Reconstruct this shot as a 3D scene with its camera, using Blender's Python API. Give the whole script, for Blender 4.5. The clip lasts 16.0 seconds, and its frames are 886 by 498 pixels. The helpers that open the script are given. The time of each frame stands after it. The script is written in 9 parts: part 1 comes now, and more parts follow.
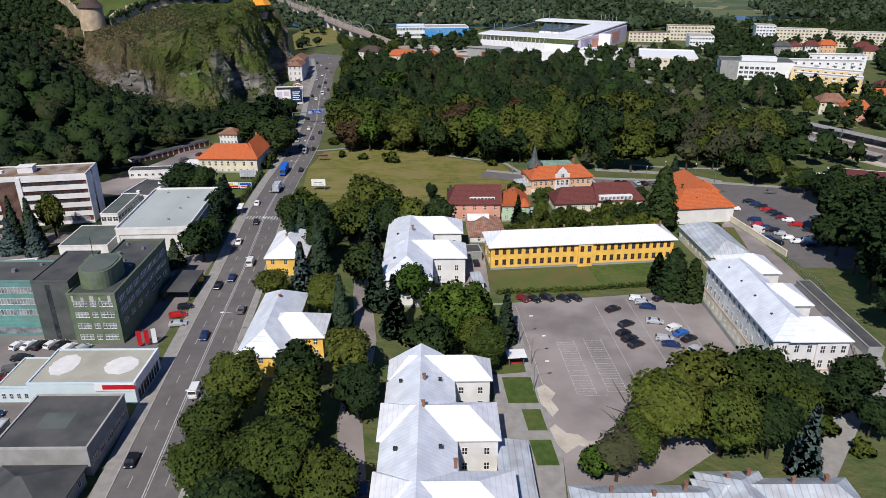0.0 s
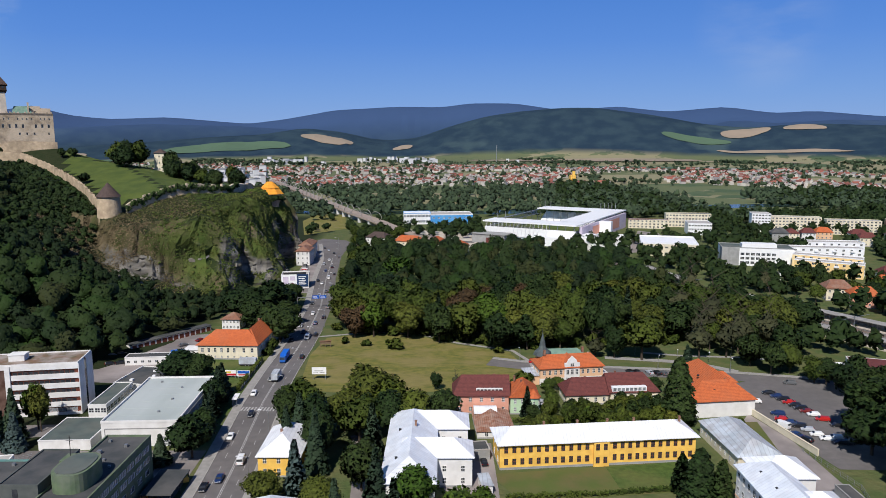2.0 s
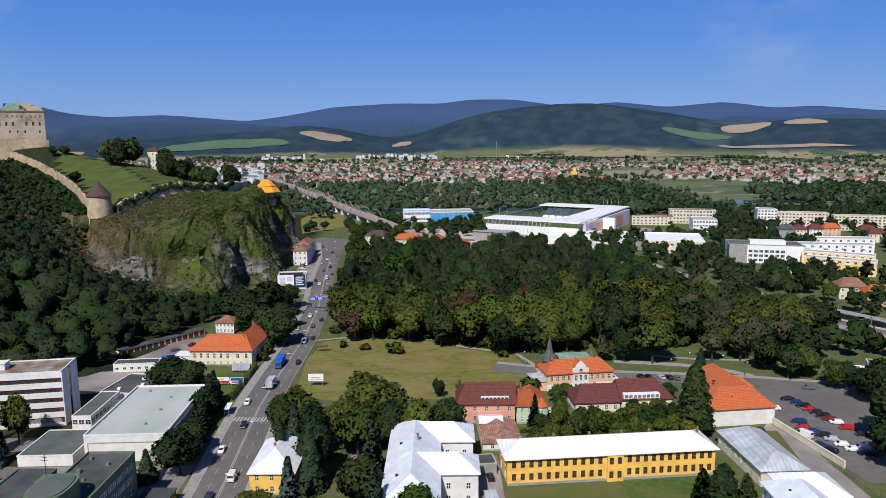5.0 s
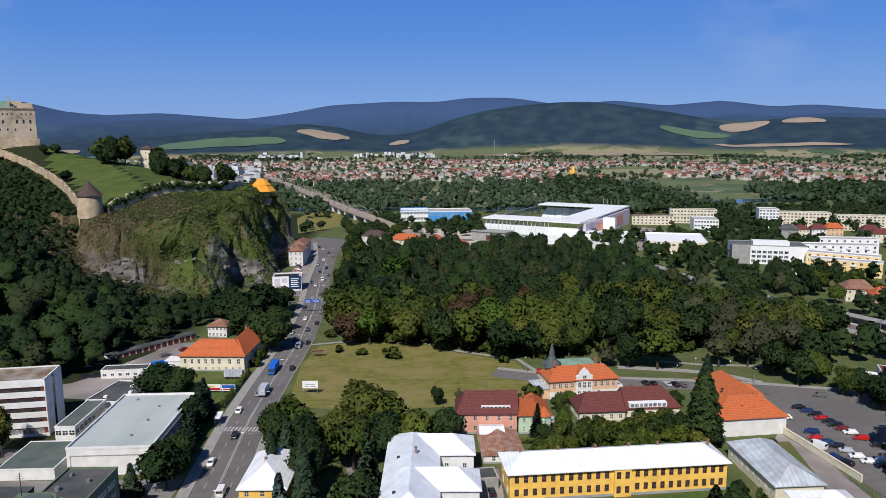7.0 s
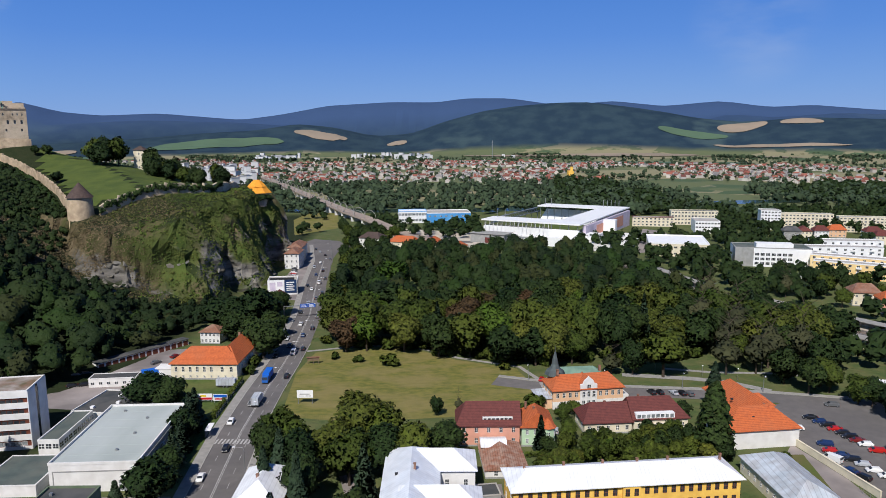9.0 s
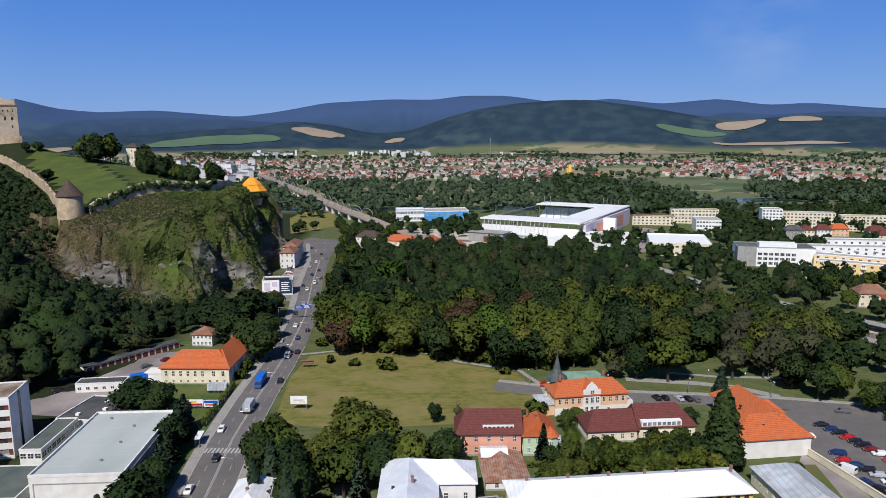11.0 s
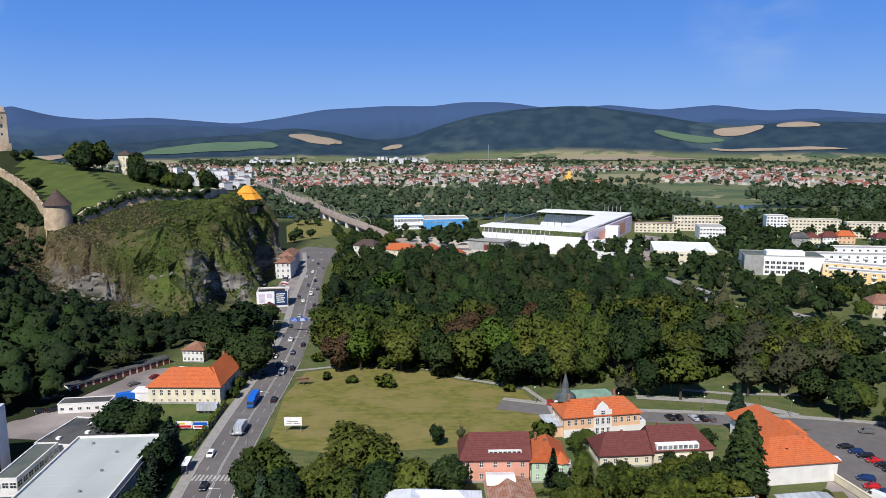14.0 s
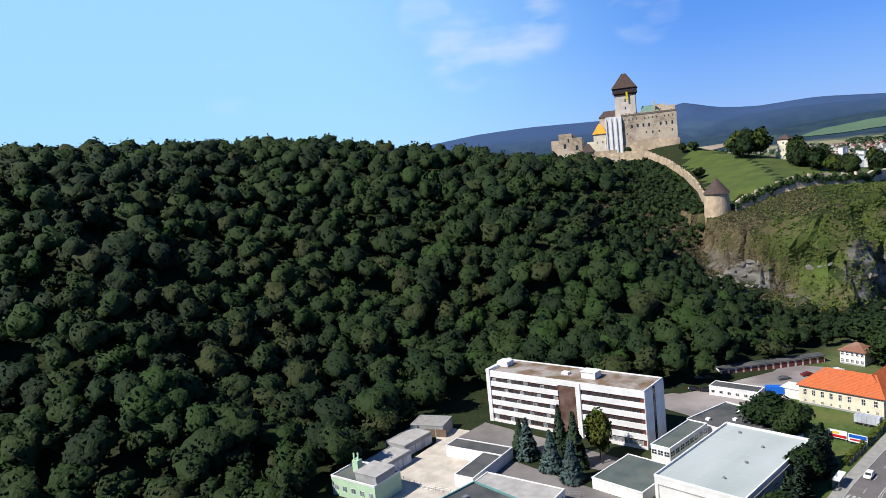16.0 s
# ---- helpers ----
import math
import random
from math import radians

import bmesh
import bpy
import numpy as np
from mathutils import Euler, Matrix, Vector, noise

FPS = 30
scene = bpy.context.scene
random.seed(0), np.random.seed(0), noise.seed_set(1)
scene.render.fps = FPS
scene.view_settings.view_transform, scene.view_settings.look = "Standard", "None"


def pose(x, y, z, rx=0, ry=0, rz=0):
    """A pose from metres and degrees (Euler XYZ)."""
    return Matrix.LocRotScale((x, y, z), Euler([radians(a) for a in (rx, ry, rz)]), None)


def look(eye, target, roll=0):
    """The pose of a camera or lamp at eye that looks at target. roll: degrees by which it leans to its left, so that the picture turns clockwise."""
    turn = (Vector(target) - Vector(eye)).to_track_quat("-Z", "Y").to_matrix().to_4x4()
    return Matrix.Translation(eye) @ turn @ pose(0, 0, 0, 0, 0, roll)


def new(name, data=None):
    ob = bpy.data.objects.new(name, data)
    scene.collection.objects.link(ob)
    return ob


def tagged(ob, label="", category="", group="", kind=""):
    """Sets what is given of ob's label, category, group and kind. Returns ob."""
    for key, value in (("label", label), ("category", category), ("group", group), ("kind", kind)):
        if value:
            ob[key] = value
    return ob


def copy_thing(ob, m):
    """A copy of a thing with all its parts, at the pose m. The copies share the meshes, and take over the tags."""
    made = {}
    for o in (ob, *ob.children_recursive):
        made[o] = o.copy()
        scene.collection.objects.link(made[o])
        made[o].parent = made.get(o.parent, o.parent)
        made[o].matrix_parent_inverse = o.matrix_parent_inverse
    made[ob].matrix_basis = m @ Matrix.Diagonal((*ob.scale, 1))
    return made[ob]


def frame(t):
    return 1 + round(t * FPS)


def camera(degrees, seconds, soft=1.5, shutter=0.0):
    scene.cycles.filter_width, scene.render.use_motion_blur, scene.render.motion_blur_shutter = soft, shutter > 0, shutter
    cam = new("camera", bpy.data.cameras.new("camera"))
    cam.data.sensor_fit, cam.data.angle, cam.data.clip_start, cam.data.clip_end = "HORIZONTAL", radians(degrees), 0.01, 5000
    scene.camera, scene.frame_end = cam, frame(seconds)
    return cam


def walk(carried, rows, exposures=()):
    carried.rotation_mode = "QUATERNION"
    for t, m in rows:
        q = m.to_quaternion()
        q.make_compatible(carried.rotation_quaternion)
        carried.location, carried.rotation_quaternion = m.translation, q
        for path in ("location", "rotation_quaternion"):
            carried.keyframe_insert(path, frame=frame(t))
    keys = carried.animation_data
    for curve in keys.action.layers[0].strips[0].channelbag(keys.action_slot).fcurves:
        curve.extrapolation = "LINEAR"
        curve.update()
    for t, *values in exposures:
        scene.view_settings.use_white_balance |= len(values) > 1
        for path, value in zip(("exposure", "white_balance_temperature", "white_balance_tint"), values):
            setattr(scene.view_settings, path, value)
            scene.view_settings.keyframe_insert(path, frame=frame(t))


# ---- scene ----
import functools
cam = camera(64.19, 16.0, soft=0.82)
PATH = [
    (0, look((0.87, -3.97, 91.42), (1.47, 87.87, 51.86), -0.17)),
    (0.5, look((1.12, -1.10, 92.28), (1.57, 92.46, 56.98), -0.41)),
    (1, look((1.13, 0.95, 92.79), (1.58, 96.84, 64.42), -0.10)),
    (1.5, look((0.96, 2.71, 93.00), (1.12, 100.95, 74.28), 0.09)),
    (2, look((0.70, 4.19, 92.44), (0.73, 103.01, 77.11), -0.08)),
    (2.5, look((0.46, 6.04, 92.19), (0.34, 104.84, 76.75), -0.25)),
    (3, look((0.21, 8.25, 92.18), (0.10, 107.06, 76.78), -0.34)),
    (3.5, look((0.00, 10.00, 91.97), (0.00, 108.84, 76.76), -0.52)),
    (4, look((0.16, 12.10, 91.91), (0.08, 110.84, 76.11), -0.35)),
    (6.5, look((-0.54, 23.40, 91.99), (-0.25, 122.14, 76.21), -0.43)),
    (7, look((-0.53, 25.59, 92.05), (-0.12, 124.30, 76.03), -0.31)),
    (7.5, look((-0.56, 27.80, 92.15), (-0.17, 126.40, 75.49), -0.35)),
    (8, look((-0.63, 30.02, 92.22), (-0.15, 128.82, 76.84), -0.34)),
    (8.5, look((-0.80, 31.83, 91.95), (-0.12, 130.60, 76.33), -0.26)),
    (9, look((-1.09, 34.11, 92.11), (-0.35, 132.83, 76.16), -0.30)),
    (11.5, look((-1.43, 44.25, 92.00), (-0.26, 142.91, 75.70), -0.16)),
    (12, look((-1.62, 46.26, 92.15), (-0.42, 145.04, 76.61), -0.08)),
    (12.5, look((-1.98, 48.12, 92.10), (-0.61, 146.95, 76.92), -0.13)),
    (13, look((-2.25, 50.00, 92.18), (-0.80, 148.70, 76.17), -0.27)),
    (13.5, look((-2.44, 52.31, 92.32), (-0.96, 151.05, 76.59), -0.19)),
    (14, look((-2.48, 54.37, 92.03), (-1.10, 153.17, 76.62), -0.34)),
    (14.5, look((-2.92, 57.13, 92.14), (-17.50, 154.70, 75.90), -2.30)),
    (15, look((-3.69, 59.66, 92.29), (-42.00, 150.68, 76.60), -2.90)),
    (15.5, look((-4.20, 61.26, 92.23), (-59.50, 143.26, 77.50), -3.70)),
    (16, look((-4.07, 61.58, 92.38), (-79.72, 125.79, 79.93), -6.00)),
]
walk(cam, PATH, [(0.0, -0.09, 6500, 13), (2.0, -0.06, 6470, 12), (3.5, -0.03, 6450, 12), (6.5, -0.07, 6450, 12), (9.0, -0.06, 6450, 12), (11.5, -0.04, 6450, 12), (12.5, 0.06, 6450, 12), (14.0, 0.15, 6450, 12), (15.0, 0.29, 6450, 11), (16.0, 0.38, 6450, 10)])

# ---- world, sun, exposure ----
SUN_AZ, SUN_EL = radians(197), radians(47)   # compass bearing the light comes from (0 = +y, clockwise), elevation
world = bpy.data.worlds.new("sky")
scene.world = world
world.use_nodes = True
wn = world.node_tree
sky = wn.nodes.new("ShaderNodeTexSky")
sky.sky_type = "NISHITA"
sky.sun_disc = False
sky.sun_elevation, sky.sun_rotation = SUN_EL, SUN_AZ
sky.altitude, sky.air_density, sky.dust_density, sky.ozone_density = 300, 1.0, 0.25, 3.0
bg = wn.nodes["Background"]
bg.inputs["Strength"].default_value = 0.078
# thin high cloud veils
tc = wn.nodes.new("ShaderNodeTexCoord")
mp = wn.nodes.new("ShaderNodeMapping")
mp.inputs["Scale"].default_value = (5.0, 5.0, 16.0)
mp.inputs["Rotation"].default_value = (0.25, 0.1, 0.0)
cn = wn.nodes.new("ShaderNodeTexNoise")
cn.inputs["Scale"].default_value, cn.inputs["Detail"].default_value = 1.6, 7
cr = wn.nodes.new("ShaderNodeMapRange")
cr.inputs[1].default_value, cr.inputs[2].default_value, cr.inputs[4].default_value = 0.44, 0.70, 0.62
cm = wn.nodes.new("ShaderNodeMix")
cm.data_type = "RGBA"
cm.inputs[7].default_value = (7.5, 8.4, 9.6, 1)
wn.links.new(tc.outputs["Generated"], mp.inputs[0])
wn.links.new(mp.outputs[0], cn.inputs[0])
wn.links.new(cn.outputs[0], cr.inputs[0])
# a few thin wisps: direction and angular radius
veil = None
for d_, rad_ in (((-0.674, 0.722, 0.153), 0.075), ((-0.72, 0.68, 0.142), 0.05), ((-0.64, 0.75, 0.167), 0.05), ((-0.947, 0.262, 0.184), 0.028), ((-0.743, 0.642, 0.191), 0.035), ((-0.53, 0.832, 0.168), 0.035), ((0.40, 0.905, 0.139), 0.10), ((-0.9, 0.418, 0.12), 0.05)):
    dp = wn.nodes.new("ShaderNodeVectorMath")
    dp.operation = "DOT_PRODUCT"
    dp.inputs[1].default_value = d_
    wn.links.new(tc.outputs["Generated"], dp.inputs[0])
    mr = wn.nodes.new("ShaderNodeMapRange")
    mr.interpolation_type = "SMOOTHSTEP"
    mr.inputs[1].default_value, mr.inputs[2].default_value = math.cos(rad_), math.cos(rad_ * 0.25)
    mr.inputs[4].default_value = 0.3 if d_[0] > 0 else (1.0 if rad_ > 0.04 else 0.5)
    wn.links.new(dp.outputs["Value"], mr.inputs[0])
    if veil is None:
        veil = mr.outputs[0]
    else:
        mx = wn.nodes.new("ShaderNodeMath")
        mx.operation = "MAXIMUM"
        wn.links.new(veil, mx.inputs[0])
        wn.links.new(mr.outputs[0], mx.inputs[1])
        veil = mx.outputs[0]
cv = wn.nodes.new("ShaderNodeMath")
cv.operation = "MULTIPLY"
wn.links.new(cr.outputs[0], cv.inputs[0])
wn.links.new(veil, cv.inputs[1])
wn.links.new(cv.outputs[0], cm.inputs[0])
# the clear air's colour by height: pale low down, deep blue above, lighter to the west
sep = wn.nodes.new("ShaderNodeSeparateXYZ")
wn.links.new(tc.outputs["Generated"], sep.inputs[0])
ramp = wn.nodes.new("ShaderNodeValToRGB")
el = ramp.color_ramp.elements
el[0].position, el[0].color = 0.0, (2.7, 5.0, 9.9, 1)
el[1].position, el[1].color = 1.0, (0.12, 0.5, 2.0, 1)
for at_, col_ in ((0.06, (1.9, 4.3, 9.9, 1)), (0.13, (1.05, 3.3, 9.6, 1)), (0.26, (0.4, 2.3, 8.2, 1)), (0.42, (0.22, 1.0, 3.8, 1))):
    e_ = el.new(at_)
    e_.color = col_
wn.links.new(sep.outputs[2], ramp.inputs[0])
west = wn.nodes.new("ShaderNodeMapRange")
west.interpolation_type = "SMOOTHSTEP"
west.inputs[1].default_value, west.inputs[2].default_value, west.inputs[4].default_value = -0.46, -0.86, 1.0
wn.links.new(sep.outputs[0], west.inputs[0])
wm = wn.nodes.new("ShaderNodeMix")
wm.data_type = "RGBA"
wm.inputs[7].default_value = (3.9, 7.6, 12.0, 1)
wn.links.new(west.outputs[0], wm.inputs[0])
wn.links.new(ramp.outputs[0], wm.inputs[6])
sm = wn.nodes.new("ShaderNodeMix")
sm.data_type = "RGBA"
sm.inputs[0].default_value = 0.85
wn.links.new(sky.outputs[0], sm.inputs[6])
wn.links.new(wm.outputs[2], sm.inputs[7])
wn.links.new(sm.outputs[2], cm.inputs[6])
wn.links.new(cm.outputs[2], bg.inputs[0])
sun_data = bpy.data.lights.new("sun", "SUN")
sun_data.energy, sun_data.angle, sun_data.color = 5.0, radians(0.55), (1.0, 0.965, 0.90)
sun = new("sun", sun_data)
_to = Vector((math.sin(SUN_AZ) * math.cos(SUN_EL), math.cos(SUN_AZ) * math.cos(SUN_EL), math.sin(SUN_EL)))
sun.matrix_world = look(_to * 300, (0, 0, 0))

# ---- materials ----
def mat(name, col, col2=None, scale=1.0, rough=0.8, metal=0.0, bump=0.0, bscale=None, spec=0.18, detail=5, island=0.0, objrand=0.0,
        stretch=None, col3=None, scale3=0.08, amount3=0.5, wave=None, lo=0.35, hi=0.65):
    """A procedural surface: two colours mixed by noise, a third at a larger scale, variation by piece, optional seams (wave = (axis, per metre, depth))."""
    m = bpy.data.materials.new(name)
    m.use_nodes = True
    nt = m.node_tree
    n, l = nt.nodes, nt.links
    p = n["Principled BSDF"]
    p.inputs["Roughness"].default_value, p.inputs["Metallic"].default_value = rough, metal
    p.inputs["Specular IOR Level"].default_value = spec
    geo = n.new("ShaderNodeNewGeometry")
    pos = geo.outputs["Position"]
    if stretch:
        mpn = n.new("ShaderNodeMapping")
        mpn.inputs["Scale"].default_value = stretch
        l.new(pos, mpn.inputs[0])
        pos = mpn.outputs[0]
    def noise_tex(s, d=detail):
        t = n.new("ShaderNodeTexNoise")
        t.inputs["Scale"].default_value, t.inputs["Detail"].default_value = s, d
        l.new(pos, t.inputs[0])
        return t.outputs[0]
    def remap(v, a, b, c, d):
        r = n.new("ShaderNodeMapRange")
        r.inputs[1].default_value, r.inputs[2].default_value, r.inputs[3].default_value, r.inputs[4].default_value = a, b, c, d
        l.new(v, r.inputs[0])
        return r.outputs[0]
    def mix(f, a, b, kind="MIX"):
        x = n.new("ShaderNodeMix")
        x.data_type, x.blend_type = "RGBA", kind
        for sock, v in ((x.inputs[0], f), (x.inputs[6], a), (x.inputs[7], b)):
            if hasattr(v, "default_value"):
                l.new(v, sock)
            else:
                sock.default_value = v
        return x.outputs[2]
    c = (*col, 1)
    nz = noise_tex(scale)
    c2 = (*(col2 or [v * 0.78 for v in col]), 1)
    c = mix(remap(nz, lo, hi, 0, 1), c, c2)
    if col3:
        c = mix(remap(noise_tex(scale3, 4), 0.42, 0.62, 0, amount3), c, (*col3, 1))
    if island:
        c = mix(remap(geo.outputs["Random Per Island"], 0, 1, 0, island), c, (0, 0, 0, 1))
    if objrand:
        oi = n.new("ShaderNodeObjectInfo")
        hs = n.new("ShaderNodeHueSaturation")
        l.new(remap(oi.outputs["Random"], 0, 1, 1 - objrand, 1 + objrand), hs.inputs["Value"])
        l.new(remap(oi.outputs["Random"], 0, 1, 0.5 + 0.04 * objrand, 0.5 - 0.09 * objrand), hs.inputs["Hue"])
        l.new(c, hs.inputs["Color"])
        c = hs.outputs[0]
    hgt = None
    if wave:
        w = n.new("ShaderNodeTexWave")
        w.wave_type, w.bands_direction = "BANDS", wave[0]
        w.inputs["Scale"].default_value = wave[1] * 0.314
        l.new(geo.outputs["Position"], w.inputs[0])
        line = remap(w.outputs[1], 0.0, 0.12, 1, 0)
        c = mix(line, c, mix(0.5 * wave[2], c, (0.1, 0.1, 0.1, 1), "MULTIPLY"))
        hgt = w.outputs[1]
    l.new(c, p.inputs["Base Color"])
    if bump:
        b = n.new("ShaderNodeBump")
        b.inputs["Strength"].default_value, b.inputs["Distance"].default_value = min(bump, 1), 0.25 * max(1, bump)
        l.new(noise_tex(bscale or scale * 4), b.inputs["Height"])
        l.new(b.outputs[0], p.inputs["Normal"])
    return m

ASPHALT = mat("asphalt", (0.135, 0.125, 0.122), (0.165, 0.152, 0.146), 0.35, 0.85, bump=0.15, bscale=6, col3=(0.105, 0.098, 0.097), scale3=0.05)
LOT = mat("worn_asphalt", (0.265, 0.232, 0.222), (0.32, 0.282, 0.268), 0.12, 0.9, bump=0.2, bscale=5, col3=(0.155, 0.138, 0.132), scale3=0.055, amount3=0.75)
YARD = mat("dark_yard_asphalt", (0.19, 0.172, 0.165), (0.235, 0.21, 0.20), 0.12, 0.9, bump=0.2, bscale=5, col3=(0.125, 0.113, 0.108), scale3=0.055, amount3=0.75)
PAVE = mat("pavement_concrete", (0.32, 0.305, 0.285), (0.25, 0.24, 0.225), 0.5, 0.9, bump=0.15)
PALE = mat("pale_gravel", (0.56, 0.5, 0.42), (0.42, 0.37, 0.31), 0.25, 0.95, bump=0.3)
MARK = mat("road_marking", (0.50, 0.49, 0.47), (0.30, 0.29, 0.28), 1.2, 0.8)
LAWN = mat("lawn", (0.072, 0.115, 0.026), (0.045, 0.078, 0.018), 0.6, 0.95, bump=0.4, bscale=3, col3=(0.15, 0.14, 0.05), scale3=0.06)
MEADOW = mat("dry_meadow", (0.195, 0.175, 0.046), (0.105, 0.115, 0.028), 0.3, 0.95, bump=0.8, bscale=2.5, col3=(0.23, 0.185, 0.075), scale3=0.06, amount3=0.7, stretch=(1, 1.8, 1), detail=9)
GRASS_HILL = mat("castle_meadow", (0.082, 0.108, 0.024), (0.055, 0.08, 0.019), 0.1, 0.95, bump=0.5, bscale=2)
SOIL = mat("brown_lawn", (0.125, 0.11, 0.045), (0.085, 0.11, 0.03), 0.15, 0.95, bump=0.4, col3=(0.09, 0.125, 0.03), scale3=0.05)
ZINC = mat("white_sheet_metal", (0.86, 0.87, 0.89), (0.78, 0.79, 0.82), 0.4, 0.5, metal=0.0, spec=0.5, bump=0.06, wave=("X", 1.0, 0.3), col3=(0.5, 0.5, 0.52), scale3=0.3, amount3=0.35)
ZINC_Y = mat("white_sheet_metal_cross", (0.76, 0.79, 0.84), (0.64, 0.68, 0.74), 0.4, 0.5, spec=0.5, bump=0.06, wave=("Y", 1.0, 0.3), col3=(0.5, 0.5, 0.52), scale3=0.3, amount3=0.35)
ZINC_OLD = mat("weathered_sheet_metal", (0.54, 0.585, 0.64), (0.38, 0.42, 0.46), 0.25, 0.55, spec=0.5, bump=0.1, wave=("X", 0.8, 0.6), col3=(0.27, 0.22, 0.2), scale3=0.3, amount3=0.4)
MEMBRANE = mat("pale_roof_membrane", (0.40, 0.435, 0.415), (0.33, 0.365, 0.35), 0.12, 0.75, bump=0.05, stretch=(1.0, 0.25, 1), col3=(0.47, 0.50, 0.49), scale3=0.08, amount3=0.5)
TAR = mat("tar_roof", (0.055, 0.06, 0.062), (0.085, 0.085, 0.085), 0.2, 0.85, bump=0.1, col3=(0.12, 0.115, 0.11), scale3=0.1, amount3=0.5)
TAR_GREEN = mat("green_tar_roof", (0.10, 0.125, 0.115), (0.075, 0.095, 0.09), 0.25, 0.85, bump=0.1, col3=(0.15, 0.15, 0.13), scale3=0.12)
MOSS_ROOF = mat("mossy_gravel_roof", (0.21, 0.125, 0.085), (0.12, 0.10, 0.055), 0.35, 0.95, bump=0.3, col3=(0.36, 0.32, 0.29), scale3=0.16, amount3=0.9)
YELLOW = mat("yellow_plaster", (0.88, 0.55, 0.12), (0.8, 0.48, 0.1), 0.5, 0.9, bump=0.05, col3=(0.58, 0.33, 0.08), scale3=0.25, amount3=0.35)
WHITE = mat("white_plaster", (0.74, 0.73, 0.71), (0.66, 0.65, 0.63), 0.4, 0.88, bump=0.05, col3=(0.58, 0.56, 0.53), scale3=0.2, amount3=0.4)
CREAM = mat("cream_plaster", (0.74, 0.67, 0.51), (0.66, 0.6, 0.46), 0.4, 0.9, bump=0.06, col3=(0.5, 0.44, 0.34), scale3=0.2, amount3=0.4)
PINK = mat("pink_plaster", (0.66, 0.33, 0.24), (0.58, 0.29, 0.21), 0.4, 0.9, bump=0.05)
PEACH = mat("peach_plaster", (0.72, 0.46, 0.28), (0.64, 0.41, 0.26), 0.4, 0.9, bump=0.05)
MINT = mat("mint_plaster", (0.45, 0.60, 0.40), (0.4, 0.54, 0.36), 0.5, 0.9, bump=0.05)
TEAL = mat("teal_panel", (0.13, 0.30, 0.28), (0.10, 0.24, 0.225), 0.5, 0.6, col3=(0.14, 0.2, 0.18), scale3=0.2)
OLIVE = mat("olive_render", (0.13, 0.175, 0.10), (0.095, 0.135, 0.082), 0.5, 0.9, bump=0.1, col3=(0.155, 0.175, 0.135), scale3=0.3, amount3=0.7)
DARKWALL = mat("dark_grey_render", (0.085, 0.095, 0.09), (0.06, 0.07, 0.066), 0.4, 0.85, bump=0.08, col3=(0.12, 0.125, 0.115), scale3=0.3)
GREYWALL = mat("grey_render", (0.33, 0.33, 0.32), (0.26, 0.26, 0.25), 0.4, 0.9, bump=0.08)
TILE_O = mat("orange_roof_tiles", (0.54, 0.135, 0.045), (0.43, 0.105, 0.038), 1.2, 0.8, bump=0.35, bscale=3, col3=(0.4, 0.13, 0.06), scale3=0.15, amount3=0.4, wave=("Z", 3.0, 1))
TILE_R = mat("dark_red_roof_tiles", (0.15, 0.046, 0.04), (0.115, 0.037, 0.034), 1.0, 0.75, bump=0.3, bscale=3, wave=("Z", 3.0, 1))
TILE_OLD = mat("weathered_tiles", (0.26, 0.12, 0.075), (0.2, 0.1, 0.07), 0.8, 0.85, bump=0.4, col3=(0.3, 0.2, 0.15), scale3=0.3, wave=("Y", 2.0, 1))
RUST = mat("rusty_sheet", (0.28, 0.12, 0.075), (0.38, 0.26, 0.2), 0.5, 0.8, bump=0.2, wave=("X", 1.5, 1))
SLATE = mat("dark_shingles", (0.07, 0.05, 0.045), (0.1, 0.07, 0.06), 0.8, 0.8, bump=0.3, wave=("Z", 3.0, 1))
COPPER = mat("green_copper", (0.17, 0.27, 0.21), (0.12, 0.2, 0.16), 0.5, 0.7)
SAFFRON = mat("orange_shingles", (0.82, 0.35, 0.04), (0.7, 0.28, 0.035), 0.8, 0.8, bump=0.2)
STONE = mat("castle_stone", (0.47, 0.375, 0.27), (0.25, 0.2, 0.145), 0.4, 0.95, bump=0.9, bscale=1.4, col3=(0.60, 0.50, 0.38), scale3=0.07, amount3=0.7)
PALE_STONE = mat("pale_wall_stone", (0.56, 0.44, 0.30), (0.36, 0.275, 0.19), 0.3, 0.95, bump=1.0, bscale=1.2, col3=(0.26, 0.21, 0.14), scale3=0.12, amount3=0.5)
DARK_STONE = mat("dark_parapet_stone", (0.20, 0.165, 0.13), (0.12, 0.10, 0.085), 0.5, 0.95, bump=0.6)
KEEP_WALL = mat("keep_plaster", (0.66, 0.59, 0.50), (0.52, 0.46, 0.39), 0.3, 0.92, bump=0.3, col3=(0.42, 0.37, 0.31), scale3=0.12, amount3=0.5)
GLASS = mat("window_glass", (0.02, 0.024, 0.03), (0.05, 0.055, 0.06), 0.7, 0.12, spec=0.6)
GLASS_L = mat("curtained_glass", (0.3, 0.32, 0.33), (0.08, 0.09, 0.1), 0.45, 0.25, spec=0.6)
FRAME = mat("window_frame", (0.72, 0.72, 0.70), None, 1.0, 0.6)
BROWNF = mat("brown_window_panel", (0.17, 0.052, 0.032), (0.12, 0.04, 0.028), 0.7, 0.5)
METAL = mat("galvanised_metal", (0.35, 0.36, 0.37), None, 2.0, 0.45, metal=0.6)
DARKMETAL = mat("dark_metal", (0.05, 0.05, 0.055), None, 2.0, 0.5, metal=0.3)
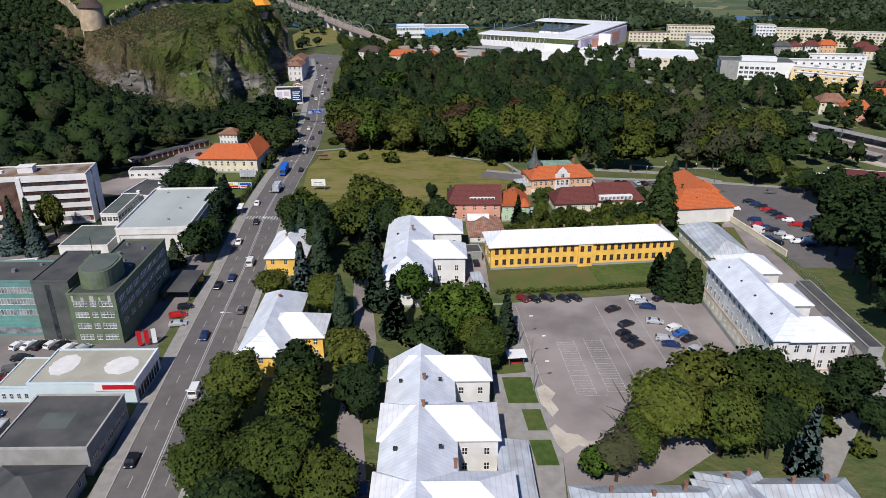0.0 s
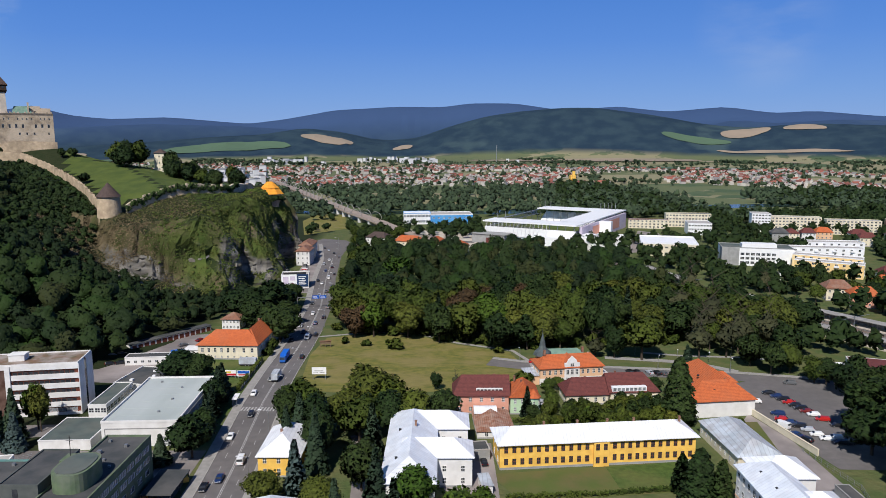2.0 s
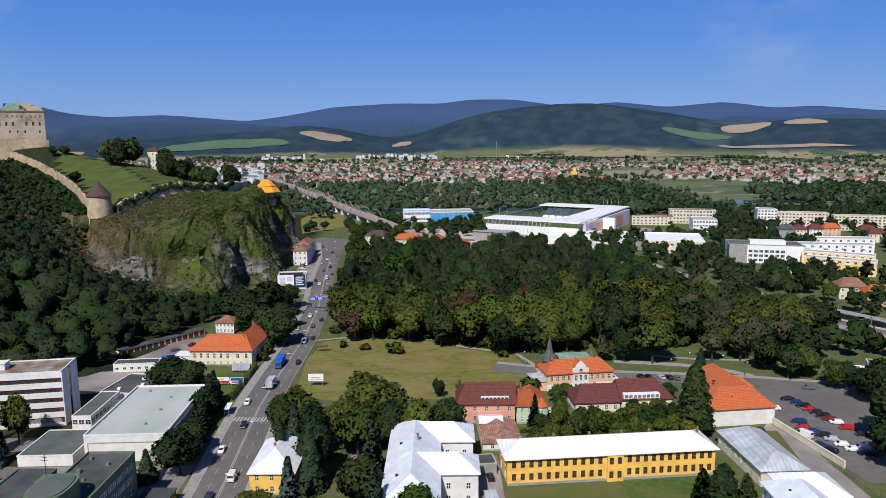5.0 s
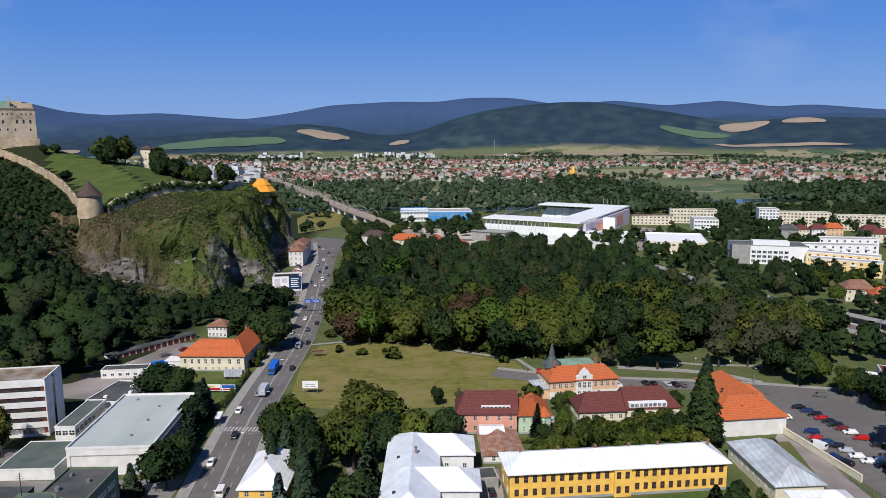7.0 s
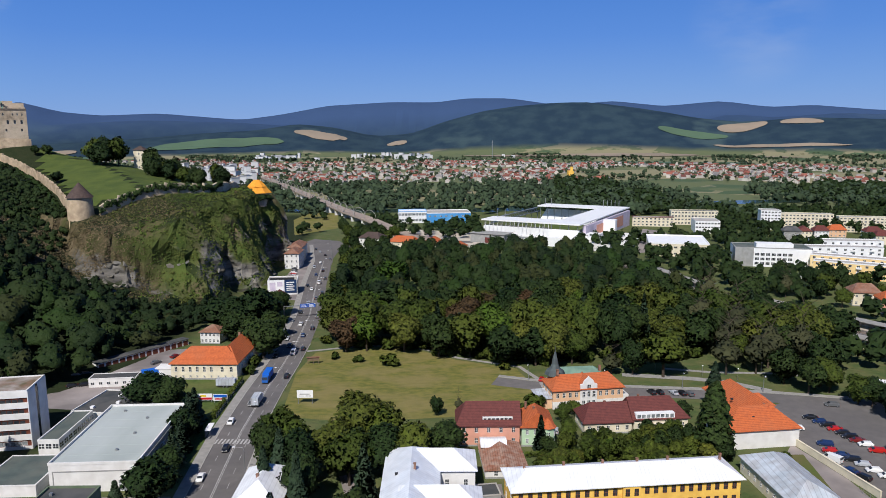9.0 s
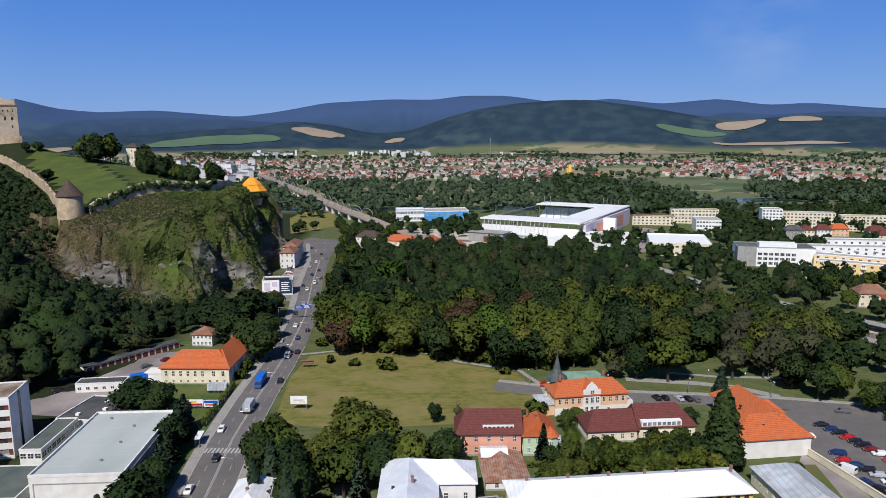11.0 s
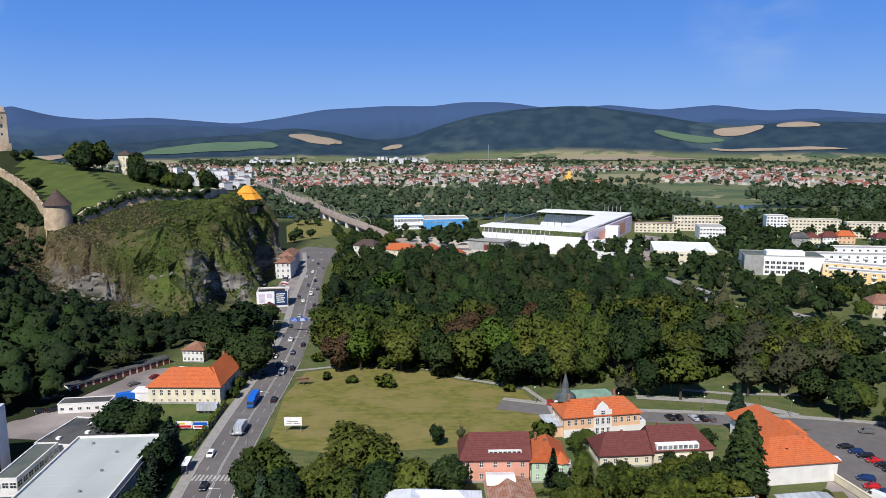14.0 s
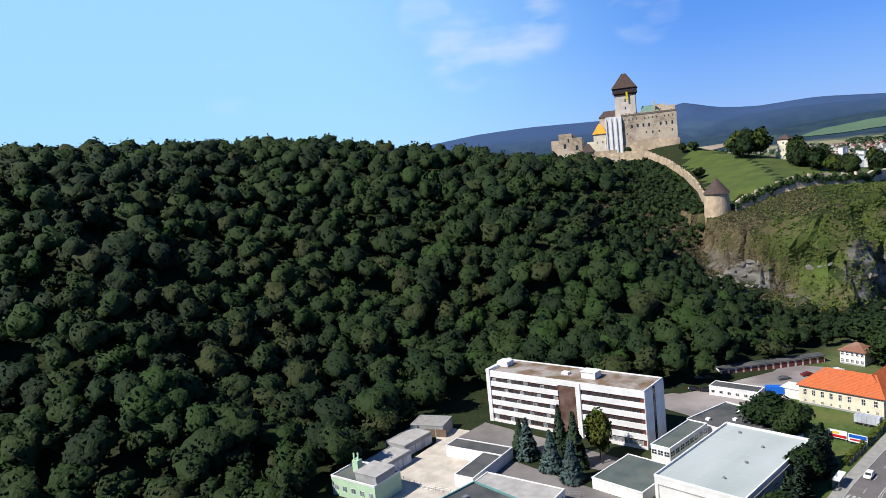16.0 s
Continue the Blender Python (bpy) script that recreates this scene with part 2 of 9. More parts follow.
BARK = mat("bark", (0.08, 0.06, 0.045), (0.05, 0.04, 0.03), 1.5, 0.95, bump=0.6, stretch=(1, 1, 0.2))
BLUE = mat("blue_panel", (0.015, 0.14, 0.60), (0.015, 0.12, 0.5), 0.4, 0.5)
SIGNBLUE = mat("sign_blue", (0.01, 0.10, 0.5), None, 1, 0.5)
RED = mat("red_panel", (0.52, 0.02, 0.03), None, 1, 0.5)
WHITEP = mat("white_panel", (0.8, 0.8, 0.8), (0.74, 0.74, 0.74), 0.5, 0.5)
VIOLET = mat("lilac_panel", (0.62, 0.55, 0.64), (0.5, 0.44, 0.55), 0.4, 0.6)
CONC = mat("concrete", (0.42, 0.40, 0.37), (0.33, 0.31, 0.29), 0.4, 0.9, bump=0.15)
BALLAST = mat("rail_ballast", (0.2, 0.155, 0.125), (0.15, 0.12, 0.1), 0.5, 0.95, bump=0.4)
TYRE = mat("tyre_rubber", (0.02, 0.02, 0.02), None, 3, 0.9)
WOOD = mat("weathered_wood", (0.2, 0.14, 0.09), None, 1, 0.9)
# second tone, 0.4 as bright, paints shaded gaps between sunlit leaf clumps
LEAF = mat("leaf_mid", (0.061, 0.094, 0.011), (0.024, 0.038, 0.004), 0.9, 0.75, island=0.3, lo=0.4, hi=0.6, objrand=0.24, col3=(0.071, 0.094, 0.014), scale3=0.09, amount3=0.45, bump=2.6, bscale=1.2)
LEAF_D = mat("leaf_dark", (0.025, 0.053, 0.011), (0.010, 0.022, 0.004), 0.9, 0.75, island=0.3, lo=0.4, hi=0.6, objrand=0.3, bump=2.6, bscale=1.2)
LEAF_L = mat("leaf_light", (0.065, 0.128, 0.012), (0.026, 0.051, 0.005), 0.9, 0.75, island=0.3, lo=0.4, hi=0.6, objrand=0.2, bump=2.6, bscale=1.2)
LEAF_Y = mat("leaf_yellowing", (0.096, 0.116, 0.016), (0.038, 0.047, 0.006), 0.9, 0.75, island=0.3, lo=0.4, hi=0.6, objrand=0.2, bump=2.6, bscale=1.2)
LEAF_B = mat("leaf_brown", (0.085, 0.054, 0.022), (0.034, 0.022, 0.009), 0.9, 0.75, island=0.3, lo=0.4, hi=0.6, objrand=0.2, bump=2.6, bscale=1.2)
LEAF_T = mat("sparse_grey_leaves", (0.066, 0.070, 0.030), (0.034, 0.038, 0.018), 0.25, 0.8, island=0.16, objrand=0.2)
NEEDLE = mat("needles", (0.030, 0.057, 0.027), (0.021, 0.041, 0.021), 0.5, 0.75, island=0.4, objrand=0.25)
NEEDLE_B = mat("blue_needles", (0.069, 0.109, 0.098), (0.052, 0.081, 0.075), 0.5, 0.75, island=0.4, objrand=0.2)
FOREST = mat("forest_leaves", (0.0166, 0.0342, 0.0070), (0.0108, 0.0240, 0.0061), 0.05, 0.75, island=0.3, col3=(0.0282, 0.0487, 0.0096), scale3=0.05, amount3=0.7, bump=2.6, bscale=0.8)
# foliage for distant belts, its paler, bluer tone imitating haze
HAZED_TREES = mat("hazed_foliage", (0.06, 0.09, 0.045), (0.038, 0.062, 0.034), 0.05, 0.9, island=0.4)

# ---- builders ----
def as_mesh(name, bm, material):
    me = bpy.data.meshes.new(name)
    bm.to_mesh(me)
    bm.free()
    for m in (material if isinstance(material, (list, tuple)) else [material]):
        me.materials.append(m)
    return me

def part(name, bm, material, parent=None, label="", m=None):
    """One mesh object under a thing or part; bm may be a bmesh or a mesh that alike pieces share."""
    me = bm if isinstance(bm, bpy.types.Mesh) else as_mesh(name, bm, material)
    ob = new(name, me)
    if parent is not None:
        ob.parent = parent
    if m is not None:
        ob.matrix_basis = m
    if label:
        tagged(ob, label)
    return ob

def thing(name, label, category, at=(0, 0, 0), turn=0.0, group="", kind=""):
    ob = new(name)
    ob.empty_display_size = 0.5
    ob.matrix_basis = pose(*at, 0, 0, turn)
    return tagged(ob, label, category, group, kind)

def quick_mesh(name, v, quads, material, flat=True, normals=None):
    """A mesh from numpy corner and quad arrays; normals, one a corner, round the shading off."""
    me = bpy.data.meshes.new(name)
    v = np.asarray(v, np.float32)
    q = np.asarray(quads, np.int32)
    me.vertices.add(len(v))
    me.vertices.foreach_set("co", v.ravel())
    me.loops.add(q.size)
    me.loops.foreach_set("vertex_index", q.ravel())
    me.polygons.add(len(q))
    me.polygons.foreach_set("loop_start", np.arange(0, q.size, q.shape[1], dtype=np.int32))
    me.polygons.foreach_set("loop_total", np.full(len(q), q.shape[1], np.int32))
    me.update(calc_edges=True)
    if normals is not None:
        me.shade_smooth()
        me.normals_split_custom_set_from_vertices(np.asarray(normals, np.float32))
    elif flat:
        me.shade_flat()
    for m in (material if isinstance(material, (list, tuple)) else [material]):
        me.materials.append(m)
    return me

def box(bm, x0, x1, y0, y1, z0, z1, mi=0):
    vs = [bm.verts.new(p) for p in ((x0, y0, z0), (x1, y0, z0), (x1, y1, z0), (x0, y1, z0), (x0, y0, z1), (x1, y0, z1), (x1, y1, z1), (x0, y1, z1))]
    for f in ((0, 3, 2, 1), (4, 5, 6, 7), (0, 1, 5, 4), (1, 2, 6, 5), (2, 3, 7, 6), (3, 0, 4, 7)):
        bm.faces.new([vs[i] for i in f]).material_index = mi
    return vs

def boxes(*rows):
    bm = bmesh.new()
    for r in rows:
        box(bm, *r)
    return bm

def prism(bm, pts, z0, z1, mi=0):
    """A closed plan polygon (counter-clockwise) drawn up from z0 to z1."""
    lo = [bm.verts.new((x, y, z0)) for x, y in pts]
    hi = [bm.verts.new((x, y, z1)) for x, y in pts]
    n = len(pts)
    bm.faces.new(lo[::-1]).material_index = mi
    bm.faces.new(hi).material_index = mi
    for i in range(n):
        bm.faces.new((lo[i], lo[(i + 1) % n], hi[(i + 1) % n], hi[i])).material_index = mi

def tube(bm, a, b, r0, r1, n=8, mi=0, cap=True):
    a, b = Vector(a), Vector(b)
    q = (b - a).to_track_quat("Z", "Y")
    ring = []
    for c, r in ((a, r0), (b, r1)):
        ring.append([bm.verts.new(c + q @ Vector((r * math.cos(k * math.tau / n), r * math.sin(k * math.tau / n), 0))) for k in range(n)])
    for k in range(n):
        bm.faces.new((ring[0][k], ring[0][(k + 1) % n], ring[1][(k + 1) % n], ring[1][k])).material_index = mi
    if cap:
        bm.faces.new(ring[0][::-1]).material_index = mi
        bm.faces.new(ring[1]).material_index = mi

def hip_roof(x0, x1, y0, y1, z, rise, over=0.5, ends=(1, 1), along=None, thick=0.22, mi=0, bm=None):
    """A roof on a rectangle: ends say whether each end of the ridge is hipped (1), half-hipped (0.4) or a gable (0)."""
    bm = bm or bmesh.new()
    x0, x1, y0, y1 = x0 - over, x1 + over, y0 - over, y1 + over
    along = along or ("x" if x1 - x0 > y1 - y0 else "y")
    if along == "x":
        half = (y1 - y0) / 2
        a, b = x0 + half * ends[0], x1 - half * ends[1]
        if a > b:
            a = b = (a + b) / 2
        r = [(a, (y0 + y1) / 2), (b, (y0 + y1) / 2)]
        c = [(x0, y0), (x1, y0), (x1, y1), (x0, y1)]
    else:
        half = (x1 - x0) / 2
        a, b = y0 + half * ends[0], y1 - half * ends[1]
        if a > b:
            a = b = (a + b) / 2
        r = [((x0 + x1) / 2, a), ((x0 + x1) / 2, b)]
        c = [(x1, y0), (x1, y1), (x0, y1), (x0, y0)]
    for dz, flip in ((0, False), (-thick, True)):
        e = [bm.verts.new((*p, z + dz)) for p in c]
        t = [bm.verts.new((*p, z + rise + dz)) for p in r]
        for i_, f in enumerate(((e[0], e[1], t[1], t[0]), (e[2], e[3], t[0], t[1]), (e[3], e[0], t[0]), (e[1], e[2], t[1]))):
            if flip and i_ > 1 and ends[i_ - 2] == 0:
                continue
            bm.faces.new(f[::-1] if flip else f).material_index = mi
        if not flip:
            top = e
        else:
            for i in range(4):
                bm.faces.new((e[i], e[(i + 1) % 4], top[(i + 1) % 4], top[i])).material_index = mi
    return bm

WINDOWS = {}
def window_mesh(w, h, kind="dark", bars=(1, 1)):
    key = (w, h, kind, bars)
    if key not in WINDOWS:
        bm = bmesh.new()
        nx_, nz_ = bars[0] + 1, bars[1] + 1
        g_ = [[bm.verts.new((-w / 2 + w * i_ / nx_, -0.1, h * k_ / nz_)) for i_ in range(nx_ + 1)] for k_ in range(nz_ + 1)]
        cells = [bm.faces.new((g_[k_][i_], g_[k_][i_ + 1], g_[k_ + 1][i_ + 1], g_[k_ + 1][i_])) for k_ in range(nz_) for i_ in range(nx_)]
        rim = [e_ for e_ in bm.edges if e_.is_boundary]
        ext = bmesh.ops.extrude_edge_only(bm, edges=rim)
        bmesh.ops.translate(bm, verts=[v_ for v_ in ext["geom"] if isinstance(v_, bmesh.types.BMVert)], vec=(0, 0.12, 0))
        bmesh.ops.inset_individual(bm, faces=cells, thickness=min(0.09, 0.2 * min(w / nx_, h / nz_)), depth=-0.06)
        for f_ in cells:
            f_.material_index = 1
        WINDOWS[key] = as_mesh("window", bm, [FRAME, {"dark": GLASS, "light": GLASS_L, "brown": GLASS}[kind]] if kind != "brown" else [BROWNF, GLASS])
    return WINDOWS[key]

PANED = {"yellow_building", "white_barrack", "east_barrack", "yellow_house", "villa", "row_house", "office_block", "storehouse", "orange_roof_house"}
PAIRS = {}
def window_pair(w, h, kind, bars):
    """The same window as a frame and its glass, two meshes."""
    key = (w, h, kind, bars)
    if key not in PAIRS:
        whole = window_mesh(w, h, kind, bars)
        out = []
        for keep, name in ((0, "window"), (1, "pane")):
            bm = bmesh.new()
            bm.from_mesh(whole)
            bmesh.ops.delete(bm, geom=[f for f in bm.faces if f.material_index != keep], context="FACES")
            for f in bm.faces:
                f.material_index = 0
            out.append(as_mesh(name, bm, whole.materials[keep]))
        PAIRS[key] = out
    return PAIRS[key]

def windows_on(parent, a, b, zs, n, w, h, kind="dark", bars=(1, 1), skip=(), margin=None):
    """n windows in a row along the wall from a to b (seen from outside, left to right), at each sill height."""
    a, b = Vector(a), Vector(b)
    d = b - a
    ang = math.degrees(math.atan2(d.y, d.x))
    me = window_mesh(w, h, kind, bars)
    for z in zs:
        for k in range(n):
            if k in skip:
                continue
            s = (k + 0.5) / n if margin is None else margin + (1 - 2 * margin) * (k / max(1, n - 1))
            c = a + d * s
            if parent.name.split(".")[0] in PANED:
                fm, pm = window_pair(w, h, kind, bars)
                part("pane", pm, None, part("window", fm, None, parent, m=pose(c.x, c.y, z, 0, 0, ang)))
            else:
                part("window", me, None, parent, m=pose(c.x, c.y, z, 0, 0, ang))

def chimney(parent, x, y, z, h=1.4, s=0.6):
    bm = boxes((-s / 2, s / 2, -s / 2, s / 2, 0, h), (-s / 2 - 0.08, s / 2 + 0.08, -s / 2 - 0.08, s / 2 + 0.08, h, h + 0.12))
    return part("chimney", bm, TILE_OLD, parent, m=pose(x, y, z))

# ---- land ----
def sstep(t):
    t = np.clip(t, 0, 1)
    return t * t * (3 - 2 * t)

def inside(line, x, y):
    """How far points lie to the left (+) or right (-) of an open line, by its nearest segment."""
    x, y = np.asarray(x, float), np.asarray(y, float)
    best = np.full(x.shape, 1e18)
    sign = np.zeros(x.shape)
    for (ax, ay), (bx, by) in zip(line, line[1:]):
        dx, dy = bx - ax, by - ay
        s = np.clip(((x - ax) * dx + (y - ay) * dy) / (dx * dx + dy * dy), 0, 1)
        ex, ey = x - ax - s * dx, y - ay - s * dy
        d = ex * ex + ey * ey
        side = np.sign(dx * ey - dy * ex)
        near = d < best
        best, sign = np.where(near, d, best), np.where(near, side, sign)
    return sign * np.sqrt(best)

FOOT = [(-300, -200), (-236, 0), (-215, 60), (-188, 105), (-178, 135), (-196, 160), (-213, 200), (-200, 240), (-160, 262), (-136, 285), (-123, 320), (-125, 370), (-112, 430), (-104, 470), (-112, 560), (-125, 640), (-200, 720), (-350, 790), (-900, 850)]
CLIFF = [(-420, 470), (-250, 415), (-215, 398), (-190, 383), (-140, 392), (-112, 425), (-104, 462), (-112, 560), (-116, 610), (-150, 660), (-260, 720), (-500, 760)]
RIDGES = (  # distance, half depth, azimuth and rise in degrees
    (4620, 330, (-62, -56, -50.6, -45.6, -41.5, -36.7, -33, -29.5, -28.2, -25, -21, -15.1, -12, -8.6, -3.7, 0, 2.2, 5.7, 9.7, 13.6, 17.4, 21.4, 24.8, 27.3, 31.7, 40),
     (0.7, 0.8, 1.2, 1.75, 1.9, 1.8, 1.7, 2.55, 1.9, 1.55, 1.75, 1.28, 1.7, 2.35, 2.64, 2.6, 2.9, 2.89, 2.27, 2.59, 2.13, 2.45, 1.92, 2.05, 1.58, 1.4)),
    (3900, 260, (-40, -30, -24, -18, -14, -11, -8, -5, -2, 0.5, 3.5, 6.3, 9, 11.7, 14.4, 17, 20, 23, 27, 32, 40),
     (-1, -0.5, -0.2, 0.3, 0.5, 1.0, 0.7, 0.0, 0.2, 1.1, 1.9, 2.3, 2.5, 2.55, 2.2, 1.8, 1.2, 0.9, 1.2, 1.0, 0.6)),
    (4270, 190, (-62, -52, -44, -38, -34, -30, -27, -22, -15.4, -10, -6, 0, 15, 19, 22, 25, 29, 40),
     (0.0, 0.4, 0.9, 1.0, 0.5, 0.75, 1.0, 1.25, 1.1, 0.7, 0.2, -0.5, -0.5, 0.7, 1.5, 1.2, 1.45, 1.0)),
)
def land(x, y):
    x, y = np.asarray(x, float), np.asarray(y, float)
    d = inside(FOOT, x, y)
    crest = np.interp(y, (-200, 180, 300, 360, 420, 500, 800), (106, 106, 101, 89, 77, 70, 68))
    z = crest * sstep(np.maximum(d, 0) / 215) ** 0.85
    k = inside(CLIFF, x, y)
    wob = 4 * np.sin(x * 0.11 + y * 0.07) + 3 * np.sin(y * 0.21 - x * 0.05)
    rim = np.interp(y, (395, 425, 460, 520, 600), (42, 47, 56, 57, 53))
    z = np.maximum(z, rim * sstep((k + wob * (k < 30)) / 30) + (78 - rim) * sstep((k - 30) / 150))
    z = z + 15 * np.exp(-(((x + 345) / 62) ** 2 + ((y - 590) / 48) ** 2)) * (d > 0)
    z = z * (1 - sstep((np.hypot(x + 330, y - 350) - 600) / 500)) + 0
    r, az = np.hypot(x, y), np.degrees(np.arctan2(x, y))
    bump = np.sin(az * 1.9 + r * 0.004) * np.sin(az * 3.7 + 1.3) + 0.6 * np.sin(az * 8.3 + r * 0.013)
    for dist, half, a, e in RIDGES:
        fine = np.arange(-70, 50, 0.2)
        bell = np.exp(-(np.arange(-10, 11) * 0.2 / 0.7) ** 2)
        crest_line = np.convolve(np.pad(np.interp(fine, a, e), 10, mode="edge"), bell / bell.sum(), "valid")
        top = dist * np.tan(np.radians(np.interp(az, fine, crest_line))) + 92
        w = np.where(r < dist, half * 1.5, half)
        g = np.exp(-((r - dist) / w) ** 2)
        z = np.maximum(z, g * np.maximum(top + 8 * bump * (1 - g) * 2, 0) - 6)
    back = sstep((np.abs(az) - 62) / 10) * sstep((r - 2500) / 1500) * (150 + 60 * bump)
    return np.maximum(z, back) * (r > 1) + 0.0

def line_steps(*pieces):
    out = []
    for a, b, s in pieces:
        out += list(np.arange(a, b, s))
    return np.array(out + [pieces[-1][1]])

gx = line_steps((-4900, -1500, 90), (-1500, -480, 45), (-480, -265, 5), (-265, -90, 2.5), (-90, 300, 30), (300, 1500, 60), (1500, 4900, 80))
gy = line_steps((-4900, -600, 200), (-600, 0, 50), (0, 365, 5), (365, 620, 2.5), (620, 700, 5), (700, 1500, 50), (1500, 2800, 80), (2800, 4960, 45))
GX, GY = np.meshgrid(gx, gy)
GZ = land(GX, GY)
wide = np.nonzero((gx <= -480) | (gx >= -90) | (np.arange(len(gx)) % 16 == 0))[0]
for j in np.nonzero(gy > 1500)[0]:
    GZ[j] = np.interp(gx, gx[wide], GZ[j, wide])
gv = np.stack([GX, GY, GZ], -1).reshape(-1, 3)
# rough rock on the steep faces
steep = (inside(CLIFF, gv[:, 0], gv[:, 1]) > -2) & (inside(CLIFF, gv[:, 0], gv[:, 1]) < 38) & (gv[:, 1] > 370) & (gv[:, 1] < 660) & (gv[:, 0] < -95)
for i in np.nonzero(steep)[0]:
    p = Vector(gv[i])
    o = noise.noise_vector(p * 0.045) * 7 + noise.noise_vector(p * 0.13) * 3.0 + noise.noise_vector(p * 0.34) * 1.4
    # broken ledges that climb to the east
    lay = p.z * 0.16 - (p.x + p.y * 0.4) * 0.035 + noise.noise(p * 0.05) * 1.5
    ledge = 1.6 * abs(((lay % 1.0) - 0.5) * 2) ** 3 * (1 if p.z < 32 else 0.4)
    gv[i] += (o.x + ledge * 0.5, o.y - ledge, o.z * 0.4)
nx, ny = len(gx), len(gy)
ii = (np.arange(ny - 1)[:, None] * nx + np.arange(nx - 1)[None]).ravel()
gq = np.stack([ii, ii + 1, ii + 1 + nx, ii + nx], -1)

def ground_material():
    m = bpy.data.materials.new("ground")
    m.use_nodes = True
    nt = m.node_tree
    n, l = nt.nodes, nt.links
    p = n["Principled BSDF"]
    p.inputs["Roughness"].default_value, p.inputs["Specular IOR Level"].default_value = 0.95, 0.1
    geo = n.new("ShaderNodeNewGeometry")
    def tex(kind, s, **kw):
        t = n.new(kind)
        t.inputs["Scale"].default_value = s
        if "Detail" in t.inputs:
            t.inputs["Detail"].default_value = kw.get("detail", 5)
        l.new(geo.outputs["Position"], t.inputs["Vector"])
        return t
    def remap(v, a, b):
        r = n.new("ShaderNodeMapRange")
        r.inputs[1].default_value, r.inputs[2].default_value = a, b
        l.new(v, r.inputs[0])
        return r.outputs[0]
    def mix(f, a, b):
        x = n.new("ShaderNodeMix")
        x.data_type = "RGBA"
        for sock, v in ((x.inputs[0], f), (x.inputs[6], a), (x.inputs[7], b)):
            if hasattr(v, "default_value"):
                l.new(v, sock)
            else:
                sock.default_value = v
        return x.outputs[2]
    fine = remap(tex("ShaderNodeTexNoise", 0.15).outputs[0], 0.35, 0.65)
    town = mix(fine, (0.07, 0.10, 0.035, 1), (0.115, 0.12, 0.05, 1))
    # fields of the plain
    vor = tex("ShaderNodeTexVoronoi", 0.0032)
    sep = n.new("ShaderNodeSeparateColor")
    l.new(vor.outputs["Color"], sep.inputs[0])
    fields = mix(remap(sep.outputs[0], 0.5, 0.62), (0.07, 0.105, 0.055, 1), (0.12, 0.14, 0.07, 1))
    fields = mix(remap(sep.outputs[1], 0.88, 0.92), fields, (0.24, 0.22, 0.13, 1))
    # air haze put into the colour: bluish woods, bluer still on the far ridges
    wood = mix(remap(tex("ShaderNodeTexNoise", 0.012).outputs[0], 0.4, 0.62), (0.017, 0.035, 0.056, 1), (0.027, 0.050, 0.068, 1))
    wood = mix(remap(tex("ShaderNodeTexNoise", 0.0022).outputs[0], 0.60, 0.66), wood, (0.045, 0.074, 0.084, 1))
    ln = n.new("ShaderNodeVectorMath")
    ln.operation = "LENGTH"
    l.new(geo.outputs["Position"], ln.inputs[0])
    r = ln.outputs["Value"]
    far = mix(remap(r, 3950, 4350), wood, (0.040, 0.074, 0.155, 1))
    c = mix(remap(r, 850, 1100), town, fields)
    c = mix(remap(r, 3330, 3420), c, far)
    # leaf litter under the wood of the castle hill
    ps = n.new("ShaderNodeSeparateXYZ")
    l.new(geo.outputs["Position"], ps.inputs[0])
    hill = n.new("ShaderNodeMath")
    hill.operation = "MULTIPLY"
    l.new(remap(ps.outputs[0], -112, -124), hill.inputs[0])
    l.new(remap(r, 900, 860), hill.inputs[1])
    c = mix(hill.outputs[0], c, mix(fine, (0.018, 0.028, 0.011, 1), (0.028, 0.034, 0.015, 1)))
    # rock where the land is steep and near, dark floor under the wood
    sx = n.new("ShaderNodeSeparateXYZ")
    l.new(geo.outputs["Normal"], sx.inputs[0])
    tilt = n.new("ShaderNodeMapping")
    tilt.inputs["Rotation"].default_value, tilt.inputs["Scale"].default_value = (0.25, 0.5, 0.3), (0.35, 0.35, 1.5)
    l.new(geo.outputs["Position"], tilt.inputs[0])
    band = n.new("ShaderNodeTexNoise")
    band.inputs["Scale"].default_value, band.inputs["Detail"].default_value = 0.16, 9
    l.new(tilt.outputs[0], band.inputs["Vector"])
    stone = mix(remap(band.outputs[0], 0.36, 0.62), (0.05, 0.047, 0.04, 1), (0.23, 0.215, 0.19, 1))
    dry = mix(remap(tex("ShaderNodeTexNoise", 0.22, detail=8).outputs[0], 0.36, 0.64), (0.08, 0.066, 0.035, 1), (0.15, 0.118, 0.07, 1))
    dry = mix(remap(tex("ShaderNodeTexNoise", 0.05, detail=6).outputs[0], 0.48, 0.62), dry, (0.048, 0.056, 0.018, 1))
    low = n.new("ShaderNodeMapRange")
    low.inputs[1].default_value, low.inputs[2].default_value, low.inputs[3].default_value, low.inputs[4].default_value = 14, 40, 0.12, -0.16
    l.new(ps.outputs[2], low.inputs[0])
    bare = n.new("ShaderNodeMath")
    l.new(tex("ShaderNodeTexNoise", 0.035, detail=9).outputs[0], bare.inputs[0])
    l.new(low.outputs[0], bare.inputs[1])
    lush = n.new("ShaderNodeMath")
    lush.operation = "MULTIPLY"
    l.new(remap(ps.outputs[0], -176, -142), lush.inputs[0])
    l.new(remap(tex("ShaderNodeTexNoise", 0.06, detail=7).outputs[0], 0.38, 0.56), lush.inputs[1])
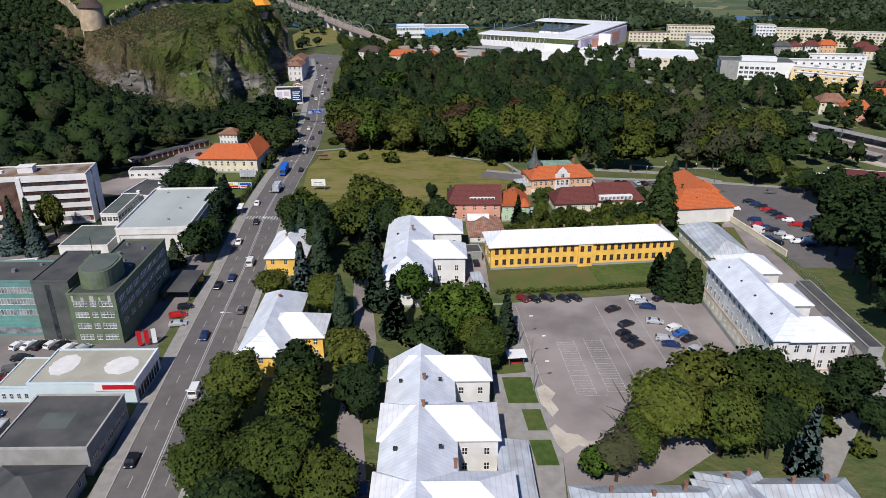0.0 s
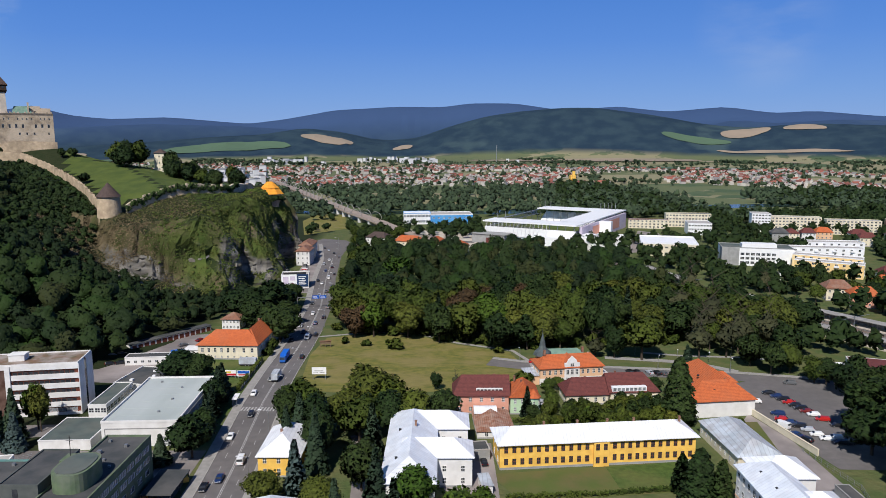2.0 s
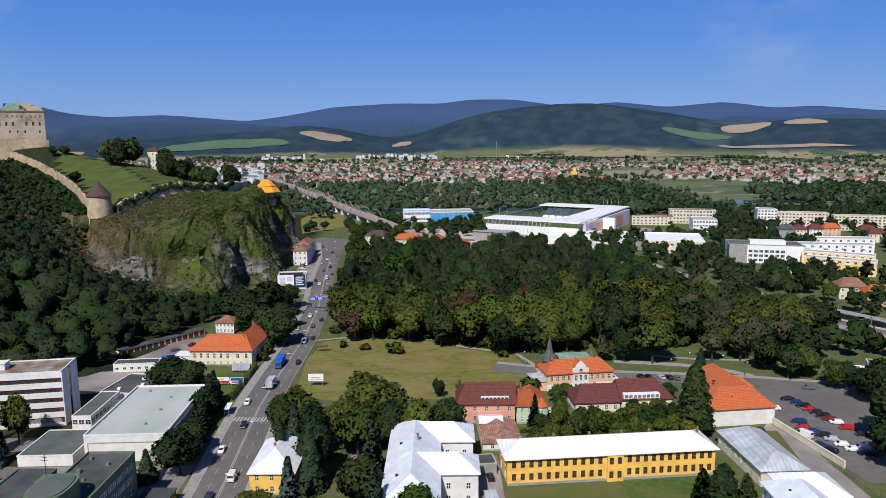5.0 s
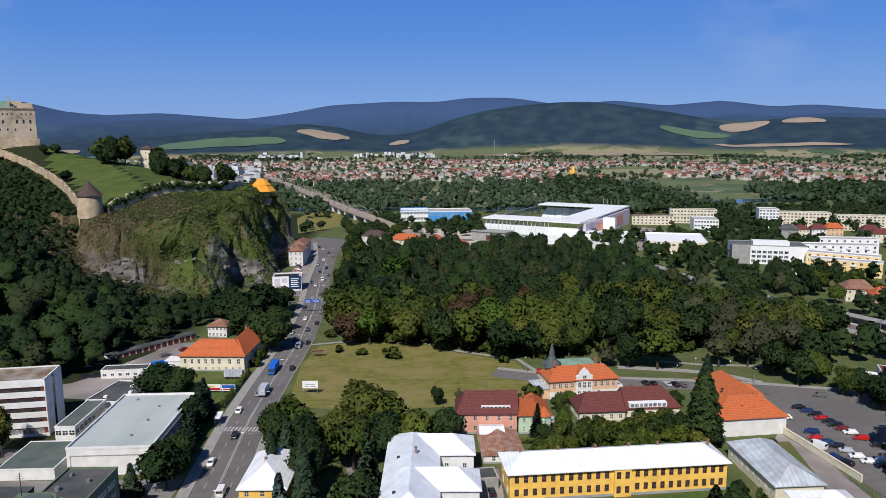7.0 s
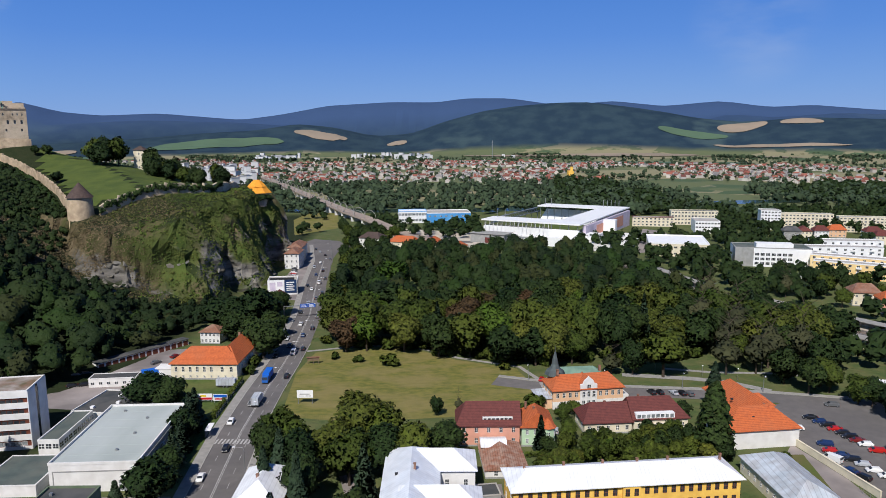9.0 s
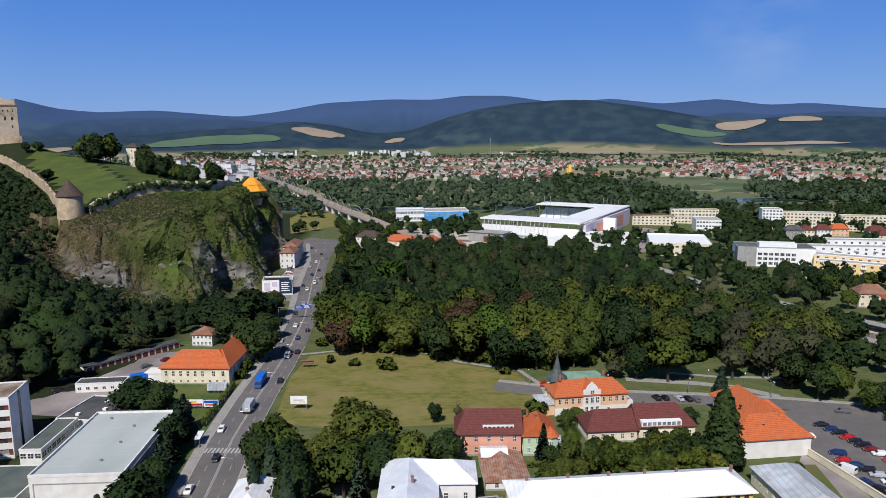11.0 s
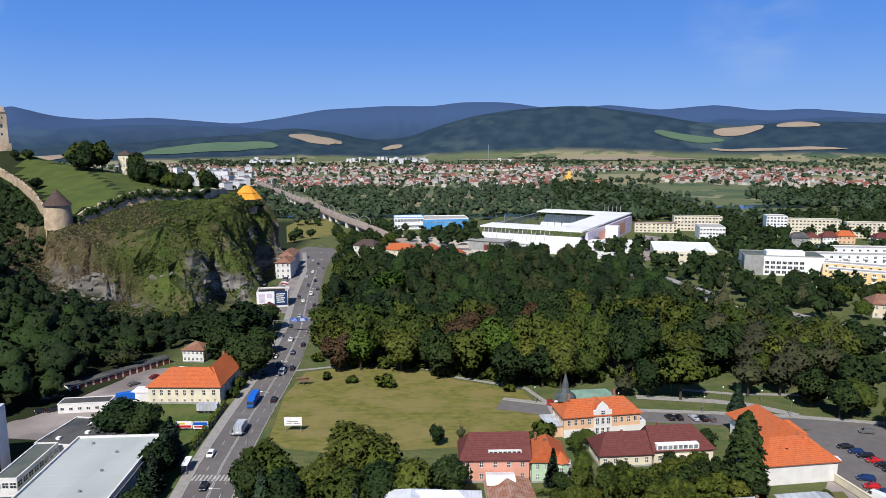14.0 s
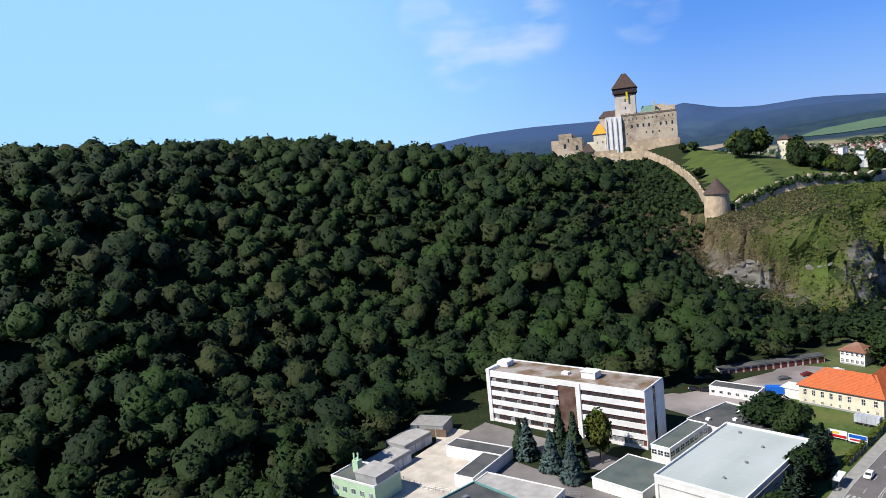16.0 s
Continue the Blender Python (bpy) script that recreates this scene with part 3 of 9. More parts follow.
    dry = mix(lush.outputs[0], dry, mix(fine, (0.056, 0.086, 0.02, 1), (0.08, 0.108, 0.026, 1)))
    rk = mix(remap(bare.outputs[0], 0.50, 0.57), dry, stone)
    near = n.new("ShaderNodeMath")
    near.operation = "LESS_THAN"
    near.inputs[1].default_value = 900
    l.new(r, near.inputs[0])
    st = n.new("ShaderNodeMath")
    st.operation = "MULTIPLY"
    l.new(remap(sx.outputs[2], 0.80, 0.62), st.inputs[0])
    l.new(near.outputs[0], st.inputs[1])
    c = mix(st.outputs[0], c, rk)
    l.new(c, p.inputs["Base Color"])
    b = n.new("ShaderNodeBump")
    b.inputs["Strength"].default_value, b.inputs["Distance"].default_value = 0.8, 0.8
    l.new(tex("ShaderNodeTexNoise", 0.5, detail=8).outputs[0], b.inputs["Height"])
    l.new(b.outputs[0], p.inputs["Normal"])
    return m

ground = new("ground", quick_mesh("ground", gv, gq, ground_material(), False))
ground.data.polygons.foreach_set("use_smooth", ~(steep[gq].sum(1) > 2))
tagged(ground, "valley floor rising to a rocky castle hill and wooded mountains", "ground", kind="structure")

def height(x, y):
    return float(land(np.array([x]), np.array([y]))[0])

def sheet(name, pts, z, material, label, category, thick=0.0, kind="structure"):
    """A flat piece of ground from a plan polygon; thick > 0 makes it a slab with real edges."""
    bm = bmesh.new()
    if thick:
        prism(bm, pts, z - thick, z)
    else:
        bm.faces.new([bm.verts.new((x, y, z)) for x, y in pts])
    return tagged(part(name, bm, material), label, category, kind=kind)

def ribbon(name, line, width, z, material, label, category, thick=0.0, kind="structure"):
    """A strip of ground along a line of (x, y[, z])."""
    line = [Vector((*p, 0)) if len(p) == 2 else Vector(p) for p in line]
    lo, hi = [], []
    bm = bmesh.new()
    for i, p in enumerate(line):
        d = (line[min(i + 1, len(line) - 1)] - line[max(i - 1, 0)])
        s = Vector((-d.y, d.x, 0)).normalized() * width / 2
        lo.append(bm.verts.new(p + s + Vector((0, 0, z))))
        hi.append(bm.verts.new(p - s + Vector((0, 0, z))))
    for i in range(len(line) - 1):
        bm.faces.new((lo[i], hi[i], hi[i + 1], lo[i + 1]))
    if thick:
        ext = bmesh.ops.extrude_face_region(bm, geom=bm.faces[:])
        bmesh.ops.translate(bm, verts=[v for v in ext["geom"] if isinstance(v, bmesh.types.BMVert)], vec=(0, 0, -thick))
        bmesh.ops.recalc_face_normals(bm, faces=bm.faces[:])
    return tagged(part(name, bm, material), label, category, kind=kind)

def offset(line, s):
    out = []
    for i, p in enumerate(line):
        a, b = Vector(line[max(i - 1, 0)][:2]), Vector(line[min(i + 1, len(line) - 1)][:2])
        d = (b - a).normalized()
        out.append((p[0] - d.y * s, p[1] + d.x * s))
    return out

def along(line, step, start=0.0):
    """Places every step metres on a line: x, y, heading in degrees."""
    out, left = [], start
    for a, b in zip(line, line[1:]):
        a, b = Vector(a[:2]), Vector(b[:2])
        n = (b - a).length
        while left <= n:
            p = a + (b - a) * (left / n)
            out.append((p.x, p.y, math.degrees(math.atan2((b - a).y, (b - a).x))))
            left += step
        left -= n
    return out

MAIN = [(-49.5, 30), (-52.8, 96), (-55.6, 134), (-57.4, 163), (-59, 190), (-63.5, 245), (-64.5, 280), (-64.5, 310), (-65, 340), (-68, 392), (-77.5, 468), (-86, 552), (-96, 606), (-101, 632)]
ribbon("road", MAIN, 13.0, 0.06, ASPHALT, "worn grey asphalt main road with patched lanes", "road")
sheet("junction", [(-114, 585), (-88, 575), (-82, 602), (-80, 630), (-88, 652), (-112, 664), (-124, 622)], 0.075, ASPHALT, "wide asphalt road junction beyond the cliff", "road")
sheet("roadside_paving", [(-77, 425), (-104, 428), (-100, 470), (-106, 560), (-112, 620), (-98, 616), (-86, 552), (-77.5, 468)], 0.04, LOT, "worn asphalt parking strip under the cliff", "car park")
ribbon("pavement", offset(MAIN, 8.2), 3.0, 0.16, PAVE, "concrete pavement beside the main road", "pavement", thick=0.16)
ribbon("pavement", offset(MAIN[:6], -7.6), 1.8, 0.16, PAVE, "narrow concrete pavement beside the main road", "pavement", thick=0.16)
ribbon("kerb", offset(MAIN, 6.6), 0.22, 0.17, CONC, "grey concrete kerb along the road", "kerb", thick=0.17)
ribbon("kerb", offset(MAIN[:9], -6.6), 0.22, 0.17, CONC, "grey concrete kerb along the road", "kerb", thick=0.17)
ribbon("road_marking", offset(MAIN, 0.1), 0.22, 0.068, MARK, "white centre line on the main road", "road marking")
ribbon("road_marking", offset(MAIN, -0.35), 0.16, 0.068, MARK, "white centre line on the main road", "road marking")
dash = as_mesh("lane_dash", boxes((-1.6, 1.6, -0.07, 0.07, 0.0, 0.006)), MARK)
lane = thing("lane_line", "dashed white lane line on the asphalt", "road marking", kind="structure")
for o in (3.5, -3.3):
    for x, y, a in along(offset(MAIN[:12], o), 8.5, 2):
        part("dash", dash, None, lane, m=pose(x, y, 0.066, 0, 0, a))
zebra = thing("pedestrian_crossing", "white striped pedestrian crossing on the asphalt", "road marking", kind="structure")
stripe = as_mesh("stripe", boxes((-1.7, 1.7, -0.28, 0.28, 0, 0.006)), MARK)
for k in range(11):
    part("stripe", stripe, None, zebra, m=pose(-69.0 + k * 1.12, 238.2 - k * 0.05, 0.07, 0, 0, 87))

# east street, the car park and the station road
EAST = [(20, 290), (36, 284), (66, 277.5), (90, 274.5), (118, 270), (150, 262), (230, 247)]
ribbon("road", EAST, 9.0, 0.05, ASPHALT, "grey asphalt side street", "road")
ribbon("pavement", offset(EAST, 5.9), 2.4, 0.15, PAVE, "pale concrete pavement along the side street", "pavement", thick=0.15)
ribbon("footpath", [(70, 296), (95, 291), (107, 287), (119, 277)], 4.0, 0.05, PAVE, "pale concrete footpath through the park", "path")
ribbon("footpath", [(88, 303), (105, 298), (128, 296), (150, 290)], 2.2, 0.045, PAVE, "grey footpath through the park", "path")
sheet("car_park", [(105.6, 235), (109.9, 210), (113, 192), (160, 190), (190, 215), (150, 258), (120, 267), (110, 262), (106.5, 250)], 0.045, ASPHALT, "grey asphalt car park beside the side street", "car park")
# barracks yard
sheet("parade_ground", [(20.5, 170), (25, 108), (21, 60), (26, 60), (30, 95), (44, 99), (70, 118), (76, 150), (73, 177)], 0.05, LOT, "wide worn asphalt yard with faded markings", "car park")
sheet("back_yard", [(86, 131), (97, 123), (106, 138), (109, 180), (109, 211), (104.6, 233), (98, 224), (94.5, 190), (92, 178)], 0.03, LOT, "grey asphalt yard behind the barracks", "yard")
sheet("overgrown_yard", [(95.5, 193), (100, 195), (104.5, 226), (99, 226)], 0.05, SOIL, "brown overgrown strip beside the storehouse", "yard")
ribbon("drive", [(72, 100), (79, 108.5), (87, 118), (98, 126), (104, 139), (107, 152)], 5, 0.055, PAVE, "pale asphalt drive round the barracks", "road")
sheet("yard_floor", [(5, 60), (20, 60), (25, 108), (20.5, 170), (13, 170), (13, 100)], 0.03, PAVE, "cracked paved strip beside the yard", "yard")
sheet("lawn", [(13.2, 134.5), (21, 135.5), (20.8, 145), (13.2, 145)], 0.056, LAWN, "small lawn around the shelter", "lawn")
sheet("lawn", [(13.2, 148.5), (20.6, 149), (20.3, 169), (13.2, 169)], 0.056, LAWN, "mown lawn strip beside the yard", "lawn")
sheet("brown_lawn", [(13.5, 189.6), (21, 174), (71, 180), (75, 198.5), (46, 194)], 0.03, SOIL, "patchy brown and green lawn bank below the yellow building", "lawn")
sheet("lawn", [(48, 181.5), (71, 180.5), (74.5, 198), (47, 193.5)], 0.036, LAWN, "mown green lawn below the yellow building", "lawn")
for x0, y0, x1, y1 in ((15.8, 123.4, 22.4, 133.4), (19.0, 114, 23.0, 121.2), (19.4, 103.4, 23.8, 111)):
    sheet("lawn", [(x0, y0), (x1, y0), (x1 - 0.6, y1), (x0 - 0.6, y1)], 0.06, LAWN, "small square lawn edged with concrete", "lawn")
ribbon("footpath", [(14, 122.3), (23, 122.4)], 1.6, 0.052, PAVE, "concrete footpath between lawns", "path")
ribbon("footpath", [(13, 146.5), (21.5, 147)], 2.2, 0.056, PAVE, "concrete footpath between lawns", "path")
ribbon("footpath", [(16.5, 60), (17.2, 100), (17.5, 113)], 3.0, 0.053, PAVE, "cracked concrete footpath beside the white building", "path")
ribbon("drive", [(-14, 60), (-15.5, 100), (-18, 118), (-17.5, 150), (-21, 176), (-23, 205), (-26, 216)], 5.2, 0.05, LOT, "narrow asphalt drive between trees", "road")
for pts in ([(22.6, 129), (24.6, 130.5), (26.6, 127), (25.2, 124.5), (26.4, 121), (24.6, 118.5), (23.6, 121.5), (22.8, 123.2)], [(23.4, 114.6), (24.8, 116), (26.6, 113.2), (29, 112.6), (30.5, 110.6), (33, 110.6), (33.6, 108.6), (31, 107.9), (28.5, 109.3), (25.6, 106.8), (24.2, 109.6)]):
    sheet("gravel_patch", pts, 0.058, PALE, "pale crushed stone patch on the broken asphalt", "gravel")
hatch = thing("parking_marking", "faded white ladder-shaped parking bays on asphalt", "road marking", kind="structure")
bar = as_mesh("bar", boxes((-2.1, 2.1, -0.06, 0.06, 0, 0.005)), MARK)
rail_m = as_mesh("line", boxes((-0.07, 0.07, 0, 23.2, 0, 0.005)), MARK)
for x0, y0 in ((31.4, 126.5), (38.4, 127.3)):
    for k in range(22):
        part("bar", bar, None, hatch, m=pose(x0 + 2.2 - k * 0.055, y0 + 1.05 * k + 0.1, 0.056))
    for dx in (0.0, 4.3):
        part("line", rail_m, None, hatch, m=pose(x0 + dx, y0, 0.063, 0, 0, 3))
for x0, y0, ln, a in ((25.0, 118, 50, 3.5), (33, 126.0, 5, -88), (46, 128, 40, 3.0), (55, 138, 34, 3.0), (66, 142, 34, 2)):
    part("line", as_mesh("line", boxes((-0.07, 0.07, 0, ln, 0, 0.005)), MARK), None, hatch, m=pose(x0, y0, 0.064, 0, 0, a))

ribbon("footpath", [(-58, 329), (-32, 337.2), (-9, 332.2), (7, 318.4), (31.5, 306), (37.5, 290), (38, 280)], 2.0, 0.06, PAVE, "pale footpath along the edge of the park wood", "path")
# west side yards
sheet("meadow", [(-54, 262), (-47, 256), (-30, 252), (6, 256), (30, 262), (36, 276), (30, 304), (6, 316), (-10, 330), (-32, 335), (-54, 327), (-57, 300)], 0.03, MEADOW, "dry yellow-green meadow with mown tracks", "meadow")
sheet("works_yard", [(-76, 60), (-69, 150), (-70.5, 205), (-150, 205), (-180, 206), (-176, 182), (-164, 166), (-160, 142), (-170, 110), (-172, 60)], 0.025, YARD, "grey asphalt works yard", "yard")
sheet("gravel_yard", [(-193, 210), (-181, 200), (-174, 172), (-160, 163), (-146, 175), (-152, 196), (-168, 206), (-178, 214)], 0.05, PALE, "pale sandy gravel yard between garages", "yard")
sheet("lawn", [(-79, 238), (-74, 206), (-72.5, 250), (-73.5, 300), (-105, 296), (-107, 268), (-80, 262)], 0.03, LAWN, "green lawn beside the main road", "lawn")
sheet("forecourt", [(-150, 268), (-108, 262), (-107, 300), (-104, 336), (-128, 330), (-140, 290)], 0.045, LOT, "pale asphalt forecourt below the wooded slope", "yard")
sheet("parking_bays", [(-178, 206), (-120, 216), (-120, 225), (-180, 222)], 0.06, YARD, "small asphalt car park in front of the office block", "car park")
GZ = gv[:, 2].reshape(ny, nx)
def on_ground(x, y):
    """Height of the ground mesh itself."""
    i, j = np.clip(np.searchsorted(gx, x) - 1, 0, nx - 2), np.clip(np.searchsorted(gy, y) - 1, 0, ny - 2)
    u, w = (x - gx[i]) / (gx[i + 1] - gx[i]), (y - gy[j]) / (gy[j + 1] - gy[j])
    return (1 - w) * ((1 - u) * GZ[j, i] + u * GZ[j, i + 1]) + w * ((1 - u) * GZ[j + 1, i] + u * GZ[j + 1, i + 1])

sheet("dry_verge", [(-135, 690), (-100, 740), (-104, 765), (-122, 890), (-156, 895), (-160, 810)], 0.05, MEADOW, "dry tan grass below the railway bridge", "meadow")

def field(a0, a1, r0, r1, material, label, n=22):
    n *= 2
    az, rr = np.meshgrid(np.radians(np.linspace(a0, a1, n)), np.linspace(r0, r1, 12))
    t = (np.degrees(az) - a0) / (a1 - a0)
    mid = (r0 + r1) / 2
    rr = mid + (rr - mid) * (0.08 + 0.92 * np.maximum(np.sin(np.pi * t), 0) ** 0.45) + (r1 - r0) * 0.35 * np.sin(t * 2.6 + a0 * 2)
    x, y = rr * np.sin(az), rr * np.cos(az)
    v = np.stack([x, y, on_ground(x, y) + 3.0], -1).reshape(-1, 3)
    i = (np.arange(11)[:, None] * n + np.arange(n - 1)[None]).ravel()
    tagged(new("field", quick_mesh("field", v, np.stack([i, i + 1, i + 1 + n, i + n], -1), material)), label, "field", kind="structure")
STUBBLE = mat("stubble_field", (0.30, 0.235, 0.175), (0.23, 0.19, 0.145), 0.006, 0.95)
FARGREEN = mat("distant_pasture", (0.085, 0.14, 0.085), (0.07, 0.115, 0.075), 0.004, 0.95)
field(2, 20, 3050, 3270, STUBBLE, "long tan stubble field across the valley", 24)
field(20, 27, 3000, 3120, STUBBLE, "tan stubble field across the valley")
field(-11.2, -7.1, 3620, 3730, STUBBLE, "tan stubble field on a far slope")
field(-4.0, -2.4, 3560, 3640, STUBBLE, "tan stubble field on a far slope")
field(21.2, 24.6, 3660, 3800, STUBBLE, "tan stubble field on a far slope")
field(25.4, 28.2, 3700, 3800, STUBBLE, "tan stubble field on a far slope")
field(21, 30, 3430, 3480, STUBBLE, "tan stubble field on a far slope")
field(-29.5, -26.5, 3480, 3620, STUBBLE, "tan stubble field on a far slope")
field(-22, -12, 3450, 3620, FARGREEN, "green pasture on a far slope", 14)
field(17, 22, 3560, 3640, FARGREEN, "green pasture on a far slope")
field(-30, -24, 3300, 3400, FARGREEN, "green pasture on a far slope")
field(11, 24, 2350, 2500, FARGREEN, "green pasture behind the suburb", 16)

# ---- barracks quarter ----
def building(name, label, x, y, turn=0.0, category="building", group=""):
    return thing(name, label, category, (x, y, 0), turn, group)

def walls(parent, rects, material, name="wall", plinth=None, label=""):
    for r in rects:
        ob = part(name, boxes(r), material, parent, label)
        if plinth:
            x0, x1, y0, y1 = r[:4]
            part("plinth", boxes((x0 - 0.06, x1 + 0.06, y0 - 0.06, y1 + 0.06, 0, plinth[0])), plinth[1], parent)
    return ob

def flat_roof(parent, x0, x1, y0, y1, z, material, rim=0.35, rim_mat=None, name="roof"):
    part(name, boxes((x0 + 0.3, x1 - 0.3, y0 + 0.3, y1 - 0.3, z, z + 0.12)), material, parent)
    bm = boxes((x0 - 0.08, x1 + 0.08, y0 - 0.08, y0 + 0.3, z, z + rim), (x0 - 0.08, x1 + 0.08, y1 - 0.3, y1 + 0.08, z, z + rim), (x0 - 0.08, x0 + 0.3, y0 + 0.3, y1 - 0.3, z, z + rim), (x1 - 0.3, x1 + 0.08, y0 + 0.3, y1 - 0.3, z, z + rim))
    part("parapet", bm, rim_mat or CONC, parent)

def skylight(parent, x, y, z):
    part("roof_hatch", boxes((-0.35, 0.35, -0.3, 0.3, -0.25, 0.3)), DARKMETAL, parent, m=pose(x, y, z))

# long yellow building
yb = building("yellow_building", "long two-storey yellow building with a white metal hip roof", 16.7, 191.9, 5.6)
walls(yb, [(0, 57.4, 0, 11.5, 0, 7.7)], YELLOW, plinth=(0.7, GREYWALL))
part("entrance_bay", boxes((27, 31.5, -0.7, 0.1, 0, 7.6)), YELLOW, yb)
part("roof", hip_roof(0, 57.4, 0, 11.5, 7.7, 2.9, 0.9, (0.8, 0.8)), ZINC, yb)
for a, b, n in ((0.6, 26.4, 11), (32.2, 56.9, 11)):
    windows_on(yb, (a, 0, 0), (b, 0, 0), (1.5, 5.0), n, 1.1, 1.8, "brown", (1, 1))
windows_on(yb, (27, -0.7, 0), (31.5, -0.7, 0), (1.1, 5.0), 2, 1.1, 1.85, "brown")
windows_on(yb, (0, 11.5, 0), (0, 0, 0), (1.3, 4.6), 2, 1.1, 1.7)
for x in (4, 14, 24, 33, 41, 55):
    chimney(yb, x, 6.4, 9.6, 1.6, 0.55)
part("cornice", boxes((-0.25, 57.65, -0.25, 0, 7.2, 7.45)), CREAM, yb)

# central white building with cross wings, near the drive
def barrack(name, label, x, y, body, wings, h, rise, wall_mat, roof_rows, hipped=(1, 1)):
    b = building(name, label, x, y)
    x0, x1, y0, y1 = body
    walls(b, [(x0, x1, y0, y1, 0, h)], wall_mat, plinth=(0.6, GREYWALL))
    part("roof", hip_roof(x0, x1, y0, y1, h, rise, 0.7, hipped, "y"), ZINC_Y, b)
    for wx0, wx1, wy0, wy1, dh in wings:
        walls(b, [(wx0, wx1, wy0, wy1, 0, h + dh)], wall_mat, plinth=(0.6, GREYWALL))
        part("wing_roof", hip_roof(wx0, wx1, wy0, wy1, h + dh, rise * 0.86, 0.6, (1, 1), "x"), ZINC, b)
        windows_on(b, (wx0 if wx0 > x1 - 3 else x1, wy0, 0), (wx1, wy0, 0), (1.2, 4.6), 2, 1.0, 1.6)
        windows_on(b, (wx1, wy0, 0), (wx1, wy1, 0), (1.2, 4.6), 3, 1.0, 1.6)
    n = int((y1 - y0) / 4)
    windows_on(b, (x0, y1, 0), (x0, y0, 0), (1.2, 4.6), n, 1.0, 1.6)
    for hx, hy in roof_rows:
        skylight(b, hx, hy, h + rise * 0.55)
    return b
m2 = barrack("white_barrack", "white two-storey building with pale metal hip roofs and cross wings", -3, 60, (-6.4, 6.4, -20, 67.8), [(-6.2, 14.4, 60.6, 67.9, 0.2), (-7.2, 14.6, 41.2, 51.8, 0.25), (-7.2, 16.2, 20, 32, 0.2)], 8.0, 4.2, WHITE, [(-4, 57.0), (4, 57.5), (-4, 36), (4, 36.5), (-4, 8)], (1, 0))
for cx, cy in ((0.8, 55.5), (0.8, 46.5), (6.5, 30)):
    chimney(m2, cx, cy, 11.2, 1.6, 0.6)
m1 = barrack("white_barrack", "white two-storey building with a white metal hip roof", -8, 165, (-6.5, 6.5, 3, 48), [(-6.0, 16, 36, 47, 0.1), (-6.0, 16.5, 17, 27, 0.1)], 8.6, 4.0, WHITE, [(-3.5, 30), (-3.5, 12)])
chimney(m1, 1.0, 30, 12.0, 1.5, 0.6)
annex = building("annex", "low blue-grey sheet-metal lean-to beside the white building", 11.8, 90)
walls(annex, [(0, 5.5, 0, 16, 0, 3.4)], YELLOW)
bm = bmesh.new()
prism(bm, [(-0.4, -0.5), (6.1, -0.5), (6.1, 16.4), (-0.4, 16.4)], 3.45, 3.6)
for v in bm.verts:
    v.co.z += (6.1 - v.co.x) * 0.12
part("roof", bm, ZINC_OLD, annex)

def hipped_house(name, label, x0, x1, y0, y1, h, rise, wall_mat, roof_mat, nw=3, nd=3, storeys=2, ends=(1, 1), over=0.6, turn=0.0, win=(1.0, 1.5), kind="dark", plinth=True, group="", chim=()):
    w, d = x1 - x0, y1 - y0
    b = building(name, label, x0, y0, turn, "house", group)
    walls(b, [(0, w, 0, d, 0, h)], wall_mat, plinth=(0.5, GREYWALL) if plinth else None)
    part("roof", hip_roof(0, w, 0, d, h, rise, over, ends), roof_mat, b)
    sh = h / storeys
    zs = [sh * k + 0.32 * sh for k in range(storeys)]
    if nw:
        windows_on(b, (0, 0, 0), (w, 0, 0), zs, nw, *win, kind)
    if nd:
        windows_on(b, (w, 0, 0), (w, d, 0), zs, nd, *win, kind)
        windows_on(b, (0, d, 0), (0, 0, 0), zs, nd, *win, kind)
    for cx, cy in chim:
        chimney(b, cx, cy, h + rise * 0.6, 1.8, 0.6)
    return b
hipped_house("yellow_house", "small yellow house with a white metal hip roof", -50.5, -39, 188, 208, 6.2, 4.2, YELLOW, ZINC, 3, 4, 2, chim=((5, 8),))
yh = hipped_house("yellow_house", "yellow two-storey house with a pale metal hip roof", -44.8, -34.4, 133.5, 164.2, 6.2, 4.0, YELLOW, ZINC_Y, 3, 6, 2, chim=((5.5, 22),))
walls(yh, [(8, 18, 8.2, 19, 0, 6.3)], YELLOW, plinth=(0.5, GREYWALL))
part("wing_roof", hip_roof(3, 18, 8.2, 19, 6.3, 3.6, 0.6, (1, 1), "x"), ZINC, yh)
windows_on(yh, (11, 8.2, 0), (18, 8.2, 0), (1.2, 4.2), 2, 1.0, 1.5)

# east range
rw = building("east_barrack", "off-white three-storey building with a white metal roof and back wings", 73.8, 128.6, 0.3)
walls(rw, [(0, 10.6, 0, 40.4, 0, 12.5)], WHITE, plinth=(1.2, GREYWALL))
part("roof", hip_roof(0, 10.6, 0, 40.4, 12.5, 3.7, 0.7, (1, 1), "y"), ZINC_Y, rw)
for y0, y1, w in ((-0.4, 9.5, 16.4), (16.2, 26.8, 16.0), (34, 44.6, 16.4)):
    walls(rw, [(9.4, w, y0, y1, 0, 12.4)], WHITE, plinth=(1.2, GREYWALL))
    part("wing_roof", hip_roof(3.6, w, y0, y1, 12.4, 3.2, 0.6, (1, 1), "x"), ZINC, rw)
    windows_on(rw, (w, y0, 0), (w, y1, 0), (1.9, 5.6, 9.2), 3, 1.0, 1.8)
windows_on(rw, (0, 40.4, 0), (0, 0, 0), (1.9, 5.6, 9.2), 14, 1.15, 2.0)
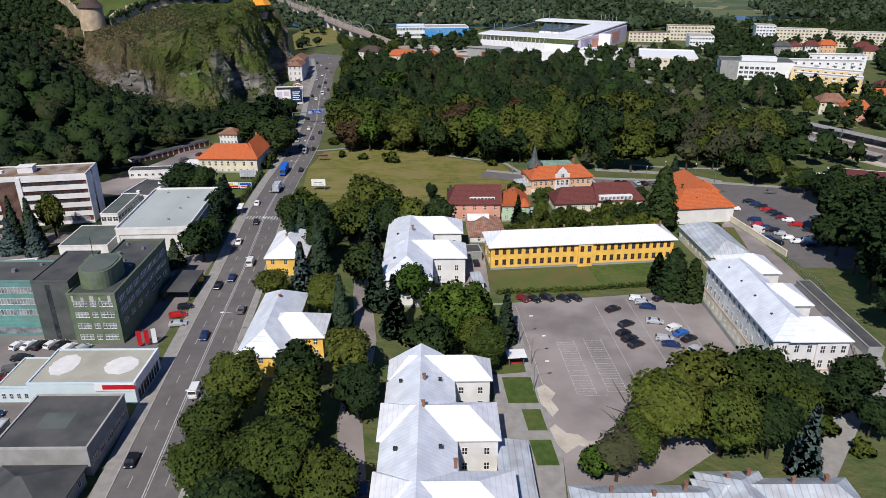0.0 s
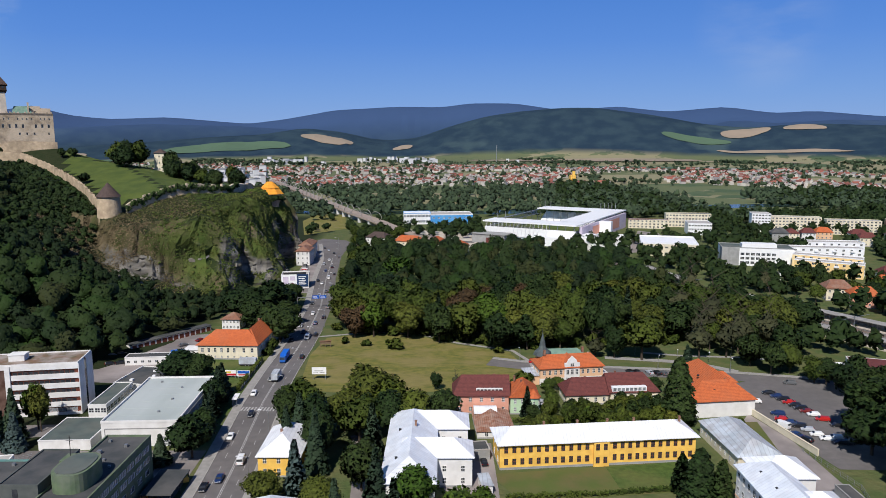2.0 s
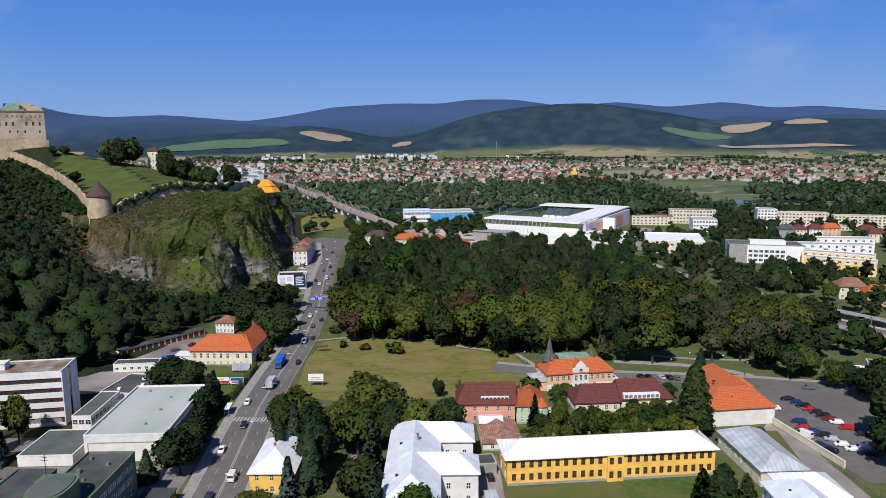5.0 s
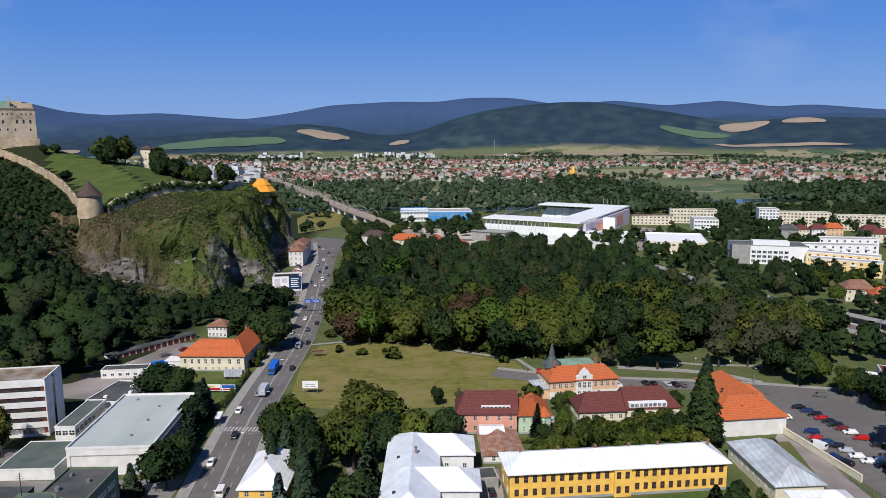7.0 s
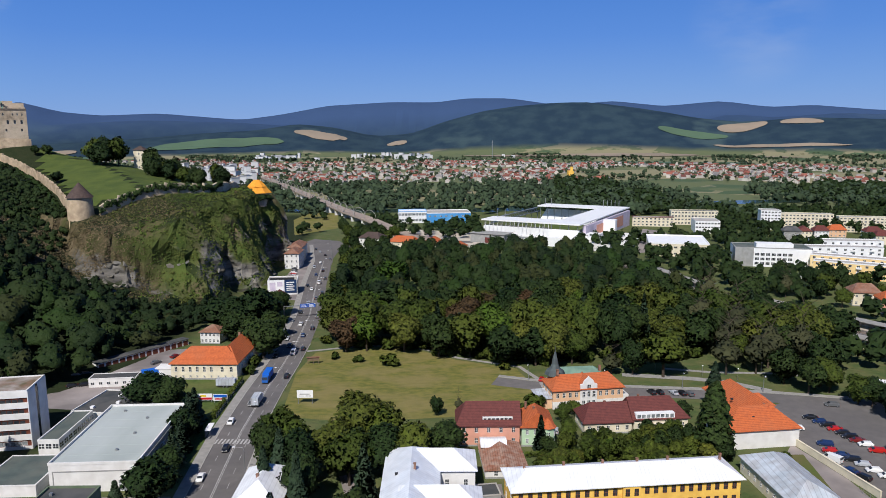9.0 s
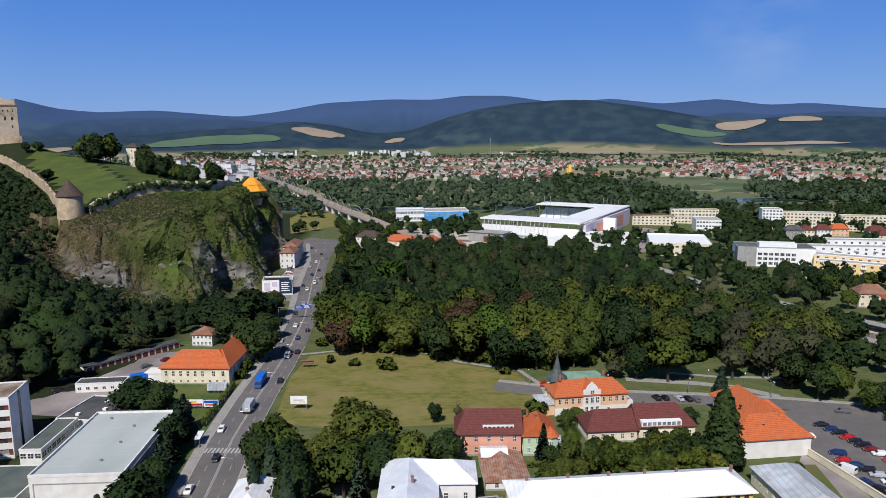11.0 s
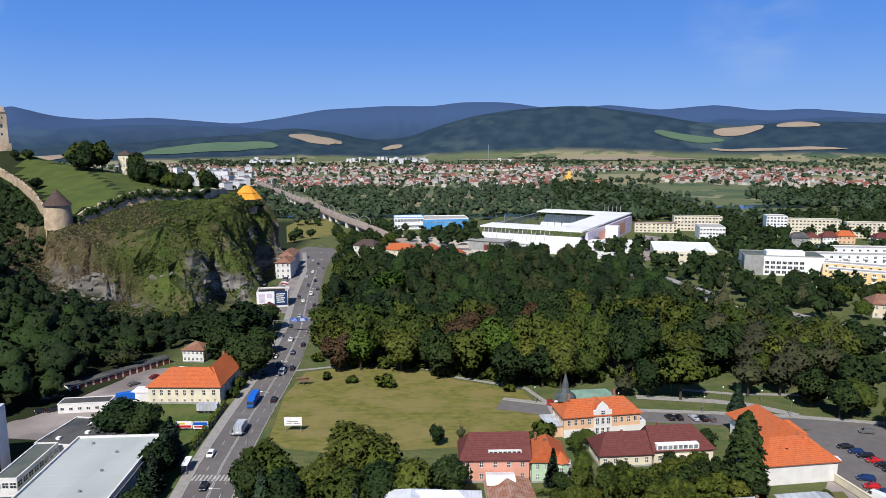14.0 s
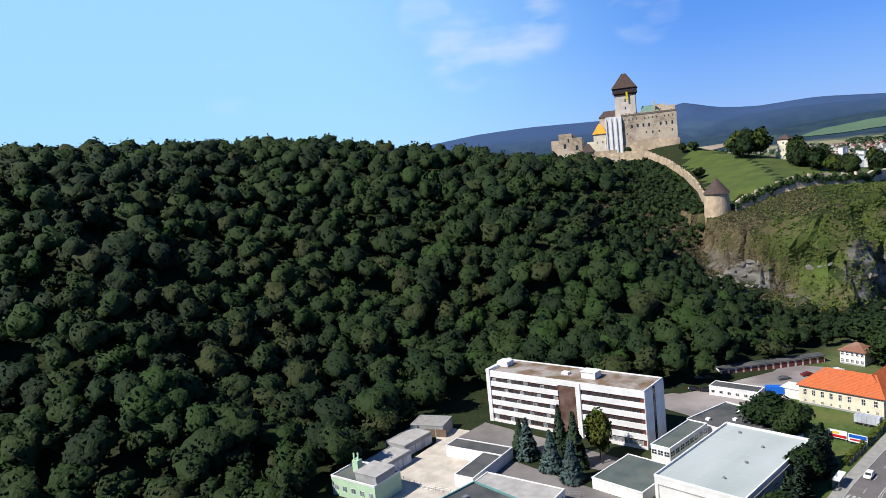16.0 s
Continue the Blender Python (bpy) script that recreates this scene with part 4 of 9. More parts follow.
windows_on(rw, (1, 0, 0), (9.4, 0, 0), (1.9, 5.6, 9.2), 3, 1.0, 1.8)
windows_on(rw, (9.6, -0.4, 0), (16.4, -0.4, 0), (1.9, 5.6, 9.2), 3, 1.0, 1.8)
part("string_course", boxes((-0.12, 0, 0, 40.4, 4.75, 5.05), (0, 16.4, -0.52, -0.4, 4.75, 5.05)), PEACH, rw)
part("ground_floor_band", boxes((-0.05, 0, 0.1, 40.3, 1.25, 4.7)), CREAM, rw, "cream plastered ground floor")
for y in (8, 17, 25, 33):
    skylight(rw, 2.6, y, 14.3)
gs = building("storehouse", "long low storehouse with a weathered pale metal roof", 83.4, 190.6, 3.5)
walls(gs, [(0, 12.6, 0, 25.4, 0, 4.6)], CREAM)
part("roof", hip_roof(0, 12.6, 0, 25.4, 4.6, 3.4, 0.6, (0.8, 0.8), "y"), ZINC_OLD, gs)
for y in (5, 12, 19):
    chimney(gs, 7.5, y, 5.4, 1.5, 0.6)
windows_on(gs, (0, 25.4, 0), (0, 0, 0), (1.4,), 8, 0.9, 1.2)
low = building("tin_roof_house", "low old house with patchy blue-grey metal roofs", 28, 85)
walls(low, [(-4, 22, 0, 8.5, 0, 3.5), (18, 45, 2, 10, 0, 3.6), (19, 30, -3, 11.5, 0, 3.8)], CREAM)
for r in ((-4, 22, 0, 8.5, 3.5), (18, 45, 2, 10, 3.6)):
    part("roof", hip_roof(r[0], r[1], r[2], r[3], r[4], 2.6, 0.5, (1, 1), "x"), ZINC_OLD, low)
part("cross_roof", hip_roof(19, 30, -3, 11.5, 3.9, 3.2, 0.5, (1, 1), "y"), ZINC_OLD, low)
for x, y in ((2, 5), (9, 4), (15, 6), (23, 8), (27, 9), (34, 7), (40, 7.5)):
    chimney(low, x, y, 5.0, 1.7, 0.6)
hut = building("hut", "small open shelter with a pale sheet roof", 17.2, 137.6, 6)
part("post", boxes((0.1, 0.25, 0.1, 0.25, 0, 2.4)), WOOD, hut)
part("post", boxes((3.4, 3.55, 0.1, 0.25, 0, 2.4)), WOOD, hut)
part("back_wall", boxes((0.1, 3.6, 2.6, 2.75, 0, 2.7)), WOOD, hut)
part("side_wall", boxes((0.1, 0.22, 0.3, 2.6, 0, 2.6)), WOOD, hut)
part("bench", boxes((0.5, 3.2, 1.4, 1.8, 0.0, 0.45)), RED, hut)
part("roof", boxes((-0.4, 4.2, -0.6, 3.2, 2.75, 2.9)), WHITEP, hut)
shed = building("shed", "dark flat-roofed shed beside the yellow building", 4.5, 197, 8)
walls(shed, [(0, 10, 0, 6, 0, 3.2)], GREYWALL)
flat_roof(shed, 0, 10, 0, 6, 3.2, TAR, 0.25)
kiosk = building("kiosk", "narrow white hut with a pale blue metal roof", 11.2, 177.5, 8)
walls(kiosk, [(0, 2.6, 0, 7, 0, 2.6)], WHITE)
part("roof", boxes((-0.3, 2.9, -0.3, 7.3, 2.6, 2.75)), ZINC_OLD, kiosk)
yard = building("courtyard", "grey concrete courtyard between barracks buildings", 0, 0, category="yard")
tagged(yard, kind="structure")
part("paving", boxes((1, 15.5, 176, 210, 0.0, 0.04)), LOT, yard)

# ---- villas and row houses ----
v = building("villa", "peach and white two-storey villa with an orange tiled roof", 37.6, 261.5, 9)
walls(v, [(0, 25, 0, 11.5, 0, 6.6)], PEACH, plinth=(2.6, WHITE))
part("roof", hip_roof(0, 25, 0, 11.5, 6.6, 3.6, 0.6, (0.6, 0.6), "x"), TILE_O, v)
bm = bmesh.new()
pts = [(9.5, 0), (15.5, 0), (15.5, 8.2), (14.6, 8.4), (14.0, 9.6), (13.3, 10.2), (12.5, 11.0), (11.7, 10.2), (11.0, 9.6), (10.4, 8.4), (9.5, 8.2)]
prism(bm, pts, -0.4, 0.3)
bmesh.ops.rotate(bm, verts=bm.verts, matrix=Matrix.Rotation(radians(90), 3, "X"))
part("gable", bm, WHITE, v, "white curved baroque gable")
part("gable_roof", hip_roof(9.8, 15.2, 0.35, 6.5, 8.0, 2.4, 0.1, (0, 0), "y"), TILE_O, v)
windows_on(v, (0.5, 0, 0), (9.3, 0, 0), (0.7, 3.9), 4, 1.0, 1.7)
windows_on(v, (15.7, 0, 0), (24.5, 0, 0), (0.7, 3.9), 4, 1.0, 1.7)
windows_on(v, (9.8, -0.4, 0), (15.2, -0.4, 0), (0.7, 3.9), 3, 1.0, 1.9)
windows_on(v, (11.4, -0.4, 0), (13.6, -0.4, 0), (7.0,), 1, 1.3, 1.2)
windows_on(v, (25, 0, 0), (25, 11.5, 0), (0.7, 3.9), 3, 1.0, 1.7)
windows_on(v, (0, 11.5, 0), (0, 0, 0), (0.7, 3.9), 3, 1.0, 1.7)
part("porch", boxes((-4.5, 0, 1, 10, 0, 3.6)), PEACH, v)
part("porch_roof", boxes((-4.9, 0, 0.6, 10.4, 3.6, 3.85)), ZINC_OLD, v)
part("terrace", boxes((25, 27.5, 1, 9, 0, 3.2)), WHITE, v)
for x, y in ((3, 5), (19, 7)):
    chimney(v, x, y, 10.2, 1.9, 0.8)
ch = building("tower_house", "slim turret with a dark bell-shaped roof and tall spire", 39.6, 271.0, category="tower")
bm = bmesh.new()
tube(bm, (0, 0, 0), (0, 0, 9.3), 2.4, 2.4, 8)
part("wall", bm, PEACH, ch)
bm = bmesh.new()
for (z0, r0), (z1, r1) in zip(((10.4, 2.8), (11.4, 2.5), (12.4, 1.3), (13.4, 0.9), (14.6, 0.75), (17.5, 0.1)), ((11.4, 2.5), (12.4, 1.3), (13.4, 0.9), (14.6, 0.75), (17.5, 0.1), (19.0, 0.04))):
    tube(bm, (0, 0, z0), (0, 0, z1), r0, r1, 8)
part("spire", bm, mat("dark_copper", (0.09, 0.11, 0.11), (0.06, 0.07, 0.075), 0.5, 0.6), ch, m=pose(0, 0, -3.2) @ Matrix.Diagonal((1.3, 1.3, 1.2, 1)))
windows_on(ch, (-0.8, -2.1, 0), (0.8, -2.1, 0), (7.6,), 1, 0.8, 1.4)
lb = building("villa_annex", "low green copper-roofed wing behind the villa", 40, 275, 5)
walls(lb, [(0, 18, 0, 6, 0, 7)], CREAM)
part("roof", hip_roof(0, 18, 0, 6, 7, 2.4, 0.4, (1, 1)), COPPER, lb)

r1 = hipped_house("row_house", "pink house with a dark red tiled hip roof and dormer strip", 4.5, 23, 233.5, 245, 6.6, 5.4, PINK, TILE_R, 5, 3, 2, (0.5, 0), chim=((14, 7),))
part("dormer", boxes((7.5, 16.5, 1.0, 4.0, 7.2, 8.6)), WHITE, r1)
windows_on(r1, (7.6, 1.0, 0), (16.4, 1.0, 0), (7.45,), 7, 1.0, 0.95, "dark", (0, 0))
r2 = hipped_house("row_house", "mint green house with an orange tiled hip roof and turret", 23.6, 33, 233, 245, 6.2, 4.6, MINT, TILE_O, 0, 3, 2, (0, 1), chim=((4, 4), (2, 8)))
windows_on(r2, (0.4, 0, 0), (5.2, 0, 0), (1.0, 3.8), 2, 0.9, 1.5, "light")
bm = bmesh.new()
tube(bm, (7.6, -0.4, 0), (7.6, -0.4, 6.6), 2.2, 2.2, 8)
part("turret", bm, MINT, r2)
bm = bmesh.new()
tube(bm, (7.6, -0.4, 6.55), (7.6, -0.4, 9.2), 2.7, 0.05, 8)
part("turret_roof", bm, TILE_O, r2)
for a in (-62, 0, 62):
    part("window", window_mesh(0.8, 1.5, "dark"), None, r2, m=pose(7.6 + 2.12 * math.sin(radians(a)), -0.4 - 2.12 * math.cos(radians(a)), 1.0, 0, 0, a))
    part("window", window_mesh(0.8, 1.5, "dark"), None, r2, m=pose(7.6 + 2.12 * math.sin(radians(a)), -0.4 - 2.12 * math.cos(radians(a)), 4.0, 0, 0, a))
bm = bmesh.new()
for k in range(4):
    hip_roof(1.6 + 1.5 * k, 2.8 + 1.5 * k, 0.6, 2.6, 6.9, 0.7, 0.1, (0, 0), "y", bm=bm)
part("dormers", bm, TILE_O, r2)
hipped_house("row_house", "cream house with a dark red tiled hip roof", 44, 59, 241, 252, 3.8, 4.6, CREAM, TILE_R, 5, 2, 1, (0.6, 0), turn=4, win=(1.0, 1.5), chim=((8, 6),))
r4 = hipped_house("row_house", "pale house with a dark red mansard roof and glazed strip", 59.6, 77, 242.2, 254, 4.4, 5.2, CREAM, TILE_R, 5, 3, 1, (0, 0.7), turn=4, win=(1.0, 1.5), chim=((4, 8),))
part("glazed_dormer", boxes((0.6, 13, -0.3, 3, 4.6, 6.2)), WHITEP, r4)
windows_on(r4, (0.8, -0.3, 0), (12.8, -0.3, 0), (4.8,), 8, 1.2, 1.2, "light", (0, 0))
part("porch", boxes((7, 13, -3.2, 0, 0, 2.6), (6.8, 13.2, -3.5, 0, 2.6, 2.75)), WHITE, r4)
hipped_house("outhouse", "low white outbuilding with a rusty sheet roof", 11.4, 23, 213, 229.5, 2.6, 1.5, WHITE, RUST, 2, 0, 1, (0, 0), over=0.4, turn=3)
hipped_house("outhouse", "small white garden building with a flat roof", 11.5, 18, 226, 232, 3.4, 1.0, WHITE, ZINC, 2, 0, 1, (0, 0))
ow = building("orange_roof_hall", "large white hall with a broad orange tiled roof", 83.8, 229.2, 7)
walls(ow, [(0, 22.5, 0, 13, 0, 5.8), (11, 22, 12, 34, 0, 5.8)], WHITE)
part("roof", hip_roof(0, 22.5, 0, 13, 5.8, 5.0, 0.6, (1, 0.9), "x"), TILE_O, ow)
part("long_roof", hip_roof(10.6, 22.4, 2, 35, 5.85, 5.2, 0.6, (0.7, 1), "y"), TILE_O, ow)
part("wing_roof", hip_roof(14, 27, 20, 27, 4.6, 3.2, 0.5, (0, 1), "x"), TILE_O, ow)
walls(ow, [(16, 26.5, 20.4, 26.6, 0, 4.6)], WHITE)
skylight(ow, 9.5, 3.5, 8.4)
skylight(ow, 11, 18, 8.4)
chimney(ow, 16, 8, 8.8, 1.6, 0.8)
tagged(part("garden_wall", boxes((-0.2, 0.2, 0, 34, 0, 2.0), (-0.3, 0.3, 0, 34, 2.0, 2.15)), CREAM, m=pose(105.1, 234, 0, 0, 0, -169.6)), "long cream plaster wall along the car park", "wall", kind="structure")

# ---- works west of the road ----
hall = building("factory_hall", "long white factory hall with a pale flat membrane roof", -103, 207.5, 2.5)
walls(hall, [(0, 23.1, 0, 40.6, 0, 7.6)], WHITE)
# grey sheet painting the shade on the white hall's east side
part("long_wall_cladding", boxes((23.6, 23.75, 0.1, 40.9, 0.4, 7.3)), GREYWALL, hall)
flat_roof(hall, 0, 23.1, 0, 40.6, 7.6, MEMBRANE, 0.7, WHITE)
part("wall_frame", boxes((0.9, 1.15, -0.1, 0, 0.3, 5.9), (22.4, 22.65, -0.1, 0, 0.3, 5.9), (1.15, 22.4, -0.1, 0, 5.65, 5.9)), GREYWALL, hall)
part("door", window_mesh(2.6, 3.0, "light", (2, 2)), None, hall, m=pose(19, 0, 0.1))
for k in range(6):
    part("roof_seam", boxes((0.4, 23.2, 5.5 + 6 * k, 5.62 + 6 * k, 7.72, 7.75)), MEMBRANE, hall)
for x, y in ((14.5, 8), (15.2, 19), (14.8, 30), (6, 36)):
    part("roof_vent", boxes((-0.3, 0.3, -0.3, 0.3, 0, 0.5)), METAL, hall, m=pose(x, y, 7.72))
windows_on(hall, (23.75, 2, 0), (23.75, 39, 0), (4.2,), 9, 3.0, 1.8, "dark", (3, 1))
lk = building("link_wing", "low green-roofed link with white window bands", -121, 205, 2)
walls(lk, [(0, 15.5, 0, 18, 0, 3.0), (5, 11, 22, 44, 0, 5.6)], WHITE)
flat_roof(lk, 0, 15.5, 0, 18, 3.0, TAR_GREEN, 0.3, WHITE)
flat_roof(lk, 5, 11, 22, 44, 5.6, TAR_GREEN, 0.4, WHITE)
windows_on(lk, (5, 22, 0), (11, 22, 0), (3.2,), 3, 1.6, 1.5, "dark")
windows_on(lk, (11, 22, 0), (11, 44, 0), (3.2,), 8, 2.2, 1.5, "dark")
sv = building("service_wing", "low flat grey-roofed workshop with roof vents", -120, 252, -8)
walls(sv, [(0, 26, 0, 20, 0, 4.2)], WHITE)
flat_roof(sv, 0, 26, 0, 20, 4.2, TAR, 0.5, WHITE)
for x, y in ((5, 4), (11, 9), (17, 5), (21, 13), (8, 15)):
    part("vent", boxes((-0.6, 0.6, -0.6, 0.6, 0, 0.7)), WHITEP, sv, m=pose(x, y, 4.3))

of = building("office_block", "white five-storey office block with dark red window bands", -178.5, 225.0, 9.5)
OW, OD, OH = 56.5, 14.0, 17.9
part("wall", boxes((0, OW, 0.25, OD - 0.25, 0, OH)), BROWNF, of, "dark recessed window bands")
for k in range(6):
    z = 0.0 if k == 0 else 3.3 * k - 0.75 + 0.35
    top = z + (0.95 if k == 0 else 1.75 if k < 5 else OH - z)
    part("spandrel", boxes((0, 27.0, -0.15, 0.25, z, top)), WHITE, of)
    part("spandrel", boxes((35.2, OW, -0.15, 0.25, z, top)), WHITE, of)
part("spandrel", boxes((27.0, 33.6, -0.15, 0.25, OH - 1.3, OH)), WHITE, of)
part("stair_glazing", boxes((27.2, 33.4, 0.1, 0.24, 0.4, OH - 1.3)), mat("brown_glass", (0.075, 0.04, 0.03), (0.16, 0.10, 0.08), 0.35, 0.25, spec=0.5), of, "brown tinted stair glazing")
part("pier", boxes((33.6, 35.2, -0.5, 0.25, 0, OH)), WHITE, of)
part("pier", boxes((-1.5, 0.0, -0.4, OD, 0, OH + 0.9)), WHITE, of)
for x0, x1 in ((OW, OW + 0.25),):
    part("end_wall", boxes((x0, x1, -0.15, 5.6, 0, OH), (x0, x1, 7.6, OD, 0, OH)), WHITE, of)
    part("end_glazing", boxes((x0, x1 - 0.1, 5.6, 7.6, 0, OH - 0.6)), GLASS, of)
part("back_wall", boxes((0, OW, OD - 0.25, OD, 0, OH)), WHITE, of)
flat_roof(of, 0, OW, 0, OD, OH, MOSS_ROOF, 0.45, WHITE)
part("lift_house", boxes((33, 38, 5, 9, OH, OH + 2.2), (32.8, 38.2, 4.8, 9.2, OH + 2.2, OH + 2.4)), WHITE, of)
part("lift_house", boxes((-1, 3.5, 6, 10, OH, OH + 1.9)), WHITE, of)
part("vent", boxes((25, 27.5, 6, 8, OH, OH + 0.9)), WHITE, of)
for row in range(5):
    z = 1.15 + 3.3 * row
    for k in range(16):
        x = 0.6 + k * 1.63
        part("window", window_mesh(1.5, 1.25, "light" if (k * 7 + row * 5) % 4 == 0 else "brown", (0, 0)), None, of, m=pose(x + 0.75, 0.24, z, 0, 0, 0))
    for k in range(12):
        x = 35.8 + k * 1.63
        part("window", window_mesh(1.5, 1.25, "light" if (k * 5 + row * 3) % 5 == 0 else "brown", (0, 0)), None, of, m=pose(x + 0.75, 0.24, z, 0, 0, 0))

def block(name, label, x0, x1, y0, y1, h, wall_mat, roof_mat, turn=0.0, rim=0.4, rim_mat=None, nw=0, nd=0, storeys=1, win=(1.4, 1.3), kind="dark", bars=(1, 0), category="building", group=""):
    b = building(name, label, x0, y0, turn, category, group)
    w, d = x1 - x0, y1 - y0
    walls(b, [(0, w, 0, d, 0, h)], wall_mat)
    flat_roof(b, 0, w, 0, d, h, roof_mat, rim, rim_mat or wall_mat)
    zs = [h / storeys * (k + 0.33) for k in range(storeys)]
    if nw:
        windows_on(b, (0, 0, 0), (w, 0, 0), zs, nw, *win, kind, bars)
    if nd:
        windows_on(b, (w, 0, 0), (w, d, 0), zs, nd, *win, kind, bars)
    return b
g1 = block("green_office", "olive five-storey office block with white window rows", -89.5, -77.8, 149.5, 184, 13.6, OLIVE, TAR, 0, 0.6, OLIVE, 0, 0, 4)
for k, (a, b) in enumerate(((1.2, 4.6), (5.3, 6.8), (7.4, 10.8))):
    windows_on(g1, (a, 0, 0), (b, 0, 0), (1.3, 4.4, 7.5, 10.5), 1, (3.3, 1.4, 3.3)[k], 1.5, "light", ((3, 1), (1, 1), (3, 1))[k])
windows_on(g1, (11.7, 1, 0), (11.7, 33, 0), (7.6, 10.6), 7, 3.6, 1.5, "light", (3, 0))
windows_on(g1, (11.7, 1, 0), (11.7, 33, 0), (4.4,), 7, 2.2, 1.5, "dark", (2, 0))
bm = bmesh.new()
oval = [(5.2 + 4.3 * math.copysign(abs(math.cos(a)) ** 0.7, math.cos(a)), 9 + 6.2 * math.copysign(abs(math.sin(a)) ** 0.7, math.sin(a))) for a in np.linspace(0, math.tau, 28, endpoint=False)]
prism(bm, oval, 13.7, 18.2)
part("roof_drum", bm, OLIVE, g1, "stained oval roof drum")
bm = bmesh.new()
prism(bm, [(5.2 + (x - 5.2) * 0.86, 9 + (y - 9) * 0.86) for x, y in oval], 18.2, 18.4)
part("drum_roof", bm, TAR_GREEN, g1)
part("lift_house", boxes((-0.5, 2.5, 12, 16, 13.7, 17.5)), OLIVE, g1)
g2 = block("stair_tower", "tall narrow dark grey stair tower", -98.6, -89.6, 151.5, 170, 16.2, DARKWALL, TAR, 0, 0.4)
part("stair_glazing", boxes((3.2, 4.4, -0.06, 0.05, 0.4, 15.5)), GLASS, g2)
part("side_wall", boxes((-0.1, 0.0, 0, 18, 0, 15.9)), OLIVE, g2)
g3 = block("teal_office", "teal-panelled office block with long white window bands", -128, -98.7, 156.5, 169, 13.8, TEAL, TAR, 0, 0.5, TEAL)
windows_on(g3, (0.3, 0, 0), (29, 0, 0), (1.2, 4.5, 7.6, 10.8), 7, 3.9, 1.7, "light", (4, 0))
part("terrace", boxes((0, 29.3, -3.0, 0, 0, 3.6)), TEAL, g3)
part("ground_floor_glazing", boxes((0.4, 28.9, -3.1, -3.0, 0.8, 2.6)), GLASS_L, g3)
for x, y, s_ in ((3, 24, 1.0), (8, 28, 0.8), (6, 20, 0.6), (2.5, 31, 0.7), (9, 16.5, 0.6)):
    part("roof_vent", boxes((-s_ / 2, s_ / 2, -s_ / 2, s_ / 2, 0, 0.9 * s_)), METAL, g1, m=pose(x, y, 13.7))
for x, y, s_ in ((5, 5, 1.2), (12, 9, 0.8), (19, 6, 1.0), (24, 10, 0.7)):
    part("roof_vent", boxes((-s_ / 2, s_ / 2, -s_ / 2, s_ / 2, 0, 0.9 * s_)), METAL, g3, m=pose(x, y, 13.9))
part("antenna", boxes((-0.06, 0.06, -0.06, 0.06, 0, 5.5), (-0.9, 0.9, -0.04, 0.04, 4.2, 4.28), (-0.6, 0.6, -0.04, 0.04, 4.8, 4.88)), DARKMETAL, g1, m=pose(1.2, 14, 17.5))
for k in range(5):
    part("stain", boxes((0, 0.5 + 0.25 * (k % 3), -0.012, -0.006, 0, 1.6 + 0.7 * (k % 2))), CONC, g1, m=pose(1.0 + 2.2 * k, 0, 11.9 - 1.2 * (k % 2)))
ROOF_BEIGE = mat("beige_roofing", (0.40, 0.385, 0.32), (0.33, 0.315, 0.265), 0.3, 0.9, bump=0.1, col3=(0.46, 0.44, 0.38), scale3=0.15)
AQUA = mat("pale_blue_panel", (0.58, 0.68, 0.72), (0.52, 0.62, 0.66), 0.3, 0.7)
cs = block("showroom", "flat-roofed pale blue showroom with a red fascia panel", -87.5, -64.6, 124, 138, 5.2, AQUA, ROOF_BEIGE, 0, 0.4, AQUA)
walls(cs, [(-7.5, 0, 1, 13, 0, 3.7)], AQUA)
flat_roof(cs, -7.5, 0, 1, 13, 3.7, ROOF_BEIGE, 0.3, AQUA)
windows_on(cs, (-7.0, 1, 0), (-0.5, 1, 0), (1.0,), 4, 0.7, 1.3, "dark")
part("fascia", boxes((14.5, 23.1, -0.3, -0.05, 3.7, 5.6)), WHITEP, cs)
part("fascia_panel", boxes((16.2, 23.15, -0.36, -0.3, 4.1, 5.2)), RED, cs)
part("side_fascia", boxes((22.98, 23.25, 0, 14, 3.6, 5.8)), WHITEP, cs)
windows_on(cs, (22.9, 1, 0), (22.9, 13, 0), (0.3,), 4, 2.8, 2.9, "dark", (1, 0))
for cx, cy, rx, ry in ((4.6, 7.6, 3.0, 4.2), (17.4, 7.2, 3.6, 3.6)):
    bm = bmesh.new()
    prism(bm, [(cx + rx * math.cos(k * math.tau / 28) * (1 + 0.06 * math.sin(3 * k)), cy + ry * math.sin(k * math.tau / 28) * (1 + 0.05 * math.cos(2 * k))) for k in range(28)], 5.33, 5.36)
    part("roof_patch", bm, WHITE, cs, "pale worn coating on the roof")
gw = block("workshop", "grey flat-roofed workshop with a dark tar roof", -82, -64.2, 101.5, 118.5, 6.2, GREYWALL, TAR, 0, 0.4, CONC, 0, 5, 1, (2.4, 1.6), "dark", (2, 0))
part("roof_patch", boxes((5, 11, 6, 11, 6.33, 6.35)), TAR_GREEN, gw)
hipped_house("black_roof_house", "low house with a black sheet hip roof", -79, -64.5, 86, 99.5, 3.8, 3.8, GREYWALL, TAR, 3, 3, 1, (1, 1))
hipped_house("small_house", "small house with a pale metal hip roof", -72, -62, 70, 82, 4.0, 3.0, CREAM, ZINC_OLD, 3, 3, 1)
hipped_house("tin_roof_house", "low house with a pale metal roof beside the road", -42, -22, 70, 80, 4.0, 3.0, CREAM, ZINC_OLD, 3, 3, 1)
block("grey_shed", "low grey shed with a flat roof", -108, -86, 98, 114, 3.6, GREYWALL, ZINC_OLD, 0)
